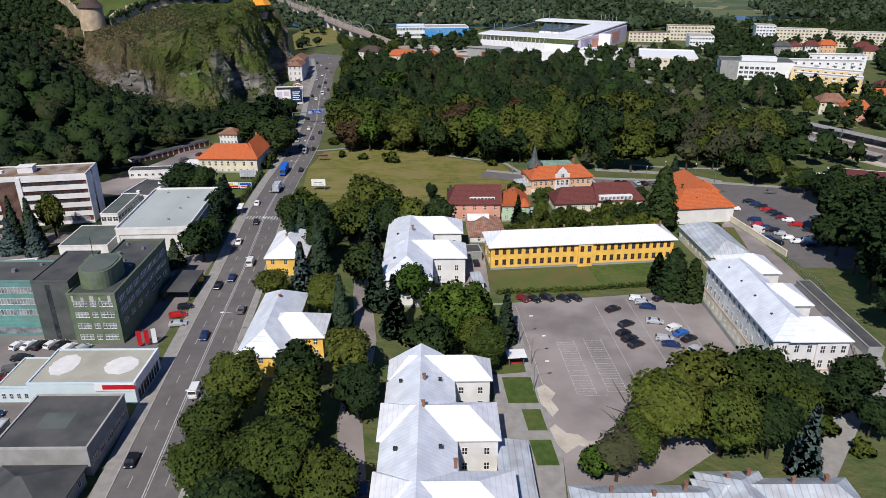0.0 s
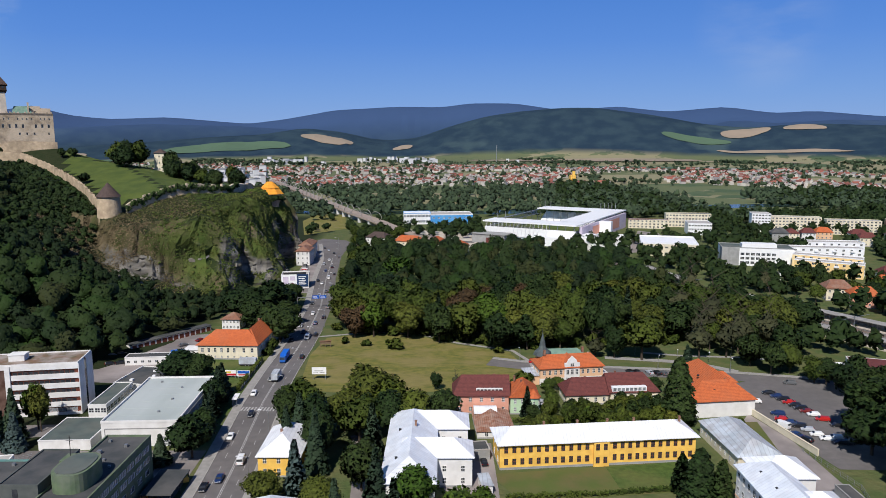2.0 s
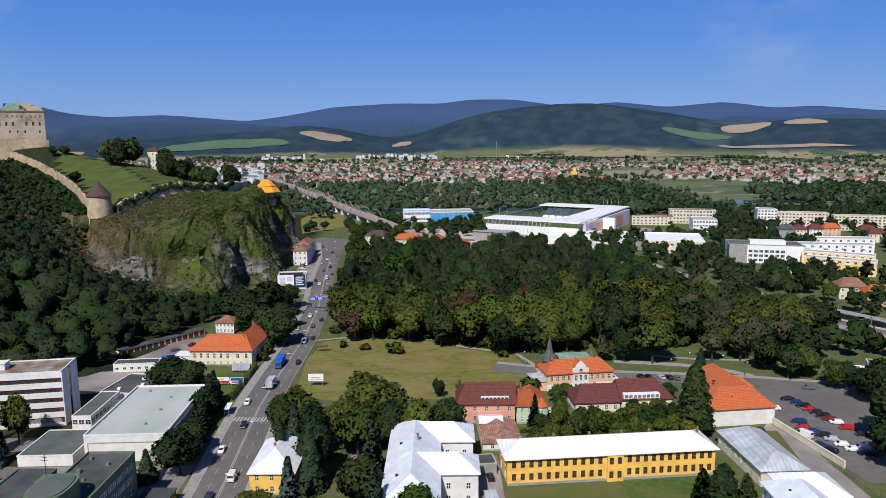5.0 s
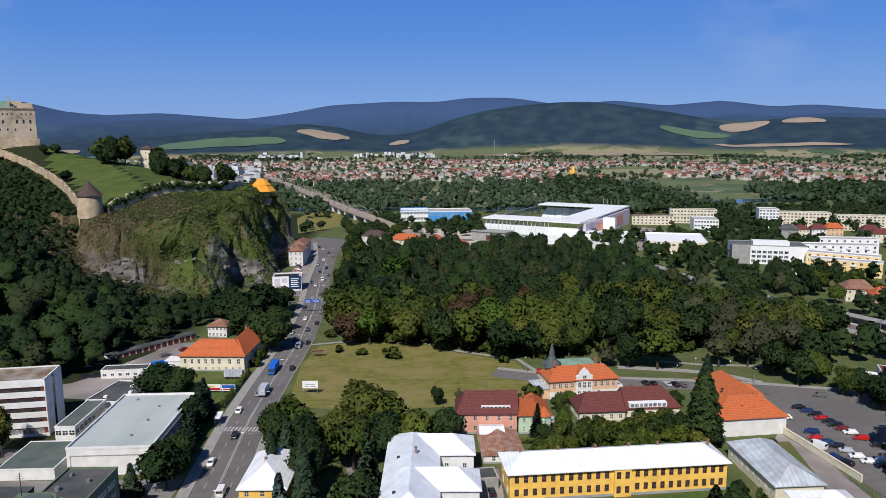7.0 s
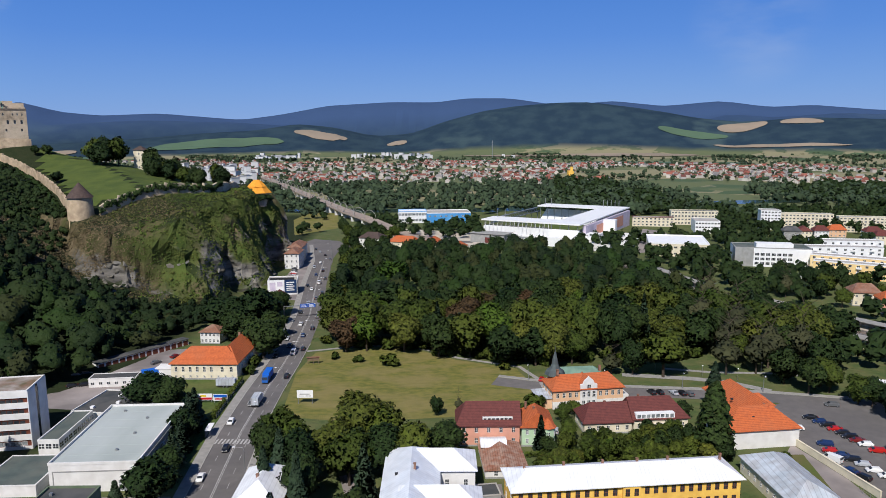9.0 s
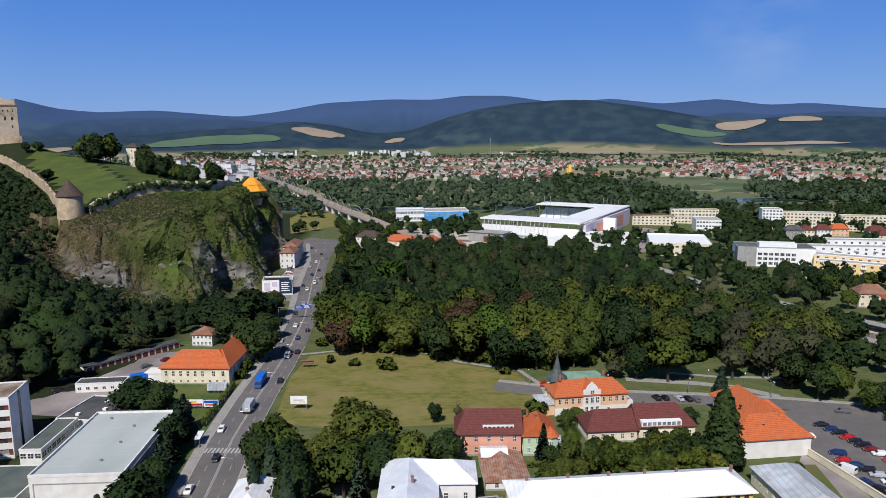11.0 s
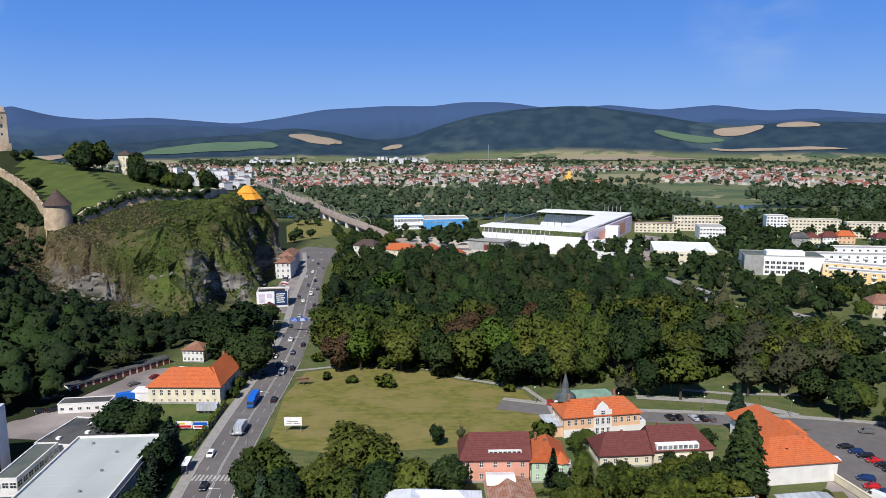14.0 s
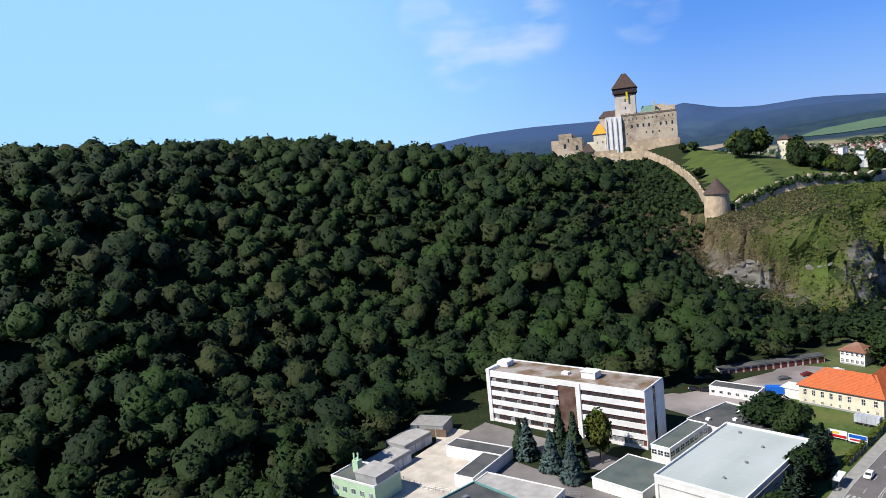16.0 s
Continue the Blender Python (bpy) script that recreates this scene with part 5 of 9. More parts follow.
po = thing("carport", "brown flat carport beside the forecourt", "shelter", (-76.5, 172, 0), 0)
part("roof", boxes((0, 8, 0, 14, 3.0, 3.3)), TAR, po)
for x in (0.3, 7.5):
    for y in (0.4, 7, 13.4):
        part("post", boxes((x, x + 0.2, y, y + 0.2, 0, 3.0)), DARKMETAL, po)
part("wall", boxes((0, 0.2, 0.5, 13.5, 0, 3.0)), WOOD, po)
def waste_bin(x, y, turn, material, label):
    b = thing("waste_bin", label, "waste bin", (x, y, 0.05), turn, "waste bins")
    bm = boxes((-0.65, 0.65, -0.5, 0.5, 0.12, 1.1))
    for v in bm.verts:
        if v.co.z < 0.5:
            v.co.x, v.co.y = v.co.x * 0.82, v.co.y * 0.78
    part("body", bm, material, b)
    bm = bmesh.new()
    prism(bm, [(-0.7, -0.56), (0.7, -0.56), (0.7, 0.56), (-0.7, 0.56)], 1.1, 1.28)
    for v in bm.verts:
        if v.co.z > 1.2:
            v.co.x, v.co.y = v.co.x * 0.9, v.co.y * 0.7
    part("lid", bm, material, b)
    for wx in (-0.45, 0.45):
        part("wheel", boxes((wx - 0.06, wx + 0.06, -0.3, -0.16, 0, 0.14)), TYRE, b)
BIN_Y = mat("yellow_plastic", (0.75, 0.48, 0.02), None, 1.0, 0.5)
for x, y, a, m_, w in ((-76.2, 186.0, 10, BLUE, "blue"), (-74.4, 186.5, 4, BLUE, "blue"), (-72.6, 186.7, 0, BLUE, "blue"), (-70.4, 187.0, -6, BIN_Y, "yellow")):
    waste_bin(x, y, a, m_, w + " plastic waste bin beside the road")
# garages in the gravel yard
gr = block("garage_row", "white L-shaped garage row with a dark tar roof", -170, -149.5, 195, 201.5, 3.4, WHITE, TAR, 14, 0.3, WHITE)
walls(gr, [(14, 20.5, -16, 0, 0, 3.4)], WHITE)
flat_roof(gr, 14, 20.5, -16, 0.4, 3.404, TAR, 0.3, WHITE)
for name, lab, x0, x1, y0, y1, h, t in (("garage", "grey-blue garage block with a flat grey roof", -174, -161, 173, 181, 3.6, 100), ("garage", "pale garage block with weathered flat roof", -180, -167, 186.5, 195, 3.8, 100), ("shed", "white shed with a flat concrete roof", -193, -181, 199, 208, 3.8, 28)):
    b = block(name, lab, x0, x1, y0, y1, h, GREYWALL, CONC if name == "garage" else PAVE, t, 0.25)
    for k in range(3):
        part("garage_door", boxes((1 + k * 4.2, 4.6 + k * 4.2, -0.08, 0.0, 0.05, 2.7)), ZINC_OLD if name == "garage" else WOOD, b)
block("workshop", "low grey-roofed white workshop", -143.5, -119, 178, 190, 3.4, WHITE, CONC, 12, 0.3, WHITE, 4, 3, 1, (1.4, 1.2), "light")
bb = block("green_boiler_house", "pale green boiler house with flat terraces", -178, -161, 158, 169, 5.4, MINT, TAR_GREEN, 12, 0.5, WHITE, 5, 0, 1, (1.6, 1.6), "light")
part("chimney_base", boxes((4, 6.2, 5, 7, 5.4, 9)), MINT, bb)
for x, y in ((4.3, 5.4), (5.3, 6.0)):
    part("chimney_flue", boxes((x, x + 0.4, y, y + 0.4, 9, 11)), MINT, bb)
part("upper_floor", boxes((9, 17, 1, 9, 5.4, 8.0)), GREYWALL, bb)
part("upper_roof", boxes((8.8, 17.2, 0.8, 9.2, 8.0, 8.15)), CONC, bb)
# orange-roofed house by the road
oh = building("orange_roof_house", "cream house with steep orange tiled hip roofs", -103.5, 294.5, -2)
walls(oh, [(0, 25.5, 0, 12, 0, 6.4), (15.5, 25.5, 10, 37, 0, 6.4)], CREAM, plinth=(0.6, GREYWALL))
part("roof", hip_roof(0, 25.5, 0, 12, 6.4, 5.2, 0.7, (1, 0.7), "x"), TILE_O, oh)
part("long_roof", hip_roof(15.5, 25.5, 2, 37, 6.45, 5.4, 0.7, (0.6, 0.4), "y"), TILE_O, oh)
windows_on(oh, (0.6, 0, 0), (17, 0, 0), (3.2,), 6, 1.0, 1.9)
windows_on(oh, (18, 0, 0), (25, 0, 0), (3.2,), 2, 1.1, 1.9)
windows_on(oh, (0.6, 0, 0), (25, 0, 0), (0.9,), 9, 0.7, 0.8)
windows_on(oh, (25.5, 1, 0), (25.5, 36, 0), (3.2,), 10, 1.0, 1.9)
part("lean_to", boxes((-7, 0, 2, 8, 0, 3.4), (-7.3, 0.0, 1.7, 8.3, 3.4, 3.6)), WHITE, oh)
chimney(oh, 20, 22, 10.2, 2.2, 0.8)
hipped_house("gatehouse", "small white house with a red-brown tiled roof", -108, -99, 342, 350, 5.4, 2.6, WHITE, TILE_OLD, 5, 2, 2, turn=-6, win=(0.9, 1.2))
tr_ = thing("row_of_garages", "long row of low dark-roofed garages below the slope", "garage", (-137, 306, 0), 55)
part("wall", boxes((0, 42, 0, 4, 0, 2.6)), WHITE, tr_)
part("roof", boxes((-0.3, 42.3, -0.4, 4.3, 2.6, 2.85)), TAR, tr_)
for k in range(14):
    part("garage_door", boxes((0.4 + k * 3, 2.6 + k * 3, -0.06, 0, 0.05, 2.2)), BROWNF, tr_)
block("flat_house", "low white flat-roofed workshop", -131, -114, 286, 292, 3.2, WHITE, TAR, 6, 0.3, WHITE, 6, 0, 1, (1.2, 1.0))
# glass-fronted shop at the cliff foot
gf = block("shop_building", "white shop building with a large advertising front", -100.5, -83.5, 438, 452, 8.0, WHITE, CONC, 8, 0.6, WHITE, 0, 0)
part("front_panel", boxes((0.4, 9.6, -0.3, -0.02, 2.2, 9.0)), WHITEP, gf)
part("front_print", boxes((1.2, 4.6, -0.33, -0.3, 2.8, 7.6), (5.6, 8.6, -0.33, -0.3, 5.2, 7.8)), VIOLET, gf)
part("blue_panel", boxes((9.8, 16.6, -0.3, -0.02, 1.2, 9.0)), mat("navy_print", (0.012, 0.03, 0.085), (0.02, 0.05, 0.12), 0.6, 0.5), gf)
for k in range(5):
    part("text_bar", boxes((10.8, 15.4 - 0.7 * (k % 2), -0.34, -0.3, 2.6 + k * 1.15, 3.1 + k * 1.15)), WHITEP, gf)
part("roof_arch", boxes((1.5, 15.5, 0.2, 0.6, 8.6, 10.2)), DARKMETAL, gf)
part("side_glazing", boxes((17.0, 17.12, 1, 13, 0.6, 6.8)), GLASS, gf)
hipped_house("small_house", "small house with a red tiled roof by the road", -93, -87.5, 418, 426, 4.2, 2.8, WHITE, TILE_R, 2, 2, 1)
for k, (x, y, h) in enumerate(((-108, 520, 11), (-110, 540, 12), (-113, 562, 10))):
    hipped_house("town_house", "narrow pale town house under the cliff", x, x + 10, y, y + 18, h, 3, CREAM if k % 2 else WHITE, TILE_OLD, 3, 5, 3)
block("long_shed", "long low shed with a dark tar roof behind the barracks", 103.6, 107.4, 141, 178, 2.6, GREYWALL, TAR, 0, 0.15, GREYWALL)

# ---- trees ----
rng = np.random.default_rng(7)

def leaf_quads(c, nrm, size, jitter=0.6, soft=0.7):
    """Square leaf clumps at the places c, roughly facing the ways nrm: their corners, and normals rounded off towards nrm."""
    k = len(c)
    nn = nrm + jitter * rng.normal(size=(k, 3))
    nn /= np.linalg.norm(nn, axis=1, keepdims=True) + 1e-9
    nn *= np.where(nn @ np.array(_to) < 0, -1, 1)[:, None]   # faced sunward to suit the camera's side: leaves seen from behind shade dark
    a = np.cross(nn, rng.normal(size=(k, 3)))
    a /= np.linalg.norm(a, axis=1, keepdims=True) + 1e-9
    b = np.cross(nn, a)
    s = (size * rng.uniform(0.55, 1.3, k))[:, None]
    v = np.stack([c - a * s - b * s * 0.7, c + a * s - b * s * 0.55, c + a * s * 0.7 + b * s, c - a * s * 0.85 + b * s * 0.75], 1)
    shade = soft * nrm + (1 - soft) * nn
    shade /= np.linalg.norm(shade, axis=1, keepdims=True) + 1e-9
    return v.reshape(-1, 3), np.repeat(shade, 4, 0)

def leafy(name, pieces, material):
    """One mesh of several (corners, normals[, quads]) pieces; without quads every four corners are a leaf clump."""
    quads, at = [], 0
    for p in pieces:
        quads.append((p[2] if len(p) > 2 else np.arange(len(p[0])).reshape(-1, 4)) + at)
        at += len(p[0])
    return quick_mesh(name, np.vstack([p[0] for p in pieces]), np.vstack(quads), material, normals=np.vstack([p[1] for p in pieces]))

@functools.lru_cache(None)
def ball_grid(n):
    """Directions and quads of a cube blown up to a ball, n x n faces a side."""
    seen, dirs, quads = {}, [], []
    def at(q):
        if q not in seen:
            seen[q] = len(dirs)
            v = np.tan(np.array(q) / n * math.pi / 4)
            dirs.append(v / np.linalg.norm(v))
        return seen[q]
    for axis in range(3):
        for side in (-n, n):
            for i in range(-n, n, 2):
                for j in range(-n, n, 2):
                    ring = [(i, j), (i + 2, j), (i + 2, j + 2), (i, j + 2)]
                    if side < 0:
                        ring.reverse()
                    quads.append([at(tuple(np.roll((side, a, b), axis).tolist())) for a, b in ring])
    return np.array(dirs), np.array(quads)

def lobed(c, rad, n, swell=0.93):
    """The closed mass of a crown: the outer skin of its lobes, seen from the middle."""
    d, quads = ball_grid(n)
    b = d @ c.T
    disc = b * b - (c * c).sum(1)[None] + rad[None] ** 2
    s = np.where(disc > 0, b + np.sqrt(np.maximum(disc, 0)), 0)
    which = s.argmax(1)
    p = d * s.max(1)[:, None]
    e = (p - c[which]) / rad[which][:, None]
    p = p * swell * rng.uniform(0.9, 1.06, (len(p), 1))
    return p, outward(p, e), quads

def outward(p, d):
    """Shading directions of a crown: those of its lobes, bent towards the whole crown's."""
    q = p / (np.linalg.norm(p, axis=1, keepdims=True) + 1e-9)
    q = 0.5 * d + 0.34 * q + np.array([0, 0, 0.34])
    return q / np.linalg.norm(q, axis=1, keepdims=True)

def blobs(r, h, n, lo=0.24, hi=0.46):
    """Overlapping balls that make up an uneven crown: centres and radii, crown centre at 0."""
    c = rng.normal(size=(n, 3))
    c /= np.linalg.norm(c, axis=1, keepdims=True)
    c *= rng.uniform(0.35, 0.72, (n, 1)) * np.array([r, r, h / 2])
    rad = rng.uniform(lo, hi, n) * min(r, h / 2)
    return np.vstack([c, [[0, 0, 0]]]), np.append(rad, 0.6 * min(r, h / 2))

def crown_points(c, rad, k):
    w = rng.choice(len(c), k, p=rad ** 2 / (rad ** 2).sum())
    d = rng.normal(size=(k, 3))
    d[:, 2] += 0.25
    d /= np.linalg.norm(d, axis=1, keepdims=True)
    p = c[w] + d * rad[w][:, None] * rng.uniform(0.9, 1.13, (k, 1))
    gap = (np.linalg.norm(p[:, None] - c[None], axis=2) / rad[None]).min(1) > 0.8
    return p[gap], d[gap]

def crown(name, r, h, material, k=1100, n=13, leaf=0.5, core=7):
    c, rad = blobs(r, h, n)
    p, d = crown_points(c, rad, k)
    skin = lobed(c, rad, core)
    lift = np.array([0, 0, h / 2])
    one = leaf_quads(p, outward(p, d), leaf)
    return leafy(name, [(one[0] + lift, one[1]), (skin[0] + lift, skin[1], skin[2])], material)

def conifer_crown(r, h, material, k=900, leaf=0.4, taper=1.0):
    t = rng.uniform(0, 1, k) ** 1.35
    a = rng.uniform(0, math.tau, k)
    tier = 0.78 + 0.22 * np.abs(np.sin(t * 16 + 0.5 * np.sin(a * 3)))
    rad = r * (1 - t) ** taper * tier * rng.uniform(0.72, 1.1, k) + 0.1
    p = np.stack([rad * np.cos(a), rad * np.sin(a), t * h], -1)
    d = np.stack([np.cos(a), np.sin(a), np.full(k, 0.55)], -1)
    d /= np.linalg.norm(d, axis=1, keepdims=True)
    return leafy("crown", [leaf_quads(p, d, leaf, 0.45, 0.6)], material)

def trunk_mesh(h, r, limbs=5, spread=2.2):
    bm = bmesh.new()
    tube(bm, (0, 0, -0.3), (0.1, 0.05, h * 0.55), r, r * 0.7, 8)
    tube(bm, (0.1, 0.05, h * 0.55), (0, 0, h), r * 0.7, r * 0.25, 7)
    for k in range(limbs):
        a = k * 2.4
        z = h * (0.5 + 0.09 * k)
        tube(bm, (0.05, 0.02, z), (spread * math.cos(a), spread * math.sin(a), z + h * 0.22), r * 0.4, r * 0.1, 5)
    return as_mesh("trunk", bm, BARK)

KINDS = {}
def tree_kind(key, mesh, trunk, lift):
    KINDS.setdefault(key, []).append((mesh, trunk, lift))

TRUNK = trunk_mesh(9.5, 0.34)
for i in range(4):
    tree_kind("broad", crown("crown", 6.0, 11.5, LEAF, 2000, 24, 0.38, 6), TRUNK, 2.6)
for i in range(3):
    tree_kind("near", crown("crown", 6.0, 11.5, LEAF, 5400, 34, 0.21, 10), TRUNK, 2.6)
for i in range(2):
    tree_kind("dark", crown("crown", 6.0, 12.0, LEAF_D, 2100, 24, 0.37, 6), TRUNK, 2.4)
    tree_kind("light", crown("crown", 5.5, 11.0, LEAF_L, 2600, 24, 0.34), TRUNK, 2.2)
    tree_kind("yellow", crown("crown", 5.5, 11.0, LEAF_Y, 2600, 24, 0.34), TRUNK, 2.2)
tree_kind("brown", crown("crown", 5.5, 10.0, LEAF_B, 2200, 20, 0.36), TRUNK, 2.2)
for i in range(2):
    tree_kind("poplar", crown("crown", 3.6, 21.0, LEAF_D, 1700, 22, 0.48), trunk_mesh(16, 0.35, 4, 1.2), 1.0)
TRUNK_C = trunk_mesh(8.0, 0.22, 0)
for i in range(2):
    tree_kind("conifer", conifer_crown(3.2, 14.5, NEEDLE, 1300, 0.42), TRUNK_C, 0.5)
tree_kind("blue", conifer_crown(3.0, 13.0, NEEDLE_B, 1200, 0.4), TRUNK_C, 0.4)
tree_kind("yew", conifer_crown(4.2, 17.0, LEAF_D, 1500, 0.5, 0.55), TRUNK_C, 0.3)
for i in range(3):
    tree_kind("bush", crown("crown", 2.0, 2.8, LEAF, 330, 8, 0.27, 4), None, -0.2)
tree_kind("thin", crown("crown", 4.2, 11.0, LEAF_T, 900, 18, 0.26), trunk_mesh(13, 0.3, 12, 3.4), 2.5)

WORDS = {"near": "broad leafy green deciduous tree", "broad": "broad leafy green deciduous tree", "dark": "dense dark green deciduous tree", "light": "bright light green deciduous tree", "yellow": "deciduous tree with yellowing leaves",
         "brown": "deciduous tree with browning leaves", "poplar": "tall slim dark green poplar", "conifer": "dark green pointed spruce", "blue": "blue-grey spruce", "yew": "tall dark evergreen tree",
         "bush": "low rounded green shrub", "thin": "thin half-bare grey-brown tree"}
tree_count = 0
def tree(kind, x, y, s=1.0, sz=None, z=None, where="", group=""):
    global tree_count
    tree_count += 1
    mesh, trunk, lift = KINDS[kind][tree_count % len(KINDS[kind])]
    ob = thing("shrub" if kind == "bush" else "tree", (WORDS[kind] + " " + where).strip(), "shrub" if kind == "bush" else "tree", (x, y, height(x, y) if z is None else z), tree_count * 77.0 % 360, group)
    sz = sz or s
    if trunk:
        part("trunk", trunk, None, ob, m=Matrix.Diagonal((s, s, sz, 1)))
    part("crown", mesh, None, ob, m=pose(0, 0, lift * sz) @ Matrix.Diagonal((s, s, sz, 1)))
    return ob

# trees beside the drive and the main road: kind, x, y, size, height
for k, x, y, s, sz in (
    ("broad", -41.5, 120, 1.2, 1.1), ("broad", -42, 107, 1.1, 1.0), ("broad", -27, 111, 1.25, 1.1), ("broad", -27, 95, 1.45, 1.15), ("yellow", -20, 132, 1.2, 1.1), ("dark", -15.5, 117, 0.95, 1.1),
    ("light", 4, 152, 1.5, 1.2), ("light", 9.5, 149, 1.15, 1.1), ("light", 1.5, 144.5, 1.1, 1.05), ("broad", 12.2, 136, 0.85, 0.9), ("light", -6, 168, 1.05, 1.05), ("dark", -1.5, 137.5, 1.1, 1.0), ("broad", 10, 140, 0.9, 0.85), ("broad", -29, 161, 0.95, 1.0), ("yellow", -45.5, 171, 0.95, 0.8),
    ("dark", -21, 180, 0.95, 1.1), ("broad", -18, 90, 1.1, 1.05), ("light", 10, 160, 0.9, 0.9), ("broad", -40, 95, 1.2, 1.0), ("dark", -33, 84, 1.2, 1.1), ("dark", -29.5, 128, 0.9, 0.95),
    ("dark", -30, 106, 0.6, 0.6)):
    tree("near" if k == "broad" and y < 175 else k, x, y, s, sz, where="beside the drive")
for k, x, y, s, sz in (
    ("yellow", -23.6, 232, 1.75, 1.35), ("yellow", -31, 219, 1.3, 1.15), ("dark", -38.5, 211, 1.15, 1.1), ("broad", -47, 232, 1.05, 0.9), ("broad", -9, 217, 1.15, 1.05), ("dark", 1, 223, 0.95, 0.95), ("dark", -16, 214, 1.2, 1.1),
    ("broad", -25, 210, 1.3, 1.05), ("broad", -17, 228, 1.2, 1.05), ("dark", -50, 222, 0.9, 0.95), ("broad", -52, 238, 0.8, 0.7), ("dark", -35, 198, 0.9, 1.1), ("broad", -41, 222, 1.0, 1.0)):
    tree("near" if k == "broad" and y < 175 else k, x, y, s, sz, where="beside the drive")
for k, x, y, s, sz in (("blue", -37.6, 176, 1.35, 1.2), ("conifer", -34.8, 190, 1.2, 1.25), ("conifer", -24, 154, 1.1, 1.1), ("conifer", -16, 168, 1.3, 1.15), ("conifer", -10.5, 153.5, 1.25, 1.1), ("conifer", 17.5, 149.5, 1.0, 0.95),
                       ("yew", 66.8, 174.5, 1.25, 0.82), ("yew", 71.2, 171.5, 0.8, 0.72), ("blue", 69, 101, 1.1, 1.15), ("conifer", -19.5, 196, 1.3, 1.2), ("conifer", -43, 209, 1.3, 1.1), ("yew", 78.5, 227, 1.5, 1.25),
                       ("conifer", -45, 200, 1.1, 1.05), ("yew", 64, 180, 0.7, 0.6)):
    tree(k, x, y, s, sz, where="near the barracks")
for k, x, y, s, sz in (("yellow", 56, 117, 1.5, 1.35), ("broad", 45, 108, 1.55, 1.25), ("thin", 33.5, 99, 1.2, 0.9), ("broad", 65, 116, 1.5, 1.3), ("dark", 84, 118, 0.85, 0.75), ("dark", 87, 111, 0.75, 0.7), ("dark", 77, 121, 0.9, 0.85),
                       ("broad", 55, 106, 1.4, 1.2), ("dark", 91, 124, 0.9, 0.8), ("light", 30, 100, 0.65, 0.6), ("broad", 38, 102, 0.9, 0.85), ("dark", 64, 105, 1.0, 1.0), ("broad", 72, 113, 1.0, 0.9), ("bush", 79, 112, 1.8, 1.6), ("bush", 83, 106, 1.5, 1.3)):
    tree("near" if k == "broad" else k, x, y, s, sz, where="beside the yard")
# dark row east of the barracks
for k in range(17):
    x, y = 118 + 8 * (k % 3) + rng.uniform(-1, 1), 150 + k * 4.2 + rng.uniform(-1, 1)
    tree("poplar" if k % 4 else "dark", x + (y - 150) * 0.18, y, 1.5, 1.2 + rng.uniform(-0.1, 0.12), where="in a row", group="tree row")
# dense clump beyond the car park
for x, y, s in ((147, 250, 1.0), (150, 241, 1.1), (146, 261, 0.9), (156, 231, 1.1), (160, 246, 1.1), (156, 259, 1.0)):
    tree("dark", x, y, s, s * 0.9, where="beyond the car park")
# meadow and villa gardens
for k, x, y, s, sz in (("dark", -2, 257, 0.42, 0.5), ("thin", 5.5, 259, 0.4, 0.4), ("bush", -21, 309, 2.6, 2.2), ("bush", 25, 303, 1.5, 1.3), ("bush", -44, 318, 1.4, 1.2), ("bush", -34, 314, 1.6, 1.2), ("bush", 27, 256, 2.0, 2.0), ("bush", 31, 262, 2.4, 2.2)):
    tree(k, x, y, s, sz, where="on the meadow")
for k, x, y, s, sz in (("conifer", 29, 231, 0.8, 0.7), ("broad", 36, 228, 0.55, 0.5), ("broad", 42, 226, 0.55, 0.5), ("light", 50, 226, 0.5, 0.42), ("broad", 57, 232, 0.5, 0.45), ("dark", 62, 236, 0.55, 0.5), ("broad", 70, 236, 0.6, 0.5),
                       ("broad", 38, 237, 0.5, 0.5), ("bush", 46, 222, 1.5, 1.3), ("bush", 55, 222, 1.6, 1.3), ("bush", 33, 222, 1.7, 1.3), ("broad", 39, 250, 0.5, 0.5), ("broad", 44, 255, 0.45, 0.45), ("bush", 64, 228, 1.6, 1.5), ("dark", 80, 222, 0.5, 0.45),
                       ("broad", 95, 218, 0.35, 0.35), ("dark", 78, 252, 0.55, 0.5), ("broad", 60, 218, 0.5, 0.4)):
    tree(k, x, y, s, sz, where="in a garden" if y < 252 else "on the meadow")
# dense old gardens behind the yellow building
for i in range(46):
    x = 27 + 52 * ((i * 0.618) % 1)
    y = 214.5 + 0.15 * (x - 27) + 17 * ((i * 0.414) % 1)
    if y > 229 and x < 42:
        continue
    tree(("broad", "dark", "broad", "bush", "yellow")[i % 5], x, y, (1.9 if i % 5 == 3 else 0.5) * rng.uniform(0.8, 1.2), (1.7 if i % 5 == 3 else 0.46) * rng.uniform(0.75, 1.2), where="in an old garden", group="garden trees")
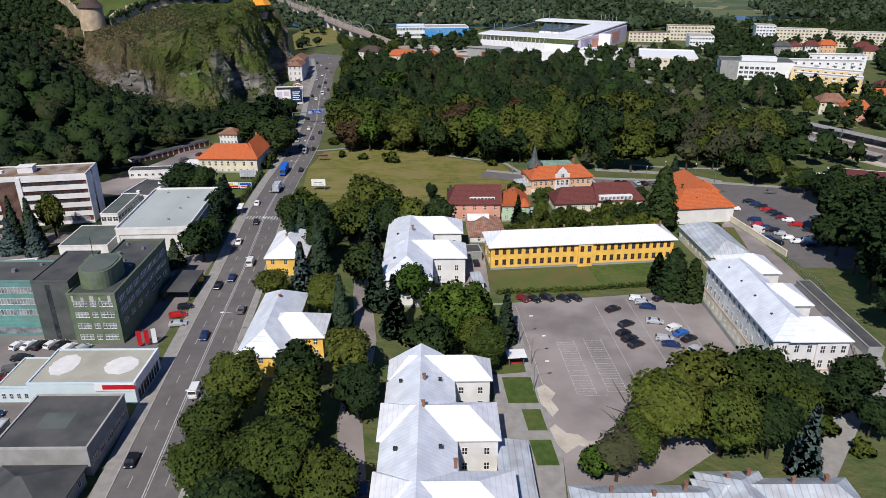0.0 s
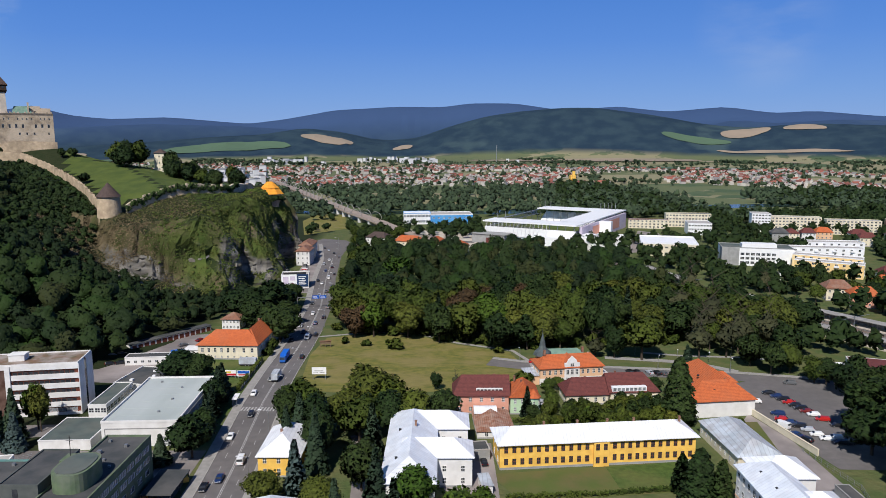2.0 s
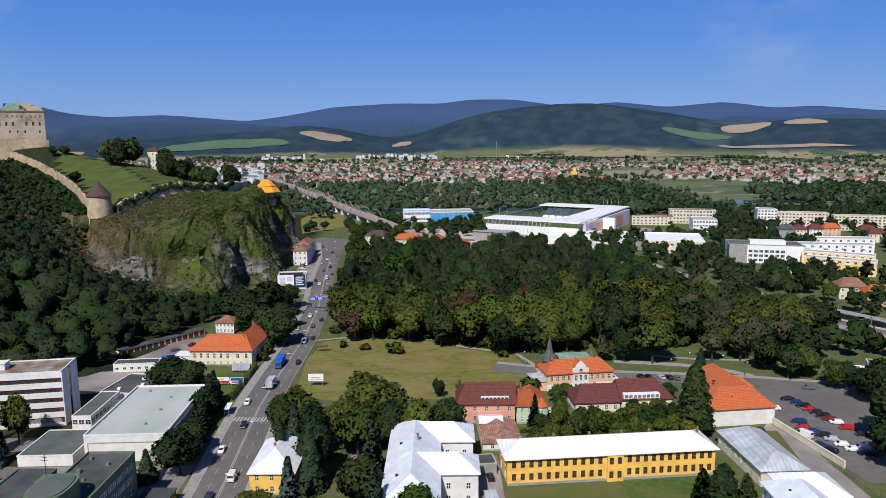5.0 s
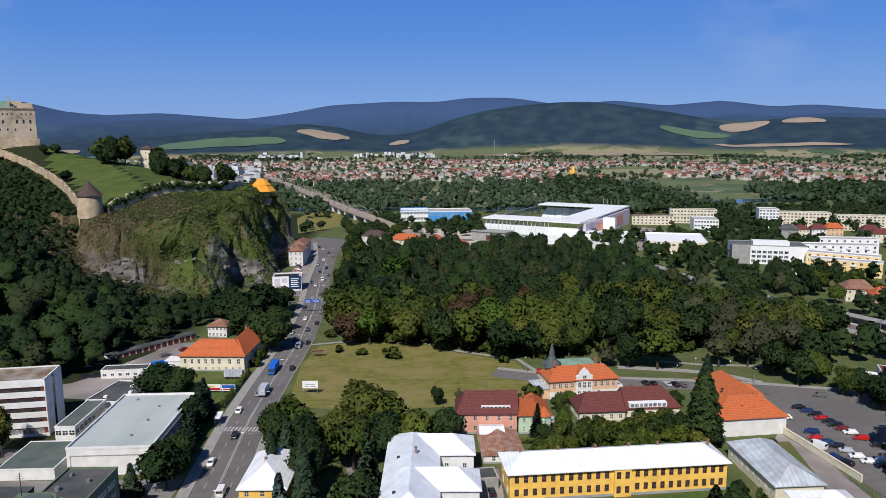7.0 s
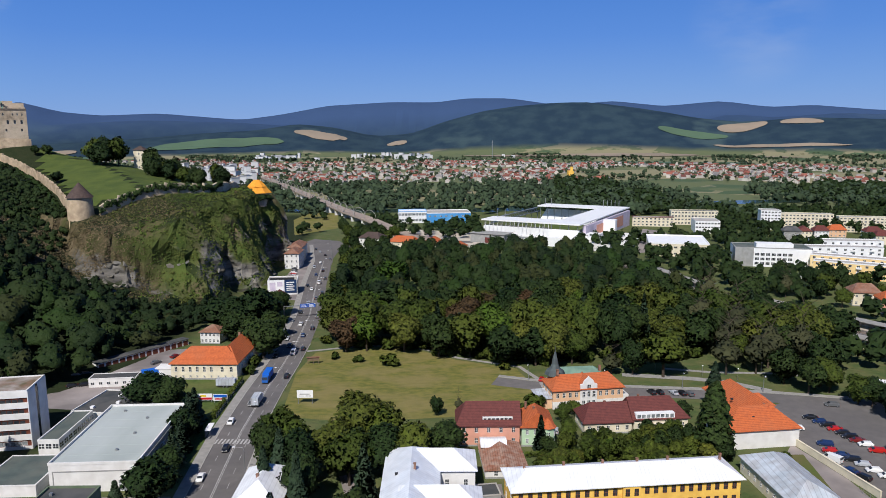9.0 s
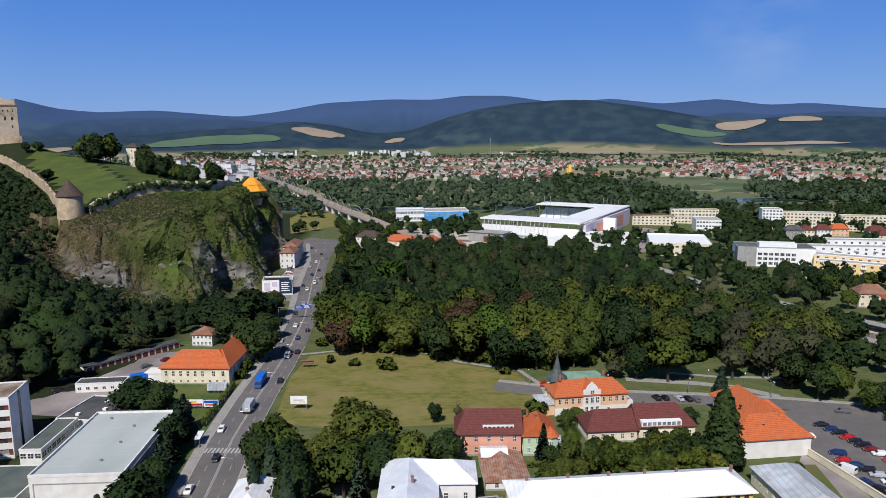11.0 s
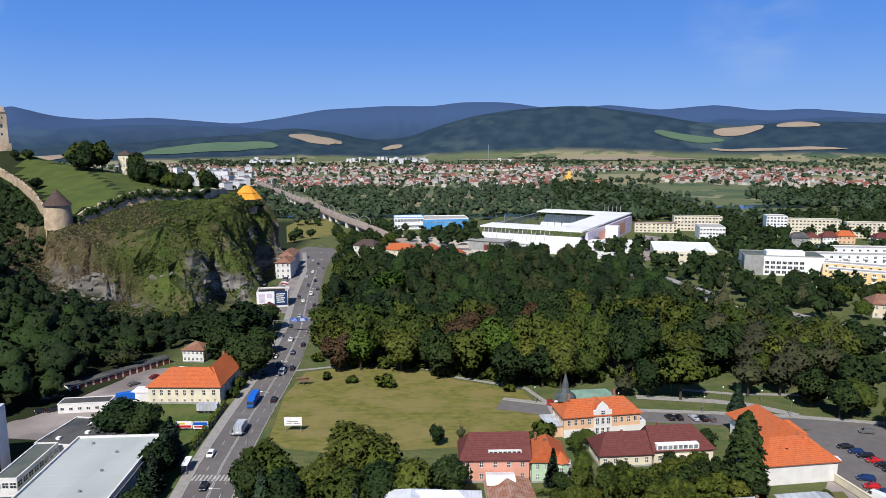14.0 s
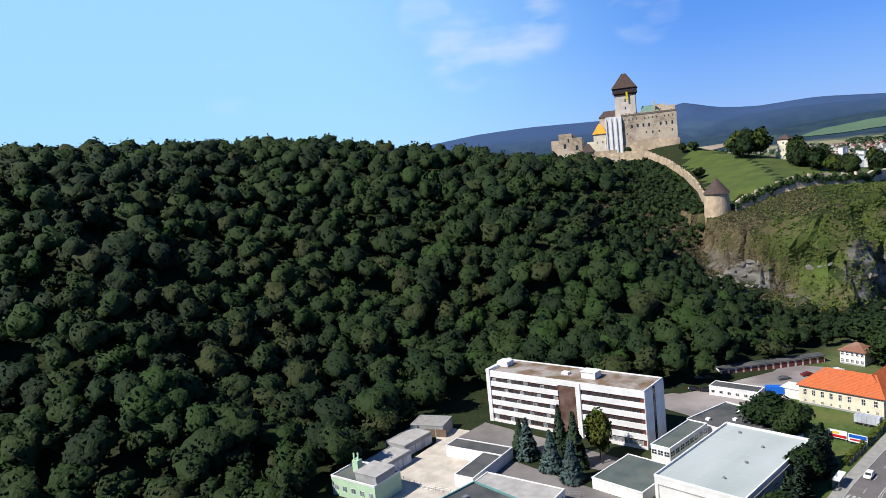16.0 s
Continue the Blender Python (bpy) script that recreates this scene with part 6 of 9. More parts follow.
# west side
for k, x, y, s, sz in (("dark", -73, 200, 1.15, 0.95), ("conifer", -79.5, 246, 1.2, 0.85), ("dark", -99, 262, 1.5, 1.0), ("dark", -92, 262, 1.2, 0.95), ("conifer", -80, 252, 1.2, 0.8), ("dark", -78.5, 238, 0.9, 0.8), ("conifer", -80.5, 196, 1.0, 0.6),
                       ("conifer", -84, 193, 1.0, 0.55), ("dark", -73.5, 212, 0.9, 0.75), ("conifer", -76, 222, 1.0, 0.75), ("conifer", -77, 231, 1.0, 0.75), ("dark", -74.5, 320, 1.7, 1.25), ("dark", -82, 330, 1.3, 1.1), ("dark", -100, 356, 2.0, 1.35),
                       ("dark", -88, 368, 2.1, 1.4), ("dark", -93, 345, 1.5, 1.1), ("dark", -78, 350, 1.2, 0.9), ("dark", -84, 390, 1.4, 1.0), ("bush", -75, 300, 1.6, 1.6), ("bush", -75, 308, 1.8, 2.0)):
    tree(k, x, y, s, sz, where="beside the main road")
for k, x, y, s, sz in (("blue", -148, 209, 1.25, 0.95), ("conifer", -152, 210, 1.0, 0.75), ("blue", -137, 207, 1.2, 0.9), ("light", -130, 221, 0.85, 1.25), ("yellow", -128, 219, 0.7, 1.15), ("conifer", -133, 213, 1.2, 1.1), ("blue", -128, 205, 1.2, 0.9), ("conifer", -140, 215, 1.0, 1.1)):
    tree(k, x, y, s, sz, where="by the office block")

def leafy_stuff(name, pts, material, label, k=150, leaf=1.15, category="woodland", core=4):
    """Many tree crowns as one mesh: rows of x, y, ground z, radius, height."""
    out = []
    for x, y, z, r, h in pts:
        c, rad = blobs(r, h * 0.82, 12, 0.26, 0.5)
        p, d = crown_points(c, rad, k)
        at = np.array([x, y, z + h * 0.58])
        v, nn = leaf_quads(p, outward(p, d), leaf)
        out.append((v + at, nn))
        if core:
            v, nn, quads = lobed(c, rad, core)
            out.append((v + at, nn, quads))
    return tagged(new(name, leafy(name, out, material)), label, category, kind="stuff")

def scatter(x0, x1, y0, y1, step, test):
    out = []
    for x in np.arange(x0, x1, step):
        for y in np.arange(y0, y1, step):
            px, py = x + rng.uniform(-0.42, 0.42) * step, y + rng.uniform(-0.42, 0.42) * step
            if test(px, py):
                out.append((px, py))
    return out

def in_poly(poly, x, y):
    c = False
    for (ax, ay), (bx, by) in zip(poly, poly[1:] + poly[:1]):
        if (ay > y) != (by > y) and x < (bx - ax) * (y - ay) / (by - ay) + ax:
            c = not c
    return c

RING = [(-600, 560), (-440, 520), (-385, 520), (-345, 535), (-318, 548), (-290, 530), (-262, 500), (-235, 466), (-212, 434), (-192, 395), (-180, 370)]
def hill_wood(x, y):
    d = float(inside(FOOT, np.array([x]), np.array([y]))[0])
    k = float(inside(CLIFF, np.array([x]), np.array([y]))[0])
    out = float(inside(RING, np.array([x]), np.array([y]))[0])
    return 3 < d < 275 and (k < (-26 if x > -248 and y > 352 else -4) or (x < -222 and out < -5))
WEST = [(-215, 60), (-199, 112), (-177, 139), (-176, 156), (-189, 178), (-203, 205), (-200, 226), (-215, 230), (-240, 60)]
woods = scatter(-490, -100, 10, 545, 9.0, lambda x, y: hill_wood(x, y) or in_poly(WEST, x, y))
rows = []
for x, y in woods:
    ring = abs(float(inside(RING, np.array([x]), np.array([y]))[0]))
    near = max(0.42, min(1.0, ring / 55)) if y > 360 else 1.0
    r = rng.uniform(5.6, 10.8)
    low = 0.62 if x > -262 and y > 330 else 1.0
    rows.append((x, y, height(x, y) - (2.5 if y > 380 else 0), r * (0.55 + 0.45 * near) * (0.4 + 0.6 * low), rng.uniform(10, 19.5) * near * low))
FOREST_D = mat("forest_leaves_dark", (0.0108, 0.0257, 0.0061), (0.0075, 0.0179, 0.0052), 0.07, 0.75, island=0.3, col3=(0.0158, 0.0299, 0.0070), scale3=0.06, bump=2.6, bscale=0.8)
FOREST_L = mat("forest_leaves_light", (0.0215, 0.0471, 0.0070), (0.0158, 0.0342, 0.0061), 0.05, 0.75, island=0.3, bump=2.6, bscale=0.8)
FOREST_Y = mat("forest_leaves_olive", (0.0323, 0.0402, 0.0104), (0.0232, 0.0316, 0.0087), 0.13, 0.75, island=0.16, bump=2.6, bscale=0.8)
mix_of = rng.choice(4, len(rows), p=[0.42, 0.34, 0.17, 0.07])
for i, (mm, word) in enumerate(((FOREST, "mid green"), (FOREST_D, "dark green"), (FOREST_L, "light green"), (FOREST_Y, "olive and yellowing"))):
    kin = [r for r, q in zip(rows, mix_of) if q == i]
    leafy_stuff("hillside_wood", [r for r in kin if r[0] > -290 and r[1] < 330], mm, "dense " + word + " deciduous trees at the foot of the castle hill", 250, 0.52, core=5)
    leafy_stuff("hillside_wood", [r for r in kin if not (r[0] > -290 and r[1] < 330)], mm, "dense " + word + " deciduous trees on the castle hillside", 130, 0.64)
def cliff_k(x, y):
    return float(inside(CLIFF, np.array([x]), np.array([y]))[0])
# bushes up to the castle walls
edge = scatter(-470, -196, 350, 560, 3.8, lambda x, y: hill_wood(x, y) and abs(float(inside(RING, np.array([x]), np.array([y]))[0])) < 48)
leafy_stuff("hillside_bushes", [(x, y, height(x, y) - 0.6, rng.uniform(1.8, 3.4), rng.uniform(2.5, 6.0)) for x, y in edge], FOREST, "dense green bushes below the castle walls", 30, 0.5, "bushes", 3)
foot = scatter(-262, -98, 340, 560, 6.5, lambda x, y: -40 < cliff_k(x, y) < 2 and height(x, y) < 40 and not (x > -118 and y > 392) and not (x > -112 and y < 356) and inside(FOOT, np.array([x]), np.array([y]))[0] > -8)
leafy_stuff("cliff_foot_trees", [(x, y, height(x, y) - 0.5, rng.uniform(2.6, 4.2), rng.uniform(5, 8.5) if cliff_k(x, y) > -12 else rng.uniform(7.5, 11)) for x, y in foot], FOREST_D, "dark green trees along the foot of the cliff", 110, 0.5)
# scrub on the cliff and its foot
SCRUB_G = mat("green_scrub", (0.105, 0.15, 0.027), (0.062, 0.095, 0.02), 0.1, 0.8, island=0.45, col3=(0.115, 0.115, 0.03), scale3=0.06, amount3=0.7)
SCRUB = mat("dry_cliff_growth", (0.135, 0.108, 0.053), (0.078, 0.076, 0.029), 0.09, 0.85, island=0.5, col3=(0.20, 0.145, 0.09), scale3=0.045, amount3=0.8)
lush, dry, grass, crags = [], [], [], []
BELOW = [(-262, 405), (-236, 418), (-212, 428), (-204, 418), (-193, 418), (-188, 433), (-178, 446), (-168, 456), (-157, 469), (-147.5, 479), (-143.5, 500), (-144.5, 530), (-142, 553), (-128, 566), (-125, 600), (-105, 615), (-92, 540), (-92, 440), (-130, 372), (-200, 366), (-262, 390)]
for f in gq:
    c = gv[f]
    if not (-262 < c[0, 0] < -92 and 366 < c[0, 1] < 615) or c[:, 2].max() < 4 or not in_poly(BELOW, c[0, 0] + 2, c[0, 1] + 2):
        continue
    face = np.cross(c[1] - c[0], c[3] - c[0])
    area = float(np.linalg.norm(face))
    face = face / area * 0.75 + np.array([0, 0, 0.45])
    for _ in range(int(area * 2.6 + rng.uniform())):
        u, w = rng.uniform(size=2)
        x, y, z = (1 - u) * (1 - w) * c[0] + u * (1 - w) * c[1] + u * w * c[2] + (1 - u) * w * c[3]
        green = noise.noise(Vector((x * 0.03, y * 0.03, z * 0.03))) * 0.7 + (x + 157) * 0.018 + (z - 36) * 0.005
        bare = noise.noise(Vector((x * 0.05, y * 0.05, z * 0.08))) + (22 - z) * 0.02
        if bare > 0.12 + 0.2 * rng.uniform() and z < 36:
            if rng.uniform() < 0.15:
                crags.append((x, y, z))
        elif green > 0.05 + 0.3 * rng.uniform(-1, 1):
            if rng.uniform() < 0.05:
                lush.append((x, y, z))
            elif rng.uniform() < 0.5:
                grass.append((x, y, z, *face))
        else:
            dry.append((x, y, z, *face))
leafy_stuff("cliff_scrub", [(x, y, z - 0.5, rng.uniform(0.6, 1.8), rng.uniform(0.7, 2.1)) for x, y, z in lush], SCRUB_G, "lush green scrub on the upper cliff", 16, 0.3, "scrub", 2)
for tufts, m_, words in ((grass, SCRUB_G, "lush green grass and weeds on the upper cliff"), (dry, SCRUB, "dry brownish grass and weeds on the limestone cliff")):
    tufts = np.array(tufts)
    tagged(new("cliff_grass", leafy("cliff_grass", [leaf_quads(tufts[:, :3] + 0.18 * tufts[:, 3:] * rng.uniform(0, 2.2, (len(tufts), 1)), tufts[:, 3:], 0.34, 0.7, 0.6)], m_)), words, "grass", kind="stuff")
# broken crags in the bare parts of the cliff
crag_bm = bmesh.new()
for x, y, z in crags[::9]:
    sx_, sy_, sz_ = rng.uniform(1.5, 5.0), rng.uniform(1.0, 2.2), rng.uniform(0.8, 2.6)
    m_ = Matrix.Translation((x, y, z - 0.3)) @ Matrix.Rotation(rng.uniform(-0.5, 0.9), 4, "Z") @ Matrix.Rotation(rng.uniform(-0.5, 0.1), 4, "Y") @ Matrix.Diagonal((sx_, sy_, sz_, 1))
    out_ = bmesh.ops.create_icosphere(crag_bm, subdivisions=1, radius=0.6, matrix=m_)
    for v_ in out_["verts"]:
        v_.co += noise.noise_vector(v_.co * 0.35) * 1.4 + noise.noise_vector(v_.co * 1.1) * 0.6
CRAG = mat("grey_limestone", (0.22, 0.21, 0.19), (0.075, 0.072, 0.06), 0.22, 0.95, bump=1.0, bscale=0.8, col3=(0.16, 0.14, 0.1), scale3=0.08, stretch=(1, 1, 0.45))
tagged(part("crags", crag_bm, CRAG), "broken grey limestone crags along the cliff", "rock", kind="stuff")

# park wood
PARK = [(-52, 330), (-30, 326), (-10, 322), (6, 311), (28, 302), (60, 303), (90, 308), (120, 312), (150, 300), (176, 320), (150, 370), (150, 420), (135, 480), (120, 540), (60, 560), (0, 560), (-40, 545), (-62, 470), (-56, 390)]
# the broad crowns along the meadow and the path: kind, x, y, radius, height
EDGE = (("yellow", -47, 345, 9, 17), ("broad", -38, 356, 9, 20), ("yellow", -15.8, 327, 9.2, 18), ("dark", -3.5, 328, 7.6, 17), ("broad", 12, 320, 10.5, 19), ("dark", 25, 307, 8.3, 17), ("broad", 42.8, 321, 10.5, 20), ("broad", 53, 309, 7.6, 16),
        ("brown", 11, 350, 10, 21), ("light", -26, 440, 12, 22), ("dark", -50, 470, 12, 22), ("dark", -15, 505, 11, 21), ("dark", 75, 318, 7, 20), ("broad", 85, 293, 10.5, 18), ("dark", 110, 322, 9.5, 18), ("thin", 127, 328, 8, 20), ("dark", 152, 372, 10, 26))
EAST_EDGE = (("thin", 130, 303, 7.5, 18), ("thin", 141, 300, 6, 20), ("dark", 143, 288, 7, 17), ("broad", 143, 264, 6, 11), ("dark", 113, 400, 8.5, 19), ("light", -34, 372, 8, 18), ("yellow", -8, 352, 8, 19), ("dark", 70, 323, 7, 19), ("dark", 82, 332, 8, 20), ("yellow", 96, 322, 7.5, 18), ("dark", 103, 334, 8, 19), ("thin", 119, 316, 7, 16), ("broad", 60, 320, 7, 17), ("broad", 64, 334, 8, 20), ("dark", 120, 332, 7, 18), ("conifer", 90, 338, 5, 20), ("thin", 66, 297, 5, 8), ("thin", 118, 345, 8, 19), ("yellow", 99, 345, 8, 17), ("thin", 110, 295, 6.5, 15), ("dark", 127, 284, 6.5, 14), ("dark", 131, 274, 6, 13), ("broad", 139, 275, 6.5, 13), ("conifer", 100, 281, 4.0, 9), ("broad", 119, 307, 6, 12), ("thin", 122, 296, 6, 15), ("dark", 74, 296, 6, 14))
for kind, x, y, r, h in EDGE + EAST_EDGE:
    base = {"broad": 6.0, "dark": 6.0, "thin": 4.2, "conifer": 4.0}.get(kind, 5.5)
    tree(kind, x, y, r / base, h / 13.6, where="at the edge of the park", group="park trees")
spots = scatter(-64, 182, 304, 565, 11.0, lambda x, y: in_poly(PARK, x, y) and all(math.hypot(x - e[1], y - e[2]) > 0.5 * e[3] + 4.5 for e in EDGE + EAST_EDGE) and not (y < 318 and 58 < x < 130) and not (x > 136 - max(0, y - 410) * 0.1 and y > 385))
spots.sort(key=lambda p: p[1])
for x, y in spots[:95]:
    kind = rng.choice(["broad", "dark", "light", "yellow", "brown", "conifer", "thin" if x > 95 else "dark"], p=[0.34, 0.24, 0.1, 0.16, 0.04, 0.05, 0.07])
    s = rng.uniform(1.05, 1.7)
    tree(str(kind), x, y, s, min(1.6, (0.5 + 0.55 * s) * rng.uniform(0.9, 1.25)), where="in the park wood", group="park trees")
for x, y, a in along([(-50, 338), (-30, 331), (-10, 327), (6, 316), (28, 307), (60, 308), (92, 312), (122, 316), (146, 306)], 4.4):
    tree("bush", x + rng.uniform(-2, 2), y + rng.uniform(1, 9), rng.uniform(1.5, 2.6), rng.uniform(1.3, 2.4), where="at the edge of the park", group="park shrubs")
back = spots[95:]
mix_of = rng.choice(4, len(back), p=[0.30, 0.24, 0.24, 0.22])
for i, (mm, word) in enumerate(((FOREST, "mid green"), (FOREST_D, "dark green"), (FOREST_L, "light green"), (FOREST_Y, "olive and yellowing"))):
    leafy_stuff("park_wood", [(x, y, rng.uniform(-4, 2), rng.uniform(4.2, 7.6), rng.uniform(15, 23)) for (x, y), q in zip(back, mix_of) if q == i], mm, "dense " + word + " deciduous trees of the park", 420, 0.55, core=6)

for x, y, sz_ in ((-60, 484, 1.0), (-63, 506, 1.1), (-67, 530, 1.0), (-70, 552, 0.9), (-57, 515, 1.15), (-60, 545, 1.05), (-64, 574, 0.9), (-52, 566, 1.1), (-44, 582, 1.0), (-58, 462, 1.0), (-60, 440, 0.95), (-56, 418, 1.0)):
    tree("dark" if int(x) % 3 else "broad", x, y, sz_, sz_ * 1.05, where="beside the main road", group="park trees")

# ---- castle ----
CA = 31.0
cs0 = Vector((-314.0, 584.6, 87.0))
def stone_wall(name, label, pts, h, t=1.6, material=None, merlons=False, category="wall", sink=6):
    """A ruined wall along (x, y, top z) points with an uneven top."""
    ob = thing(name, label, category, (pts[0][0], pts[0][1], pts[0][2] - h))
    for i, (a, b) in enumerate(zip(pts, pts[1:])):
        a, b = Vector(a), Vector(b)
        n = max(1, int((b - a).length / 5))
        for k in range(n):
            p, q = a.lerp(b, k / n), a.lerp(b, (k + 1) / n)
            d = (q - p).to_2d().normalized()
            s = Vector((-d.y, d.x, 0)) * t / 2
            j0, j1 = 0.9 * math.sin(7.3 * (i + k) + p.x), 0.9 * math.sin(7.3 * (i + k) + 2.2 + p.x)
            bm = bmesh.new()
            v = [bm.verts.new(c - Vector(ob.location)) for c in (p - s - Vector((0, 0, h + sink)), q - s - Vector((0, 0, h + sink)), q + s - Vector((0, 0, h + sink)), p + s - Vector((0, 0, h + sink)), p - s + Vector((0, 0, j0)), q - s + Vector((0, 0, j1)), q + s + Vector((0, 0, j1)), p + s + Vector((0, 0, j0)))]
            for f in ((0, 3, 2, 1), (4, 5, 6, 7), (0, 1, 5, 4), (1, 2, 6, 5), (2, 3, 7, 6), (3, 0, 4, 7)):
                bm.faces.new([v[m] for m in f])
            part("wall_section", bm, material or STONE, ob)
    return ob

BROWN_SHINGLE = mat("brown_shingles", (0.085, 0.055, 0.045), (0.06, 0.04, 0.035), 0.6, 0.85, bump=0.3)
DARK_TIMBER = mat("dark_timber", (0.06, 0.04, 0.03), None, 0.8, 0.9)
castle = thing("castle", "ruined stone castle palace with a square keep on the hill", "castle", cs0, CA)
castle.scale = (0.92, 0.92, 0.98)
def cpart(name, rows, material, label=""):
    return part(name, boxes(*rows), material, castle, label)
cpart("palace", [(-47, 0, 0, 22, -12, 25.6)], STONE, "bare stone palace wall with rows of windows")
cpart("parapet", [(-47.2, 0.2, -0.2, 0.9, 25.6, 27.0), (-0.7, 0.2, 0.9, 22, 25.6, 27.0)], DARK_STONE, "weathered dark parapet")
merlon = as_mesh("merlon", boxes((-0.8, 0.8, -0.2, 0.7, 0, 1.1)), STONE)
for k in range(17):
    if k % 5 != 3:
        part("merlon", merlon, None, castle, m=pose(-45.6 + 2.75 * k, 0, 27.0))
bm = bmesh.new()
prism(bm, [(-47.5, -1.6), (-30, -3.0), (-12, -4.2), (1.6, -1.5), (1.2, 6), (-47, 4)], -14, 3.0)
for v_ in bm.verts:
    if v_.co.z > 0:
        v_.co.y = v_.co.y * 0.3 + (0.2 if v_.co.y < 0 else 2)
        v_.co.z += 2.2 * math.sin(v_.co.x * 0.17)
part("wall_foot", bm, PALE_STONE, castle, "pale battered stone foot of the palace")
part("gable_ruin", boxes((-17, -9, 15, 17, 25.6, 33.2), (-9, -1, 15, 17, 25.6, 31.6), (-17, -15.4, 17, 22, 25.6, 32)), STONE, castle)
part("copper_roof", hip_roof(-31, -16, 8, 19, 26.4, 6.6, 0.3, (0.4, 0.2)), COPPER, castle, "green copper roof behind the parapet")
part("chimney_tower", boxes((-19, -17.6, 9, 10.6, 26, 36.0)), STONE, castle)
part("copper_roof_wall", boxes((-31, -16, 8, 19, 20, 26.5)), STONE, castle)
for z, n_, w_, h_, skip in ((21.6, 13, 1.0, 1.7, (4, 9)), (15.2, 9, 1.7, 3.0, (0, 5)), (9.6, 8, 1.3, 2.0, (1, 2, 6))):
    windows_on(castle, (-45.5, 0, 0), (-1.5, 0, 0), (z,), n_, w_, h_, "dark", (0, 0), skip)
windows_on(castle, (0, 1, 0), (0, 21, 0), (15.2, 21.6), 4, 1.2, 2.2, "dark", (0, 0))
cpart("white_front", [(-61, -47, -1.2, 13, -14, 26.4)], WHITE, "white plastered front with tall buttresses")
for x in (-61, -56.6, -52.2, -48):
    part("buttress", boxes((x, x + 1.1, -2.3, -1.2, -10, 23.5), (x, x + 1.1, -1.8, -1.2, 23.5, 25)), WHITE, castle)
kp = (-52, -34.5, 7, 22)
bm = bmesh.new()
prism(bm, [(kp[0], kp[2]), (kp[1], kp[2]), (kp[1], kp[3]), (kp[0], kp[3])], 0, 47)
for v_ in bm.verts:
    if v_.co.z < 1:
        v_.co.x += -0.9 if v_.co.x < -43 else 0.9
part("keep", bm, KEEP_WALL, castle, "square keep of pale plastered stone")
cpart("gallery", [(kp[0] - 0.7, kp[1] + 0.7, kp[2] - 0.7, kp[3] + 0.7, 43.6, 45.0), (kp[0] - 1.5, kp[1] + 1.5, kp[2] - 1.5, kp[3] + 1.5, 45.0, 49.6)], DARK_TIMBER, "dark timber gallery under the roof")
slit = as_mesh("gallery_opening", boxes((-0.8, 0.8, -0.1, 0.05, 0, 1.6)), GLASS)
for k in range(5):
    part("gallery_opening", slit, None, castle, m=pose(kp[0] + 1.5 + 3.7 * k, kp[2] - 1.5, 46.6))
bm = hip_roof(kp[0] - 1.6, kp[1] + 1.6, kp[2] - 1.6, kp[3] + 1.6, 49.6, 12.4, 0.7, (0.93, 0.93))
part("keep_roof", bm, BROWN_SHINGLE, castle)
windows_on(castle, (kp[0] + 6, kp[2], 0), (kp[0] + 12, kp[2], 0), (31.5, 38), 1, 1.3, 2.4, "dark", (0, 0))
windows_on(castle, (kp[1], kp[2] + 3, 0), (kp[1], kp[3] - 3, 0), (36,), 1, 1.3, 2.4, "dark", (0, 0))
part("banner", boxes((-42.0, -40.4, 5.2, 5.35, 38.5, 46)), mat("yellow_banner", (0.75, 0.6, 0.03), None, 1, 0.8), castle, "hanging yellow banner")
cpart("side_house", [(-67, -50, 8, 20, -8, 27)], STONE)
part("side_roof", hip_roof(-67, -50, 8, 20, 27, 5.2, 0.6, (0.7, 0)), SLATE, castle, "dark shingle roof beside the keep")
cpart("gate_tower", [(-72.5, -61.5, -1, 9, -8, 13.5)], CREAM)
part("gate_roof", hip_roof(-72.5, -61.5, -1, 9, 13.5, 8.6, 0.8, (0.95, 0.95)), SAFFRON, castle, "orange pyramid roof")
windows_on(castle, (-72, -1, 0), (-62, -1, 0), (5.5,), 2, 1.0, 1.6, "dark", (0, 0))
cpart("gate_annexe", [(-79, -72.5, 2, 10, -8, 7.5)], CREAM)
cpart("west_tower", [(-82.5, -73, -8, 0, -14, -1)], STONE)
part("west_tower_roof", hip_roof(-82.5, -73, -8, 0, -1, 7, 0.9, (0.9, 0.9)), SLATE, castle, "dark shingle roof of the low tower")
for row in [(-92, -83, -2, 0, -12, 12.5), (-84.6, -83, 0, 12, -12, 10), (-104, -92, -1, 1.2, -12, 16.5), (-104, -102.4, 1, 16, -12, 16), (-92.8, -91, 1, 14, -12, 15), (-104, -91, 14, 16, -12, 14)]:
    cpart("ruin_wall", [row], STONE, "roofless stone ruin")
part("ruin_opening", boxes((-100, -97.6, -1.1, -0.9, 4, 8), (-96, -94.4, -1.1, -0.9, 9, 12), (-89, -86.6, -2.1, -1.9, 2, 6)), GLASS, castle)
cpart("ruin_tower", [(-112, -104, 4, 12, -12, 11.5)], STONE)
cpart("gate_ramp_wall", [(-72, -52, -9, -7.4, -16, -1), (-52, -34, -11, -9.4, -18, -4.5)], PALE_STONE, "pale stone wall along the castle approach")
def on_land(x, y, h):
    return (x, y, height(x, y) + h)
stone_wall("curtain_wall", "old stone curtain wall west of the castle", [on_land(-442, 524, 8), on_land(-420, 524, 10), on_land(-400, 526, 12), on_land(-384, 524, 9), on_land(-360, 534, 7), on_land(-340, 540, 6)], 9)
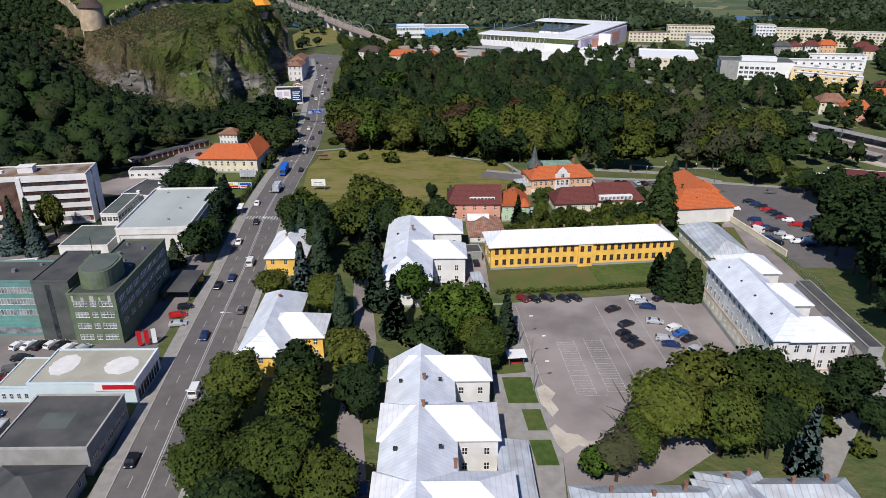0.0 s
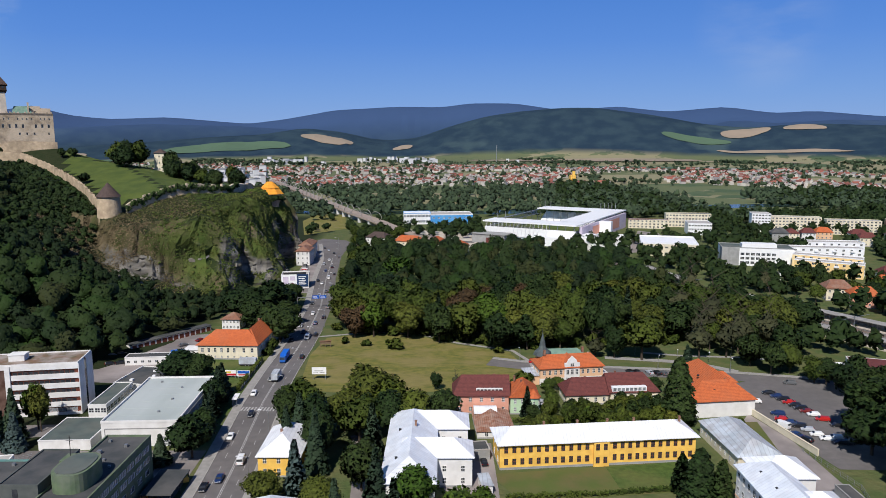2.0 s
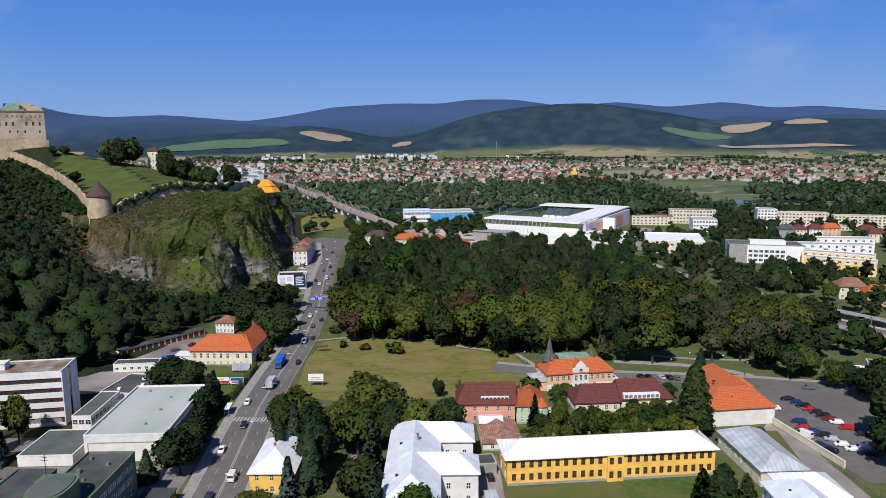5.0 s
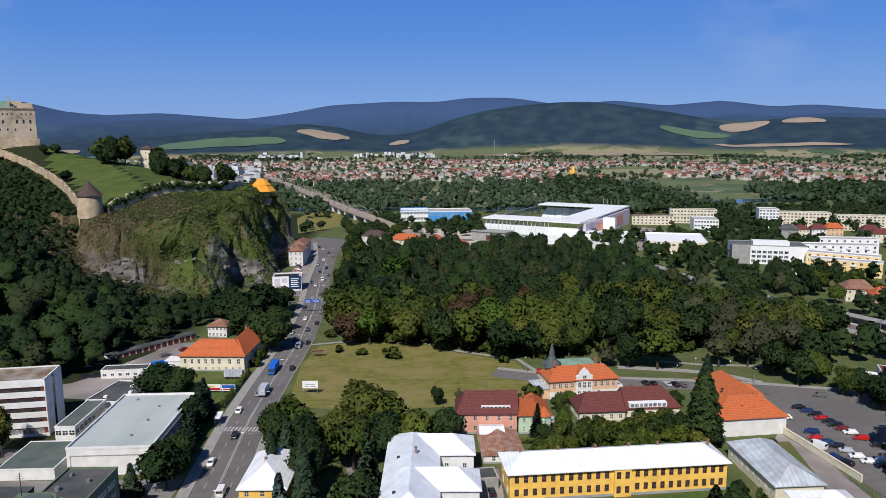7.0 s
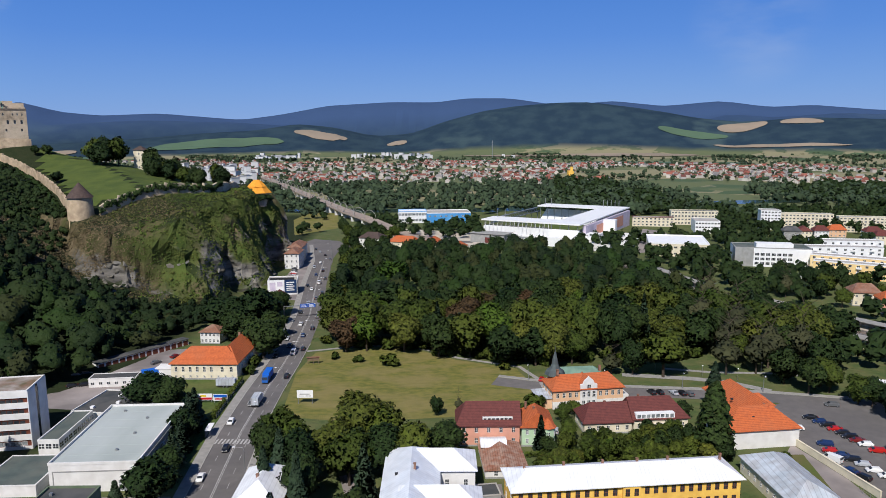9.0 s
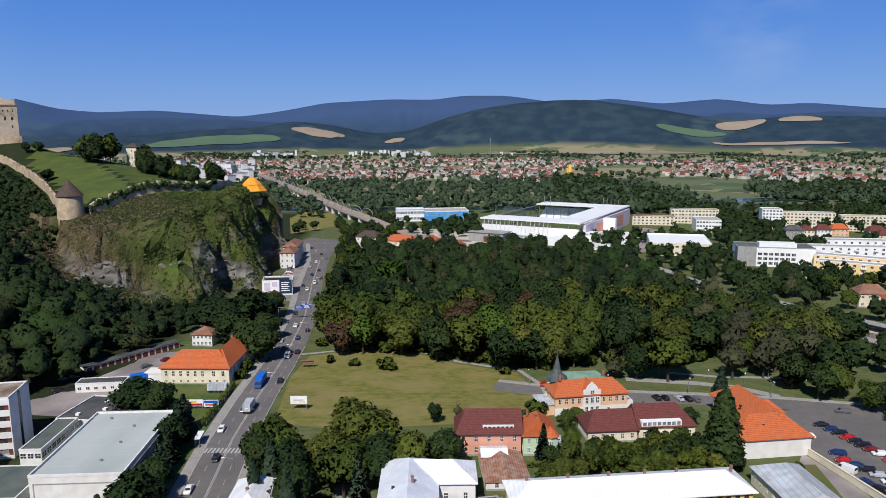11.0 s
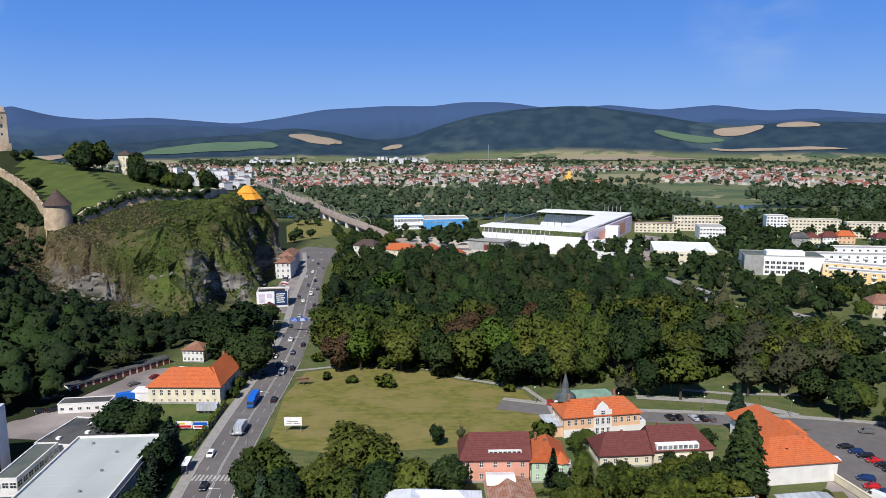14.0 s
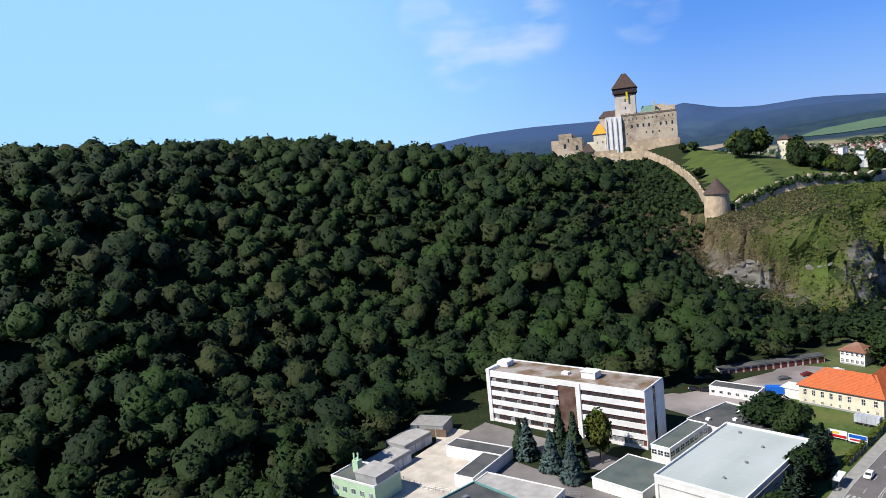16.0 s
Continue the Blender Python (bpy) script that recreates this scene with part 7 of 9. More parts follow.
stone_wall("curtain_wall", "long pale stone wall stepping down the ridge", [on_land(-362, 546, 8), on_land(-340, 548, 7), on_land(-318, 552, 6), on_land(-290, 534, 5), on_land(-262, 504, 5.2), on_land(-235, 469, 5.2), on_land(-214, 440, 6.5), on_land(-203, 429.5, 6)], 7, 1.3, PALE_STONE, sink=1.5)
rt = thing("round_tower", "round stone tower with a conical brown shingle roof", "tower", (-199, 426, 42))
bm = bmesh.new()
tube(bm, (0, 0, -8), (0, 0, 4), 7.3, 6.9, 28)
tube(bm, (0, 0, 4), (0, 0, 17.2), 6.9, 6.3, 28)
part("wall", bm, PALE_STONE, rt)
bm = bmesh.new()
tube(bm, (0, 0, 17.0), (0, 0, 25.4), 7.2, 0.12, 28)
part("roof", bm, SLATE, rt)
for a in (-50, -15, 25):
    part("slit", boxes((-0.3, 0.3, -0.05, 0.3, 0, 1.3)), GLASS, rt, m=pose(6.4 * math.sin(radians(a)), -6.4 * math.cos(radians(a)), 11.5, 0, 0, a))
RAMPART = [(-190, 429), (-180, 442.5), (-168, 455.5), (-157.5, 468), (-147.5, 478), (-143.5, 500), (-144, 530), (-141.5, 554), (-136, 566)]
rampart = stone_wall("rampart", "grey stone rampart with buttresses along the cliff edge", [(x, y, height(x - 4, y + 3) + 5.5 if y < 490 else height(x, y) + 4.5 - 0.02 * (y - 500)) for x, y in RAMPART], 13, 1.6, STONE, sink=1)
for x, y, a in along(RAMPART[:6], 6.5, 3.0):
    bm = bmesh.new()
    prism(bm, [(-0.9, -2.4), (0.9, -2.4), (0.7, 0), (-0.7, 0)], -13, 2.2)
    for v in bm.verts:
        if v.co.z > 0 and v.co.y < -1:
            v.co.z -= 5.0
    part("buttress", bm, PALE_STONE, rampart, m=pose(x - rampart.location.x, y - rampart.location.y, height(x - 4, y + 3) - 1.5 - rampart.location.z, 0, 0, a))
bt = thing("bastion", "low bastion with faceted bright orange shingle roofs", "tower", (-138, 572, 45.6))
bm = bmesh.new()
tube(bm, (0, 0, -6), (0, 0, 4.2), 9.6, 9.2, 8)
part("wall", bm, STONE, bt)
bm = bmesh.new()
tube(bm, (0, 0, 4.0), (0, 0, 8.6), 11.0, 7.0, 8)
tube(bm, (0, 0, 8.6), (0, 0, 13.6), 7.6, 2.2, 8)
part("roof", bm, SAFFRON, bt)
bm = bmesh.new()
tube(bm, (-8, -5, 3.6), (-8, -5, 6.5), 6.5, 1.5, 8)
part("side_roof", bm, SAFFRON, bt)
leafy_stuff("bastion_bushes", [(-138 + 12 * math.cos(a_), 572 + 11 * math.sin(a_), 43 + 0.6 * math.sin(5 * a_), 3.0, 6.0) for a_ in np.linspace(math.pi * 0.9, math.pi * 1.85, 16)], FOREST, "green bushes round the foot of the bastion", 120, 0.5, "bushes")
ct = hipped_house("chapel", "small white gate tower with a red roof in the castle meadow", -227, -219, 566, 573, 15, 3, CREAM, SLATE, 1, 1, 3)
ct.location.z = height(-223, 569) - 0.5
for i in range(17):
    x, y = -252 + i * 6.2 + rng.uniform(-2, 2), 545 + rng.uniform(-14, 14) - (i > 10) * 12
    if -229 < x < -213:
        continue
    tree("dark" if i % 3 else "broad", x, y, (1.5 if x < -205 else 1.15) * rng.uniform(0.85, 1.15), (1.6 if x < -205 else 1.25) * rng.uniform(0.85, 1.15), z=height(x, y) - 3.2, where="in the castle meadow", group="castle trees")
for x, y in ((-392, 545), (-398, 549), (-345, 560), (-250, 500), (-300, 566), (-293, 570)):
    tree("dark", x, y, 0.7, 0.55, where="by the castle wall")
m_pts = [(-205, 440), (-185, 452), (-165, 478), (-152, 500), (-150, 560), (-190, 600), (-260, 590), (-300, 575), (-285, 545), (-255, 510), (-230, 475)]
bm = bmesh.new()
gxs, gys = np.arange(-310, -140, 8.0), np.arange(434, 606, 8.0)
for x in gxs:
    for y in gys:
        if in_poly(m_pts, x + 4, y + 4):
            bm.faces.new([bm.verts.new((px, py, height(px, py) + 0.35)) for px, py in ((x, y), (x + 8, y), (x + 8, y + 8), (x, y + 8))])
bmesh.ops.remove_doubles(bm, verts=bm.verts, dist=0.05)
tagged(part("castle_meadow", bm, GRASS_HILL), "bright green grass slope inside the castle walls", "meadow", kind="structure")
# thicket on the slope west of the round tower
thicket = [(x, y) for x, y in scatter(-226, -202, 402, 438, 4.2, lambda x, y: (x + 199) ** 2 + (y - 426) ** 2 > 60 and x + y < 236)]
leafy_stuff("hillside_bushes", [(x, y, height(x, y) - 0.8, rng.uniform(2.2, 3.6), rng.uniform(3.5, 6.5)) for x, y in thicket], FOREST, "green bushes beside the round tower", 80, 0.45, "bushes", 3)
leafy_stuff("wall_bushes", [(x + 3.2 * math.sin(radians(a)), y - 3.2 * math.cos(radians(a)), height(x, y) - 1.5, rng.uniform(1.6, 3.2), rng.uniform(2.5, 5.5)) for x, y, a in along([(-318, 550), (-290, 532), (-262, 502), (-235, 467), (-214, 438)], 4.3)], FOREST_L, "bushes growing against the ridge wall", 70, 0.45, "bushes", 3)
# ivy over the rampart beside the round tower
IVY = mat("ivy_leaves", (0.03, 0.055, 0.012), (0.02, 0.04, 0.01), 0.3, 0.8, island=0.35)
ivy = []
for x, y, a in along(RAMPART[:6], 1.5):
    out_x, out_y = math.sin(radians(a)), -math.cos(radians(a))
    ivy.append((x + 0.9 * out_x, y + 0.9 * out_y, height(x - 4, y + 3) - 0.6 + 0.9 * math.sin(x), 1.6, 6.8 + 1.5 * math.sin(2.3 * x)))
leafy_stuff("ivy", ivy, IVY, "dark green ivy hanging over the stone rampart", 44, 0.45, "ivy", 3)

# ---- stadium, station quarter and the far town ----
st = thing("stadium", "white modern football stadium with roofed stands and steel frames", "stadium", (40, 660, 0), -29.5)
SU, SV, SD, SH = 88.0, 158.0, 23.0, 17.0
def stand(name, x0, x1, y0, y1, axis, low):
    """A raked stand: steps rising from low side, a roof plate on frames."""
    n = 12
    bm = bmesh.new()
    prof = [(0.0, 0.0), (1.0, 0.0), (1.0, 12.5)]
    for k in range(n - 1, -1, -1):
        prof += [(k / n, 1.5 + 11.0 * (k + 1) / n), (k / n, 1.5 + 11.0 * k / n)]
    prof.pop()
    prof.append((0.0, 1.5 + 11.0 / n))
    prof = list(dict.fromkeys(prof))
    ends_ = []
    for e_ in (0, 1):
        ring_ = []
        for s_, z in prof:
            if axis == "x":
                ring_.append(bm.verts.new((x0 + e_ * (x1 - x0), y1 - s_ * (y1 - y0) if low else y0 + s_ * (y1 - y0), z)))
            else:
                ring_.append(bm.verts.new((x0 + s_ * (x1 - x0), y0 + e_ * (y1 - y0), z)))
        ends_.append(ring_)
    bm.faces.new(ends_[0])
    bm.faces.new(ends_[1][::-1])
    for a, b in zip(range(len(prof)), list(range(1, len(prof))) + [0]):
        bm.faces.new((ends_[0][a], ends_[0][b], ends_[1][b], ends_[1][a]))
    bmesh.ops.recalc_face_normals(bm, faces=bm.faces[:])
    part(name, bm, WHITEP, st)
    part("stand_roof", boxes((x0 - 1.5, x1 + 1.5, y0 - 1.5, y1 + 1.5, SH, SH + 1.1)), WHITEP, st)
    frame_m = as_mesh("frame", boxes((-0.2, 0.2, -0.2, 0.2, 0, SH + 0.05)), METAL)
    if axis == "x":
        for k in range(12):
            x = x0 + 1 + (x1 - x0 - 2) * k / 11
            part("frame", frame_m, None, st, m=pose(x, y0 + 0.5 if low else y1 - 0.5, 0))
            part("frame", frame_m, None, st, m=pose(x, y1 - 1 if low else y0 + 1, 0))
    else:
        for k in range(18):
            part("frame", frame_m, None, st, m=pose(x1 - 0.5, y0 + 1 + (y1 - y0 - 2) * k / 17, 0))
stand("front_stand", 0, SU, 0, SD, "x", True)
stand("back_stand", 0, SU, SV - SD, SV, "x", False)
stand("side_stand", SU - SD, SU, SD + 2, SV - SD - 2, "y", True)
part("side_facade", boxes((SU, SU + 3, 10, SV - 4, 0, SH - 1.5)), VIOLET, st, "lilac cladding of the side stand")
part("side_facade_band", boxes((SU + 3, SU + 3.2, 40, SV - 30, 3, SH - 4)), PINK, st)
part("corner_block", boxes((SU - 24, SU + 8, -14, 0, 0, 7.5), (SU - 6, SU + 14, -8, 22, 0, 9)), WHITEP, st)
part("wedge", boxes((SU + 3, SU + 14, 60, 66, 0, 16)), WHITEP, st)
part("pitch", boxes((3, SU - SD - 2, SD + 3, SV - SD - 3, 0, 0.12)), LAWN, st)
part("podium", boxes((SU + 3, SU + 42, -20, 60, 0, 5.0)), WHITE, st)
# added dark sheet in place of the shadowy open gap below the stand roof
part("concourse", boxes((1, SU - 26, 1.2, 1.5, 0.4, SH - 3.5)), DARKWALL, st, "dark panel imitating the shaded open recess under the stand")
for k in range(16):
    bm = bmesh.new()
    tube(bm, (1.5 + (SU - 29) * k / 15, -2.6, 0), (2.6 + (SU - 29) * k / 15, -0.4, SH), 0.2, 0.16, 6)
    part("strut", bm, WHITEP, st, "slanted white steel strut")
for z in (4.6,):
    part("gallery_band", boxes((1, SU - 26, -1.2, -0.6, z, z + 1.3)), WHITEP, st)
part("front_hall", boxes((-2, 30, -22, -6, 0, 8.0), (-3, 31, -23, -5, 8, 8.4)), GREYWALL, st)
part("front_hall_brick", boxes((12, 30, -22.3, -22, 0.5, 5)), TILE_R, st)
mast = as_mesh("mast", boxes((-0.22, 0.22, -0.22, 0.22, 0, 8)), METAL)
for x, y in ((4, 20), (12, 20), (SU - 20, SV - 6), (SU - 16, SV - 6), (SU - 12, SV - 6), (SU - 8, SV - 6), (SU - 24, SV - 6), (2, SV - 10), (8, SV - 8)):
    part("mast", mast, None, st, m=pose(x, y, SH))
truss = bmesh.new()
for k in range(24):
    tube(truss, (-12, 40 + 5 * k, 9), (-12, 45 + 5 * k, 13), 0.25, 0.25, 4)
    tube(truss, (-12, 45 + 5 * k, 9), (-12, 40 + 5 * k, 13), 0.25, 0.25, 4)
box(truss, -13, -11, 40, 165, 13, 13.5)
box(truss, -13, -11, 40, 165, 8.6, 9.0)
for k in range(8):
    box(truss, -12.3, -11.7, 42 + 17 * k, 42.6 + 17 * k, 0, 9)
part("truss", truss, METAL, st, "grey lattice truss over the open side")
so = thing("works_area", "pale sandy building ground beside the stadium", "yard", kind="structure")
for pts, mm in (([(-60, 640), (0, 600), (40, 610), (60, 640), (30, 700), (-50, 740)], PALE), ([(120, 560), (200, 600), (215, 700), (200, 720), (160, 600)], LOT)):
    bm = bmesh.new()
    bm.faces.new([bm.verts.new((x, y, 0.05)) for x, y in pts])
    part("surface", bm, mm, so)

SKY_BLUE = mat("light_blue_panel", (0.06, 0.27, 0.60), (0.12, 0.36, 0.66), 0.12, 0.45)
block("blue_hall", "light blue and white two-storey commercial hall", -12, 34, 768, 800, 11, SKY_BLUE, CONC, 5, 0.8, WHITEP, 8, 4, 2, (2.4, 1.6), "light", (2, 0))
block("blue_hall", "white commercial hall with a blue base", -42, -12.2, 776, 800, 12, WHITEP, WHITEP, 5, 0.6, SKY_BLUE, 10, 0, 2, (2.6, 2.6), "light", (1, 0))
block("sports_hall", "low sports hall with a broad white roof", 160, 204, 566, 612, 9.5, CREAM, WHITEP, -14, 1.0, WHITEP, 10, 12, 2, (2.4, 1.4), "dark")
block("school", "pale yellow school block with window rows", 238, 284, 752, 764, 14, CREAM, TAR_GREEN, -10, 0.5, CREAM, 14, 3, 4, (1.9, 1.6), "dark", (1, 0))
block("school", "brick school block with window rows", 196, 236, 742, 752, 9, CREAM, CONC, -12, 0.5, TILE_R, 10, 2, 3, (1.8, 1.5), "dark", (1, 0))
block("office_house", "white office house with dark window bands", 240, 262, 688, 716, 11, WHITEP, CONC, -12, 0.5, WHITEP, 8, 9, 3, (1.9, 1.5), "dark", (1, 0))
sc = block("school", "white and dark grey school with a green flat roof", 208, 257, 522, 545, 13, WHITEP, TAR_GREEN, -14, 0.6, GREYWALL, 0, 8, 4, (2.0, 1.6), "dark", (1, 0))
part("end_block", boxes((-0.2, 12, -0.4, 10, 0, 13.1)), GREYWALL, sc)
part("east_block", boxes((38, 49.2, -0.3, 14, 0, 12.2)), WHITEP, sc)
windows_on(sc, (12.5, 0, 0), (37.5, 0, 0), (1.4, 4.6, 7.8), 7, 2.6, 1.9, "dark", (2, 0))
part("attic", boxes((14, 38, 3, 12, 13.1, 16)), WHITEP, sc)
FLAT_Y = mat("pale_yellow_plaster", (0.80, 0.58, 0.27), (0.74, 0.52, 0.23), 0.3, 0.9, bump=0.05, col3=(0.82, 0.66, 0.4), scale3=0.07, amount3=0.7)
for x0, x1, y0, y1, h, wm, lab, tn in ((244.8, 286.8, 487.4, 498, 9.4, FLAT_Y, "orange-yellow three-storey flats with balconies", -34), (252, 296, 505, 516, 10.5, FLAT_Y, "pale yellow three-storey flats with balconies", -34), (271, 323, 545, 558, 9, WHITEP, "white modern block of flats", -9), (290, 340, 572, 585, 9.5, WHITEP, "white modern block of flats", -9)):
    b = block("flats", lab, x0, x1, y0, y1, h, wm, CONC, tn, 0.6, WHITEP, 9, 3, 3, (1.7, 1.5), "dark", (1, 0), group="flats")
    for k in range(4):
        for r in range(2):
            part("balcony", boxes((3.5 + k * (x1 - x0) / 4, 6.5 + k * (x1 - x0) / 4, -1.2, 0, 3.2 + r * 3.3, 4.3 + r * 3.3)), WHITEP, b)
block("flats", "white six-storey block of flats", 312, 330, 712, 730, 18, WHITEP, CONC, -15, 0.5, WHITEP, 6, 5, 6, (1.8, 1.5), group="flats")
for x0, x1, y0, y1, h, wm in ((332, 378, 712, 724, 15, CREAM), (376, 424, 690, 702, 14, CREAM), (424, 440, 668, 684, 16, PEACH), (430, 470, 560, 575, 17, WHITEP), (470, 520, 600, 614, 17, WHITEP)):
    block("flats", "sand-coloured five-storey slab of flats", x0, x1, y0, y1, h, wm, CONC, -15, 0.5, CREAM, 14, 3, 5, (1.8, 1.4), group="flats")
for k, (x, y, w, d, h, wm, rm) in enumerate(((300, 640, 14, 12, 8, GREYWALL, TAR), (316, 648, 12, 12, 7, CREAM, TILE_R), (332, 650, 12, 11, 7, WHITE, TILE_R), (348, 655, 14, 12, 7, PEACH, TILE_O), (372, 640, 14, 12, 7, WHITE, TILE_R), (362, 610, 14, 10, 8, CREAM, TILE_R), (395, 622, 13, 12, 8, WHITE, SLATE),
                                         (222, 403, 14, 12, 7.5, CREAM, TILE_OLD), (227.5, 386, 14, 12, 7, PINK, TILE_O), (262, 420, 13, 11, 7, WHITE, TILE_O), (280, 445, 13, 12, 8, CREAM, TILE_R), (-66, 610, 18, 16, 9, WHITE, SLATE), (-40, 592, 22, 13, 8.5, CREAM, TILE_O), (-14, 580, 12, 18, 8.5, CREAM, TILE_O), (2, 566, 16, 14, 8, WHITE, TILE_O), (110, 384, 9, 8, 3.4, CREAM, TILE_O))):
    hipped_house("house", "detached house with a pitched roof", x, x + w, y, y + d, h, 4.2, wm, rm, 4, 3, 2 if h > 4 else 1, (0.6, 0.6), turn=-12 if x > 200 else -20, win=(1.2, 1.4), group="houses by the station")
for k, x, y, s_, sz in (("dark", 205, 432, 0.9, 0.9), ("dark", 212, 418, 0.8, 0.85), ("broad", 241, 408, 0.8, 0.8), ("dark", 246, 398, 0.9, 0.9), ("broad", 214, 399, 0.8, 0.75), ("dark", 237, 374, 0.9, 0.8), ("dark", 252, 384, 0.9, 0.9), ("broad", 221, 428, 1.0, 0.9), ("dark", 209, 458, 1.0, 1.1),
                         ("dark", 232, 424, 0.9, 1.0), ("broad", 244, 430, 1.0, 1.0), ("dark", 230, 440, 1.0, 1.1), ("dark", 219, 447, 0.9, 1.0), ("dark", 198, 436, 1.0, 1.2), ("thin", 196, 424, 1.1, 1.0), ("broad", 256, 412, 0.9, 0.9)):
    tree(k, x, y, s_, sz, where="among the houses by the station", group="station trees")
block("cube_house", "white cubic house with dark windows", 202, 213.8, 443.6, 453, 8, WHITE, TAR, -14, 0.5, WHITE, 3, 2, 2, (1.8, 1.5))
block("shed", "low shed with a dark red sheet roof", 160, 186, 268, 284, 4.5, WHITE, TILE_R, -20, 0.2, WHITE)
block("market_stall", "low white market stalls", 150, 160, 272, 284, 2.6, WHITEP, WHITEP, -20, 0.2)
def sweep(bm, pts, r, n=6):
    """One connected bent rod through the points."""
    rings = []
    for i, p in enumerate(pts):
        a, b = Vector(pts[max(0, i - 1)]), Vector(pts[min(len(pts) - 1, i + 1)])
        q = (b - a).to_track_quat("Z", "Y")
        rings.append([bm.verts.new(Vector(p) + q @ Vector((r * math.cos(k * math.tau / n), r * math.sin(k * math.tau / n), 0))) for k in range(n)])
    for s_, e_ in zip(rings, rings[1:]):
        for k in range(n):
            bm.faces.new((s_[k], s_[(k + 1) % n], e_[(k + 1) % n], e_[k]))
    bm.faces.new(rings[0][::-1])
    bm.faces.new(rings[-1])
# railway
RAIL = [(112, 560), (128, 490), (140, 440), (163, 395), (190, 350), (212, 310), (245, 262), (300, 190)]
ribbon("rail_bed", RAIL, 26, 0.06, BALLAST, "brown stone ballast bed of the railway", "railway")
for o in (-9, -3, 3, 9):
    tk = thing("railway_track", "steel railway track on ballast", "railway track", group="tracks")
    for s in (-0.72, 0.72):
        line = offset(RAIL, o + s)
        bm = bmesh.new()
        sweep(bm, [(*p_, 0.22) for p_ in line], 0.09, 4)
        part("rail", bm, METAL, tk)
for o, l in ((13.5, RAIL[1:6]), (-15.5, RAIL[3:7])):
    ribbon("platform", offset(l, o), 5, 0.6, PALE, "pale concrete railway platform", "platform", thick=0.6)
for o, i0, i1 in ((13.5, 3, 5), (16, 1, 2), (-15.5, 4, 5)):
    pr = thing("platform_roof", "long grey platform canopy on slim posts", "canopy", group="canopies")
    a, b = offset(RAIL, o)[i0], offset(RAIL, o)[i1]
    n = 8
    ang = math.degrees(math.atan2(b[1] - a[1], b[0] - a[0]))
    ln = math.hypot(b[0] - a[0], b[1] - a[1])
    pr.matrix_basis = pose(a[0], a[1], 0, 0, 0, ang)
    part("roof", boxes((0, ln, -3, 3, 4.0, 4.4)), PAVE, pr)
    part("screen", boxes((0, ln, 2.7, 2.8, 0.6, 4.0)), GLASS_L, pr)
    for k in range(n):
        part("post", boxes((ln * k / n + 1, ln * k / n + 1.3, -0.15, 0.15, 0, 4.0)), METAL, pr)
pole = as_mesh("pole", boxes((-0.15, 0.15, -0.15, 0.15, 0, 8.5), (-0.08, 0.08, -12, 12, 7.6, 7.8)), METAL)
for x, y, a in along(RAIL, 34, 6):
    mst = thing("catenary_mast", "grey steel catenary mast over the tracks", "mast", (x, y, 0), a, group="masts")
    part("pole", pole, None, mst)

# river bridge
BR = [(-2, 648), (-33, 674), (-70, 760), (-104, 830), (-153, 961), (-213, 1120), (-281, 1300), (-360, 1500)]
br = thing("river_bridge", "long concrete road bridge with rows of steel hoops", "bridge")
bm = bmesh.new()
zs = (0.3, 4, 6.5, 8, 8, 8, 8, 8)
for i in range(len(BR) - 1):
    for dz in (0.0,):
        (ax, ay), (bx, by) = BR[i], BR[i + 1]
        d = Vector((bx - ax, by - ay)).normalized()
        s = Vector((-d.y, d.x)) * 7
        v = [bm.verts.new(p) for p in ((ax - s.x, ay - s.y, zs[i] - 1.6), (ax + s.x, ay + s.y, zs[i] - 1.6), (bx + s.x, by + s.y, zs[i + 1] - 1.6), (bx - s.x, by - s.y, zs[i + 1] - 1.6), (ax - s.x, ay - s.y, zs[i]), (ax + s.x, ay + s.y, zs[i]), (bx + s.x, by + s.y, zs[i + 1]), (bx - s.x, by - s.y, zs[i + 1]))]
        for f in ((0, 1, 2, 3), (7, 6, 5, 4), (0, 4, 5, 1), (1, 5, 6, 2), (2, 6, 7, 3), (3, 7, 4, 0)):
            bm.faces.new([v[m] for m in f])
part("deck", bm, mat("bridge_deck", (0.34, 0.27, 0.22), (0.27, 0.22, 0.19), 0.1, 0.9), br)
pier = as_mesh("pier", boxes((-1.8, 1.8, -6.5, 6.5, -1, 6.4)), WHITE)
for x, y, a in along(BR[2:], 33, 10):
    part("pier", pier, None, br, m=pose(x, y, 0, 0, 0, a))
hoop_bm = bmesh.new()
sweep(hoop_bm, [(16 * math.cos(math.pi * k / 14), 0, 6.0 * math.sin(math.pi * k / 14)) for k in range(15)], 0.3)
hoop = as_mesh("hoop", hoop_bm, PAVE)
for o in (6.2, -6.2):
    for x, y, a in along(offset(BR[2:], o), 33, 18):
        part("hoop", hoop, None, br, "grey steel hoop", m=pose(x, y, 7.8, 0, 0, a))
ribbon("road", [(-86, 552), (-87, 590), (-80, 618), (-56, 640), (-20, 655), (30, 640)], 12, 0.09, ASPHALT, "asphalt slip road to the bridge", "road")
RIVER = mat("river_water", (0.03, 0.06, 0.05), (0.04, 0.07, 0.06), 0.02, 0.12, spec=0.5)
ribbon("river", [(-520, 1010), (-330, 960), (-160, 905), (60, 905), (300, 960), (600, 1030), (1100, 1040)], 46, 0.06, RIVER, "calm green river in front of the suburb", "river")

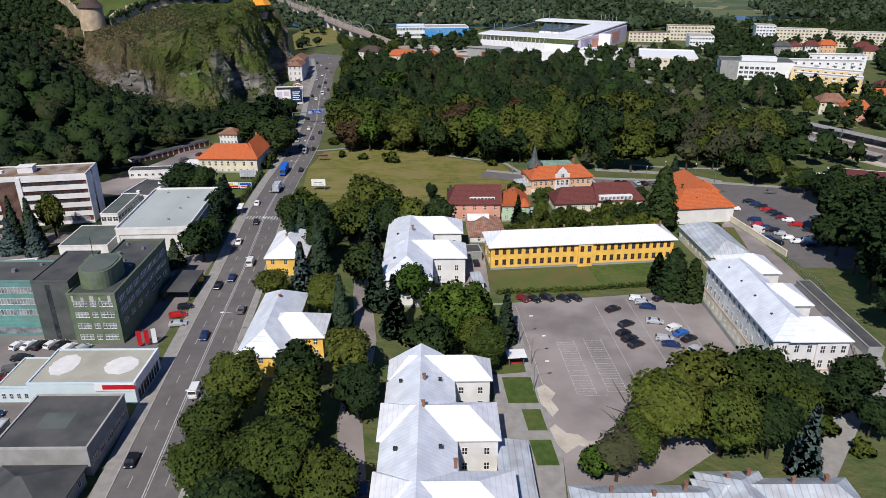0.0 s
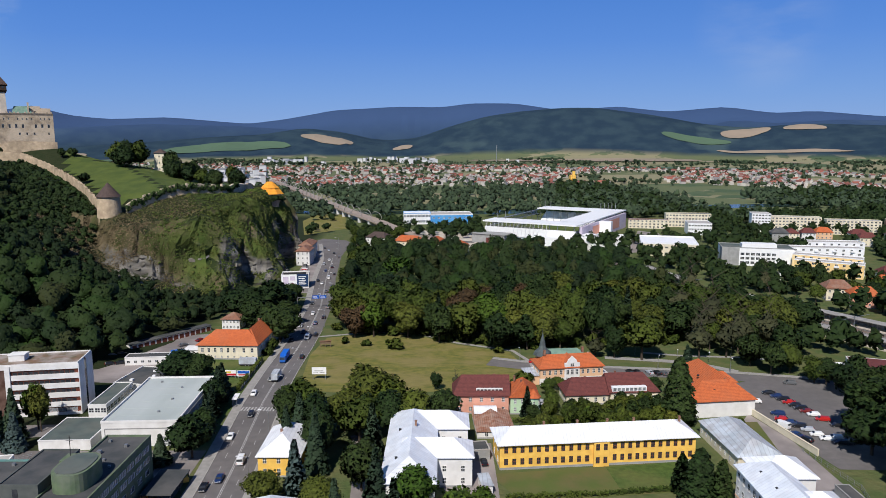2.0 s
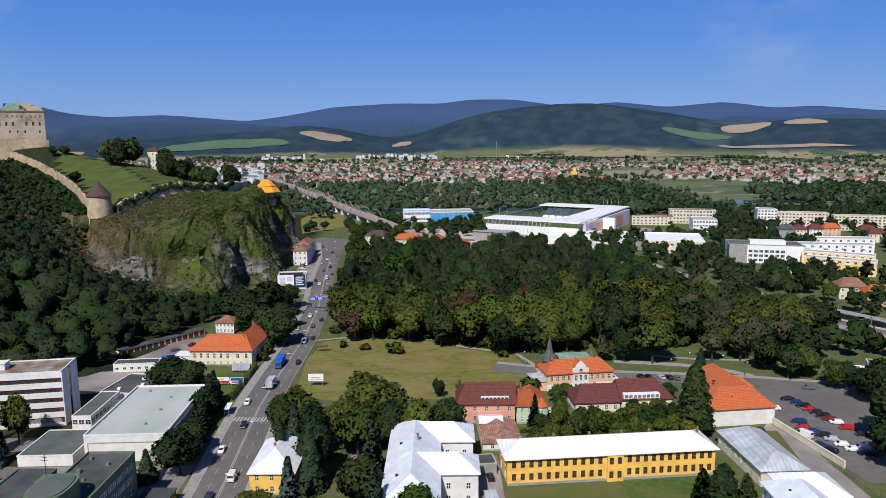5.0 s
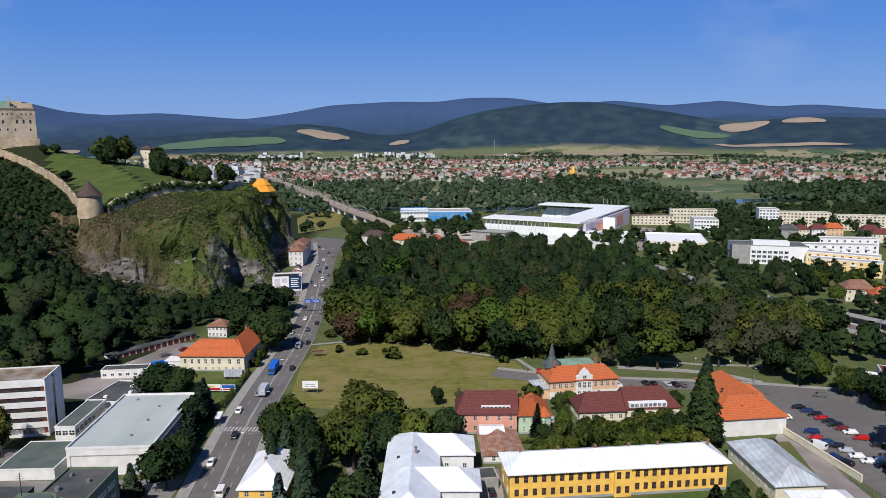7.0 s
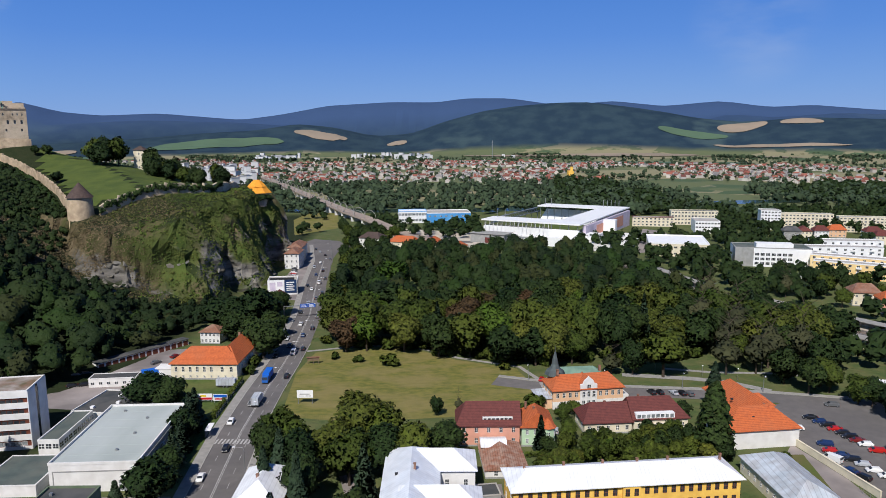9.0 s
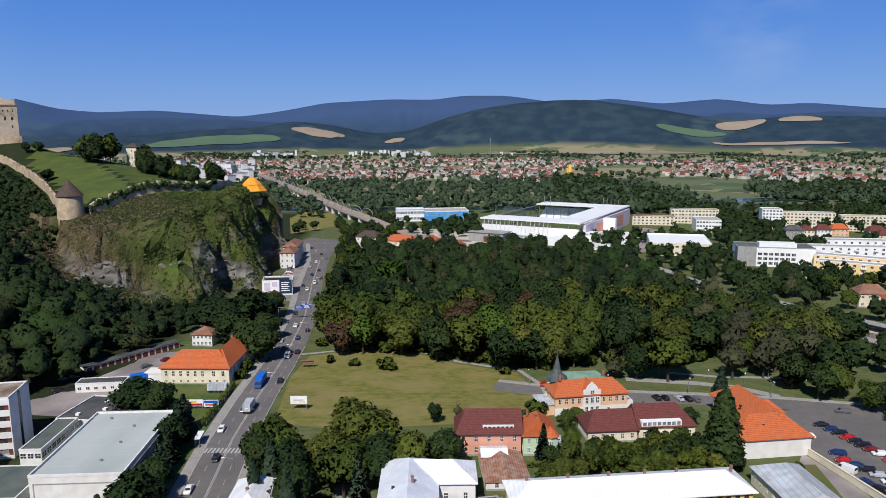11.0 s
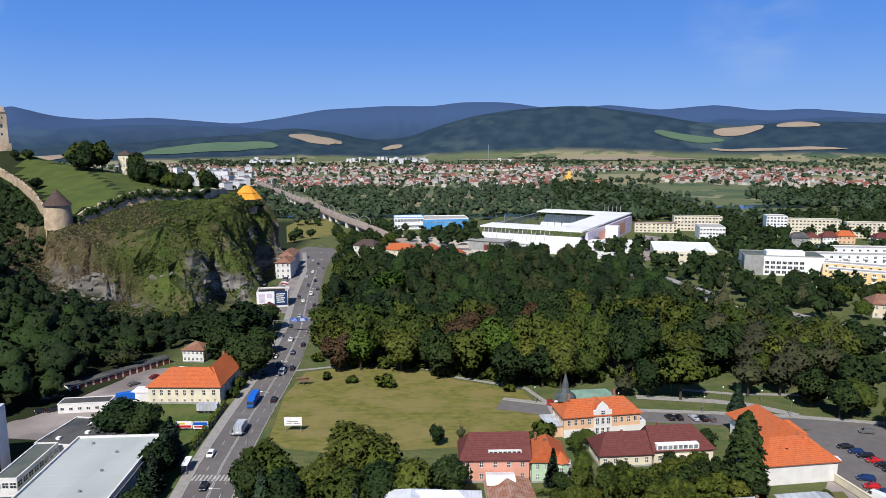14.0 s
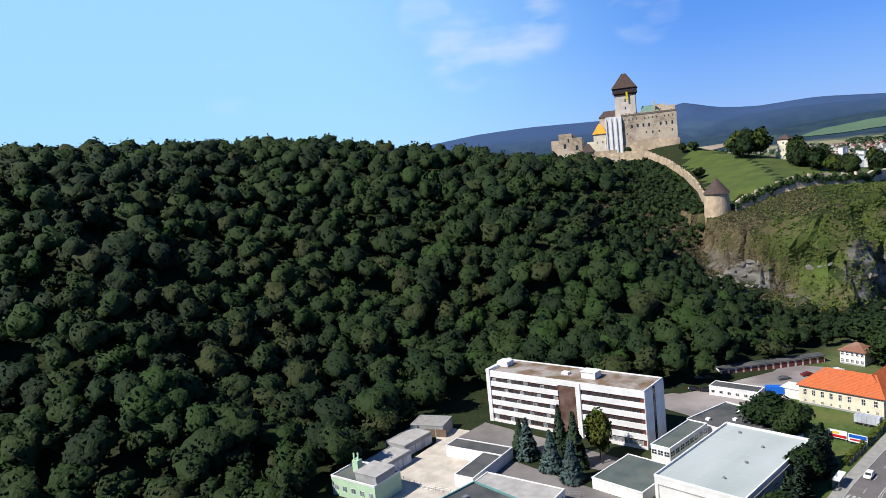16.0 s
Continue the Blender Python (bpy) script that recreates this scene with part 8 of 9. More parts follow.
# far suburb: rows of small houses
FAR_WALL = mat("distant_walls", (0.62, 0.58, 0.52), (0.5, 0.46, 0.42), 0.01, 0.9, island=0.25)
FAR_RED = mat("distant_red_roofs", (0.33, 0.115, 0.08), (0.21, 0.09, 0.075), 0.02, 0.85, island=0.4)
FAR_GREY = mat("distant_grey_roofs", (0.2, 0.19, 0.19), (0.3, 0.28, 0.27), 0.02, 0.85, island=0.3)
FAR_WHITE = mat("distant_white_walls", (0.7, 0.7, 0.7), (0.6, 0.6, 0.62), 0.01, 0.8, island=0.15)
def suburb(name, label, spots, size, roofs):
    bm_v, bm_q, mi = [], [], []
    for x, y in spots:
        w, d, h = rng.uniform(*size), rng.uniform(size[0] * 0.8, size[1] * 0.85), rng.uniform(4.5, 7.5)
        a = rng.uniform(0, math.tau)
        rise = rng.uniform(2.5, 4.5) if roofs != "flat" else 0.3
        if roofs == "flat":
            h = rng.uniform(9, 24)
        ca, sa = math.cos(a), math.sin(a)
        p = [(-w, -d, 0), (w, -d, 0), (w, d, 0), (-w, d, 0), (-w, -d, h), (w, -d, h), (w, d, h), (-w, d, h)]
        o = 1.08
        p += [(-w * o, -d * o, h), (w * o, -d * o, h), (w * o, d * o, h), (-w * o, d * o, h), (-w * o, 0, h + rise), (w * o, 0, h + rise), (w * o, 0, h + rise), (-w * o, 0, h + rise)]
        base = len(bm_v)
        bm_v += [(x + (q[0] * ca - q[1] * sa) / 2, y + (q[0] * sa + q[1] * ca) / 2, q[2]) for q in p]
        r = 1 if rng.uniform() < 0.72 else 2
        if roofs == "flat":
            r = 2
        for f, m in (((0, 1, 5, 4), 0), ((1, 2, 6, 5), 0), ((2, 3, 7, 6), 0), ((3, 0, 4, 7), 0), ((8, 9, 13, 12), r), ((10, 11, 15, 14), r), ((9, 10, 14, 13), 0), ((11, 8, 12, 15), 0)):
            bm_q.append([base + i for i in f])
            mi.append(m)
    me = quick_mesh(name, bm_v, bm_q, [FAR_WALL if roofs != "flat" else FAR_WHITE, FAR_RED, FAR_GREY])
    me.polygons.foreach_set("material_index", np.array(mi, np.int32))
    return tagged(new(name, me), label, "houses", kind="stuff")
def polar(n, a0, a1, r0, r1, thin=0.0):
    out = []
    while len(out) < n:
        a, r = radians(rng.uniform(a0, a1)), rng.uniform(r0, r1)
        x, y = r * math.sin(a), r * math.cos(a)
        if noise.noise(Vector((x * 0.0035, y * 0.0035, 5))) > thin:
            out.append((x, y))
    return out
suburb("far_houses", "distant red-roofed family houses across the river", polar(900, -17, 14, 1330, 2450, -0.15), (8, 13.5), "pitched")
suburb("far_houses", "distant red-roofed family houses in the suburb", polar(420, 12, 34, 1450, 2250, 0.0), (8, 13.5), "pitched")
suburb("far_houses", "distant houses along the valley edge", polar(260, -32, -14, 1500, 2900, -0.1), (8, 13), "pitched")
suburb("far_blocks", "distant white blocks of flats and sheds", polar(70, -19.5, -14, 1280, 2100, -0.3) + polar(60, -14, 6, 2700, 3050, 0.0), (9, 22), "flat")
chf = thing("church", "small yellow church with a short tower", "church", (295, 1600, 0))
part("nave", boxes((-6, 6, 0, 18, 0, 12)), YELLOW, chf)
part("tower", boxes((-3, 3, -5, 1, 0, 22)), YELLOW, chf)
part("tower_roof", hip_roof(-3, 3, -5, 1, 22, 8, 0.4, (1, 1)), SLATE, chf)
mt_ = thing("radio_mast", "slim distant radio mast", "mast", (205, 2700, 0))
part("mast", boxes((-1, 1, -1, 1, 0, 70)), METAL, mt_)

def wood(name, label, spots, r, h, k, leaf, material):
    leafy_stuff(name, [(x, y, 0, rng.uniform(*r), rng.uniform(*h)) for x, y in spots], material, label, k, leaf, core=2)
wood("river_trees", "belt of trees along the river", [p for p in polar(1150, -20, 36, 830, 1330, -0.35) if not (-60 < p[0] < 215 and p[1] < 850) and abs(p[0] + 0.371 * p[1] - 205) > 20], (5, 9), (11, 19), 46, 1.9, HAZED_TREES)
wood("valley_trees", "dark tree belts between the station quarter and the suburb", [p for p in polar(520, 9, 36, 880, 1420, -0.12) if not (p[0] < 215 and p[1] < 860)], (5, 9), (11, 18), 44, 1.9, FOREST)
wood("suburb_trees", "garden trees between the distant houses", polar(1900, -32, 36, 1330, 2900, -0.4), (5, 9), (7, 13), 14, 2.6, HAZED_TREES)
wood("plain_trees", "tree lines across the plain", polar(500, -34, 38, 2500, 3350, 0.12), (8, 14), (8, 13), 14, 5.0, HAZED_TREES)
KEEP = [(188, 474, 300, 512), (40, 640, 260, 830), (-45, 765, 40, 805), (155, 555, 215, 620), (220, 740, 282, 770), (192, 735, 230, 760), (236, 680, 270, 722), (208, 512, 268, 552), (250, 455, 335, 560), (296, 535, 345, 590), (312, 690, 460, 742), (295, 600, 410, 665), (425, 550, 525, 625), (200, 380, 260, 455), (-70, 560, 30, 640)]
def free(x, y):
    if any(a < x < c and b < y < d for a, b, c, d in KEEP):
        return False
    near = min(math.hypot(x - p[0], y - p[1]) for p in along(RAIL, 12))
    return near > 27
wood("quarter_trees", "street and garden trees around the station quarter", [p for p in scatter(118, 560, 300, 860, 12.0, lambda x, y: free(x, y) and x > 110 + max(0, 420 - y) * 0.3 and noise.noise(Vector((x * 0.013, y * 0.013, 9))) > -0.5)], (3.6, 6.4), (9, 16), 80, 1.25, FOREST)
wood("road_trees", "trees beyond the cliff along the slip road", [p for p in scatter(-130, 40, 560, 830, 12, lambda x, y: free(x, y) and abs(x + 0.371 * y - 205) > 15 and not (-100 < x < -40 and y < 660) and x > -100 - (y - 600) * 0.35 and noise.noise(Vector((x * 0.015, y * 0.015, 3))) > 0.02)], (3.6, 6), (8, 14), 70, 1.3, FOREST)

for i, (x, y) in enumerate(((-72, 598), (-72, 634), (-62, 636), (-76, 656), (-66, 655), (-50, 650), (-84, 676), (-74, 682), (-58, 672), (-44, 640), (-68, 588), (-90, 696), (-40, 660))):
    tree("dark" if i % 3 else "broad", x, y, 0.95, 0.9 + 0.1 * (i % 3), where="beside the road junction", group="road trees")

# ---- vehicles ----
PAINTS = {"black": (0.012, 0.013, 0.016), "white": (0.75, 0.75, 0.74), "silver": (0.4, 0.42, 0.45), "dark blue": (0.012, 0.03, 0.10), "red": (0.42, 0.015, 0.012), "grey": (0.11, 0.115, 0.12), "blue": (0.02, 0.12, 0.42), "dark red": (0.16, 0.015, 0.015)}
PAINT = {k: mat(k.replace(" ", "_") + "_car_paint", v, v, 1.0, 0.28, spec=0.6) for k, v in PAINTS.items()}
LAMP_W = mat("headlight_glass", (0.7, 0.7, 0.68), None, 1, 0.2)
LAMP_R = mat("tail_light", (0.4, 0.01, 0.01), None, 1, 0.3)
wheel_bm = bmesh.new()
tube(wheel_bm, (0, -0.1, 0), (0, 0.1, 0), 0.31, 0.31, 14)
tube(wheel_bm, (0, -0.11, 0), (0, 0.11, 0), 0.18, 0.18, 10, 1)
WHEEL = as_mesh("wheel", wheel_bm, [TYRE, METAL])

def side_loft(profile, width, tuck, z_tuck):
    bm = bmesh.new()
    rings = []
    for s in (-1, 1):
        rings.append([bm.verts.new((x, s * width / 2 * (tuck if z > z_tuck else 1.0), z)) for x, z in profile])
    n = len(profile)
    bm.faces.new(rings[0])
    bm.faces.new(rings[1][::-1])
    for i in range(n):
        bm.faces.new((rings[0][i], rings[1][i], rings[1][(i + 1) % n], rings[0][(i + 1) % n]))
    bmesh.ops.recalc_face_normals(bm, faces=bm.faces[:])
    bmesh.ops.bevel(bm, geom=bm.edges[:], offset=0.06, segments=1, affect="EDGES")
    return bm

def quad(bm, pts):
    bm.faces.new([bm.verts.new(p) for p in pts])

SHAPES = {
    "hatchback": (1.78, 0.82, [(-2.0, 0.28), (2.0, 0.28), (2.05, 0.68), (1.25, 0.92), (0.5, 1.42), (-1.45, 1.46), (-1.98, 1.0), (-2.05, 0.6)], (0.5, 1.25, -1.45, -1.95), 1.26),
    "saloon": (1.78, 0.82, [(-2.3, 0.28), (2.2, 0.28), (2.25, 0.68), (1.3, 0.9), (0.55, 1.4), (-0.9, 1.42), (-1.6, 1.0), (-2.25, 0.95), (-2.32, 0.6)], (0.55, 1.3, -0.9, -1.6), 1.28),
    "estate": (1.8, 0.84, [(-2.3, 0.28), (2.2, 0.28), (2.25, 0.7), (1.35, 0.95), (0.6, 1.48), (-1.9, 1.5), (-2.28, 1.0), (-2.33, 0.6)], (0.6, 1.35, -1.9, -2.25), 1.35),
    "van": (1.95, 0.92, [(-2.7, 0.35), (2.6, 0.35), (2.65, 0.95), (2.1, 1.2), (1.45, 2.1), (-2.65, 2.2), (-2.72, 0.9)], (1.45, 2.1, -2.6, -2.66), 1.55),
}
def car(kind, colour, label):
    w, tuck, prof, (wx, hx, rx, bx), wl = SHAPES[kind]
    ob = thing("van" if kind == "van" else "car", label, "van" if kind == "van" else "car", (0, 0, -50))
    part("body", side_loft(prof, w, tuck, 1.05), PAINT[colour], ob)
    top = max(z for _, z in prof)
    yb, yt = w / 2 * (tuck + 0.08), w / 2 * tuck
    bm = bmesh.new()
    zb = 0.95 if kind != "van" else 1.28
    quad(bm, [(hx - 0.06, -yb * 0.9, zb + 0.02), (hx - 0.06, yb * 0.9, zb + 0.02), (wx + 0.1, yt * 0.88, top - 0.09), (wx + 0.1, -yt * 0.88, top - 0.09)])
    for v in bm.verts:
        v.co += Vector((0.05, 0, 0.045))
    part("windscreen", bm, GLASS, ob)
    bm = bmesh.new()
    quad(bm, [(rx - 0.03, -yt * 0.86, top - 0.1), (rx - 0.03, yt * 0.86, top - 0.1), (bx + 0.02, yb * 0.88, zb + 0.1), (bx + 0.02, -yb * 0.88, zb + 0.1)])
    for v in bm.verts:
        v.co += Vector((-0.06, 0, 0.04))
    part("rear_window", bm, GLASS, ob)
    rear = rx + 0.15 if kind != "van" else 0.75
    for s in (-1, 1):
        bm = bmesh.new()
        quad(bm, [(hx - 0.25, s * (yb + 0.035), zb + 0.03), (wx - 0.02, s * (yt + 0.02), top - 0.12), (rear + 0.05, s * (yt + 0.02), top - 0.12), (rear - 0.25 * (kind != "van"), s * (yb + 0.035), zb + 0.03)][::s])
        part("side_window", bm, GLASS, ob)
        part("headlight", boxes((prof[2][0] - 0.12, prof[2][0] + 0.02, s * w * 0.36 - 0.17, s * w * 0.36 + 0.17, 0.6, 0.74)), LAMP_W, ob)
        part("tail_light", boxes((prof[-1][0] - 0.02, prof[-1][0] + 0.1, s * w * 0.4 - 0.12, s * w * 0.4 + 0.12, 0.72, 0.95)), LAMP_R, ob)
        for x in (prof[1][0] - 0.75, prof[0][0] + 0.72):
            part("wheel", WHEEL, None, ob, m=pose(x, s * (w / 2 - 0.08), 0.31))
    return ob
CARS = {}
def park(kind, colour, x, y, a, z=0.06, where="parked on asphalt", group="parked cars"):
    key = (kind, colour)
    if key not in CARS:
        CARS[key] = car(kind, colour, "x")
        c = CARS[key]
        c.matrix_basis = pose(x, y, z, 0, 0, a)
    else:
        c = copy_thing(CARS[key], pose(x, y, z, 0, 0, a))
    tagged(c, f"{colour} {kind} {where}", group=group)
    return c
for k, c, x, y, a in (("hatchback", "dark red", 24.3, 171.6, -48), ("saloon", "black", 27.3, 171.4, -48), ("estate", "black", 31.2, 172.0, -46), ("hatchback", "black", 35.7, 171.4, -44), ("saloon", "black", 38.8, 172.0, -44),
                      ("saloon", "black", 48.1, 165.3, 28), ("estate", "white", 56.2, 171.0, -14), ("saloon", "dark blue", 57.8, 166.4, -12), ("estate", "silver", 57.2, 168.8, -12), ("saloon", "black", 62.6, 171.6, 30), ("saloon", "silver", 57.4, 158.3, -12), ("estate", "black", 49.6, 157.0, 30),
                      ("hatchback", "black", 47.8, 152.4, 28), ("saloon", "black", 48.7, 149.7, 28), ("estate", "black", 49.6, 146.8, 28), ("estate", "white", 61.4, 155.0, 32), ("saloon", "blue", 62.4, 152.2, 30), ("saloon", "black", 63.6, 149.4, 30),
                      ("estate", "silver", 57.4, 149.4, -12), ("saloon", "dark blue", 58.2, 146.6, -12), ("hatchback", "silver", 63.2, 144.4, 34), ("hatchback", "white", 65.0, 141.0, 36)):
    park(k, c, x, y, a, where="parked on the worn asphalt yard")
cols = ["black", "red", "dark blue", "grey", "dark red", "black", "silver", "red", "white", "black", "grey", "black"]
for i, (x, y) in enumerate(((120, 251.7), (121.2, 248.4), (122.2, 245.4), (122.9, 242.4), (123.6, 239.5), (124.2, 236.8), (125, 234), (125.8, 231.2), (126.6, 227))):
    park(("saloon", "hatchback", "estate")[i % 3], ("black", "dark blue", "black", "red", "black", "black", "dark red", "white", "red")[i], x, y, 165 + 4 * (i % 2), where="parked in the street car park")
for i, (x, y) in enumerate(((114.1, 232), (113.0, 227.4), (114.6, 224.4), (116.2, 221.6), (117.4, 218.6), (111.7, 215), (112.9, 211.2), (118.3, 214.9), (119.9, 211.6), (122.8, 212.4), (111.5, 243.4), (129, 222), (122.6, 208.6), (125.4, 209.2))):
    park(("estate", "hatchback", "saloon")[i % 3], ("dark blue", "red", "dark blue", "black", "silver", "dark blue", "black", "white", "white", "white", "white", "black", "black", "grey")[i], x, y, 160 if i < 5 else 120 if i < 7 else 168, where="parked in the street car park")
park("van", "white", 110.6, 221.8, 120, where="parked beside the plaster wall")
for i, (x, y, c, a) in enumerate(((38, 290, "red", 70), (40.2, 289.2, "white", 70), (75.3, 275.6, "black", 100), (78.2, 275.4, "black", 100), (83.1, 275, "silver", 100), (85.8, 274.4, "black", 100), (88.4, 273.8, "grey", 100), (110, 268, "black", 170), (133, 262.5, "grey", 165))):
    park(("hatchback", "saloon", "estate")[i % 3], c, x, y, a, where="parked along the side street")
for i, (x, y, c, a) in enumerate(((-103.6, 148, "white", 76), (-100.8, 148.2, "white", 76), (-98.2, 148.2, "black", 76), (-95.4, 148.4, "white", 74), (-92.9, 148.2, "black", 72), (-90.3, 146.8, "white", 72), (-86.8, 146.6, "silver", 60), (-99.6, 142.4, "black", 10), (-99.0, 137.6, "grey", 25), (-93.5, 120, "dark blue", 10), (-67.5, 158.6, "silver", 15), (-69.0, 163.2, "red", 20), (-68.6, 168.0, "black", 15), (-101, 128, "white", 10), (-100.5, 133.5, "dark red", 25),
                                  (-137.6, 287.0, "black", 30), (-133.6, 288.4, "black", 30), (-141.5, 298, "grey", 40), (-139.0, 300.6, "black", 40), (-112, 322, "dark red", 60), (-107.5, 328, "red", 55), (-105, 331.5, "white", 55), (-117, 314, "grey", 55), (-12.9, 96.6, "dark blue", 92), (17.5, 226.4, "dark blue", 5), (12.5, 196.0, "black", 95), (35.4, 243, "silver", 80))):
    park(("hatchback", "saloon", "estate")[i % 3], c, x, y, a, where="parked on a yard")
park("van", "white", 15.5, 222.5, 8, z=0.05, where="parked between outhouses")
# traffic as it stands at most times
lanes = {1.9: -1, 4.9: -1, -1.8: 1, -4.8: 1}
traffic = [(4.9, 105, "hatchback", "black"), (-1.8, 128, "van", "white"), (-4.8, 141, "hatchback", "red"), (1.9, 152, "hatchback", "dark blue"), (-4.8, 166, "saloon", "grey"), (4.9, 181, "saloon", "black"), (1.9, 186, "saloon", "dark blue"), (-1.8, 197, "van", "white"), (4.9, 214, "saloon", "white"), (1.9, 232, "hatchback", "black"), (4.9, 252, "hatchback", "white"), (1.9, 268, "saloon", "grey"),
           (-4.8, 296, "saloon", "black"), (4.9, 322, "estate", "black"), (-1.8, 326, "van", "white"), (-4.8, 331, "saloon", "black"), (1.9, 336, "saloon", "black"), (4.9, 347, "saloon", "silver"), (-1.8, 352, "hatchback", "dark blue"), (-4.8, 364, "saloon", "black"), (1.9, 372, "saloon", "white"), (-4.8, 386, "hatchback", "grey"), (4.9, 396, "saloon", "black"), (1.9, 416, "hatchback", "silver"), (-1.8, 428, "saloon", "grey"), (-4.8, 441, "saloon", "black"),
           (1.9, 452, "saloon", "white"), (4.9, 462, "saloon", "black"), (-1.8, 470, "van", "white"), (-4.8, 484, "hatchback", "black"), (1.9, 496, "saloon", "dark blue"), (-1.8, 511, "saloon", "black"), (4.9, 524, "estate", "silver"), (1.9, 542, "saloon", "white"), (-4.8, 556, "saloon", "grey"), (-1.8, 575, "hatchback", "black"), (1.9, 590, "saloon", "silver"), (4.9, 604, "saloon", "black")]
for o, y, k, c in traffic:
    line = offset(MAIN, o)
    for (ax, ay), (bx, by) in zip(line, line[1:]):
        if ay <= y < by:
            s = (y - ay) / (by - ay)
            a = math.degrees(math.atan2(by - ay, bx - ax)) + (180 if lanes[o] < 0 else 0)
            park(k, c, ax + s * (bx - ax), y, a, 0.075, "on the main road", "road traffic")
for i in range(16):
    park(("saloon", "hatchback", "estate")[i % 3], cols[(i * 7) % 12], -93.5 - i * 0.62 + (i % 2) * 0.0, 470 + i * 4.2, 25, 0.05, "parked below the cliff")

def truck(x, y, a, cab_col, box_col, label, n=6.2):
    ob = thing("lorry", label, "lorry", (x, y, 0.08), a)
    part("cab", side_loft([(n / 2, 0.5), (n / 2 + 2.0, 0.5), (n / 2 + 2.05, 1.5), (n / 2 + 1.7, 2.7), (n / 2, 2.75)], 2.3, 0.95, 1.6), PAINT[cab_col], ob)
    part("cargo_box", boxes((-n / 2 - 0.2, n / 2 - 0.1, -1.25, 1.25, 1.0, 3.5)), box_col, ob)
    part("chassis", boxes((-n / 2, n / 2 + 1.6, -0.9, 0.9, 0.55, 0.98)), DARKMETAL, ob)
    bm = bmesh.new()
    quad(bm, [(n / 2 + 2.08, -1.0, 1.55), (n / 2 + 2.08, 1.0, 1.55), (n / 2 + 1.78, 0.95, 2.6), (n / 2 + 1.78, -0.95, 2.6)])
    part("windscreen", bm, GLASS, ob)
    for wx in (n / 2 + 1.0, -n / 2 + 0.8, -n / 2 + 1.9):
        for s in (-1, 1):
            part("wheel", WHEEL, None, ob, m=pose(wx, s * 1.05, 0.45) @ Matrix.Diagonal((1.5, 1.5, 1.5, 1)))
    return ob
truck(-66.4, 294, 271, "blue", BLUE, "blue lorry on the main road", 7.5)
truck(-64.2, 268, 91, "white", ZINC_OLD, "white lorry with a grey box on the main road")
truck(-112, 296.5, 30, "white", BLUE, "parked lorry with a blue box in the forecourt", 6.5)
tl = thing("trailer", "grey covered trailer parked on the lawn", "trailer", (-80, 286, 0.03), 0)
part("cover", boxes((-3.5, 3.5, -1.2, 1.2, 0.9, 3.2)), ZINC_OLD, tl)
part("bed", boxes((-3.6, 4.6, -1.2, 1.2, 0.6, 0.9)), DARKMETAL, tl)
for x in (-0.8, 0.5):
    for s in (-1, 1):
        part("wheel", WHEEL, None, tl, m=pose(x, s * 1.05, 0.38) @ Matrix.Diagonal((1.2, 1.2, 1.2, 1)))

# ---- street furniture ----
def lamp(x, y, a, h=8.5, arm=2.2, label="grey steel street lamp with a curved arm"):
    ob = thing("street_lamp", label, "street lamp", (x, y, 0), a, group="street lamps")
    bm = bmesh.new()
    tube(bm, (0, 0, -0.2), (0, 0, h - 1.0), 0.11, 0.07, 8)
    part("pole", bm, METAL, ob)
    bm = bmesh.new()
    tube(bm, (0, 0, h - 1.0), (0.35, 0, h - 0.25), 0.06, 0.05, 6)
    tube(bm, (0.35, 0, h - 0.25), (arm, 0, h), 0.05, 0.04, 6)
    part("arm", bm, METAL, ob)
    part("lamp_head", boxes((arm - 0.1, arm + 0.7, -0.16, 0.16, h - 0.06, h + 0.1)), WHITEP, ob)
for x, y in ((20.8, 148.5), (22.6, 138.9), (21.8, 128.0)):
    lamp(x, y, 8, 7.5, 2.4)
for x, y, a in along(offset(MAIN, -7.0), 33, 20):
    lamp(x, y, a + 90, 9.0, 2.4)
for x, y, a in along(offset(EAST, 5.2), 28, 12):
    lamp(x, y, a - 90, 6.5, 1.2)
for x, y in ((84, 300), (100, 293), (112, 289), (124, 296)):
    lp = thing("park_lamp", "slim park lamp with a white globe", "park lamp", (x, y, 0), 0, group="park lamps")
    bm = bmesh.new()
    tube(bm, (0, 0, 0), (0, 0, 4.2), 0.07, 0.05, 6)
    part("pole", bm, METAL, lp)
    bm = bmesh.new()
    bmesh.ops.create_icosphere(bm, subdivisions=2, radius=0.28, matrix=Matrix.Translation((0, 0, 4.4)))
    part("globe", bm, WHITEP, lp)

gn = thing("sign_gantry", "overhead gantry with blue direction signs across the road", "road sign", (-79.4, 384, 0), 12)
part("post", boxes((-0.2, 0.2, -0.2, 0.2, 0, 7.0)), METAL, gn)
part("beam", boxes((0, 16.5, -0.15, 0.15, 6.3, 6.7)), METAL, gn)
part("post", boxes((16.4, 16.8, -0.2, 0.2, 0, 7.0)), METAL, gn)
for x0, x1 in ((8.2, 11.8), (12.2, 15.8)):
    sg = part("sign", boxes((x0, x1, -0.3, -0.18, 5.5, 7.4)), SIGNBLUE, gn)
    for k in range(3):
        part("text_bar", boxes((x0 + 0.4, x1 - 0.5 - 0.3 * k, -0.33, -0.301, 5.8 + 0.5 * k, 6.0 + 0.5 * k)), WHITEP, sg)
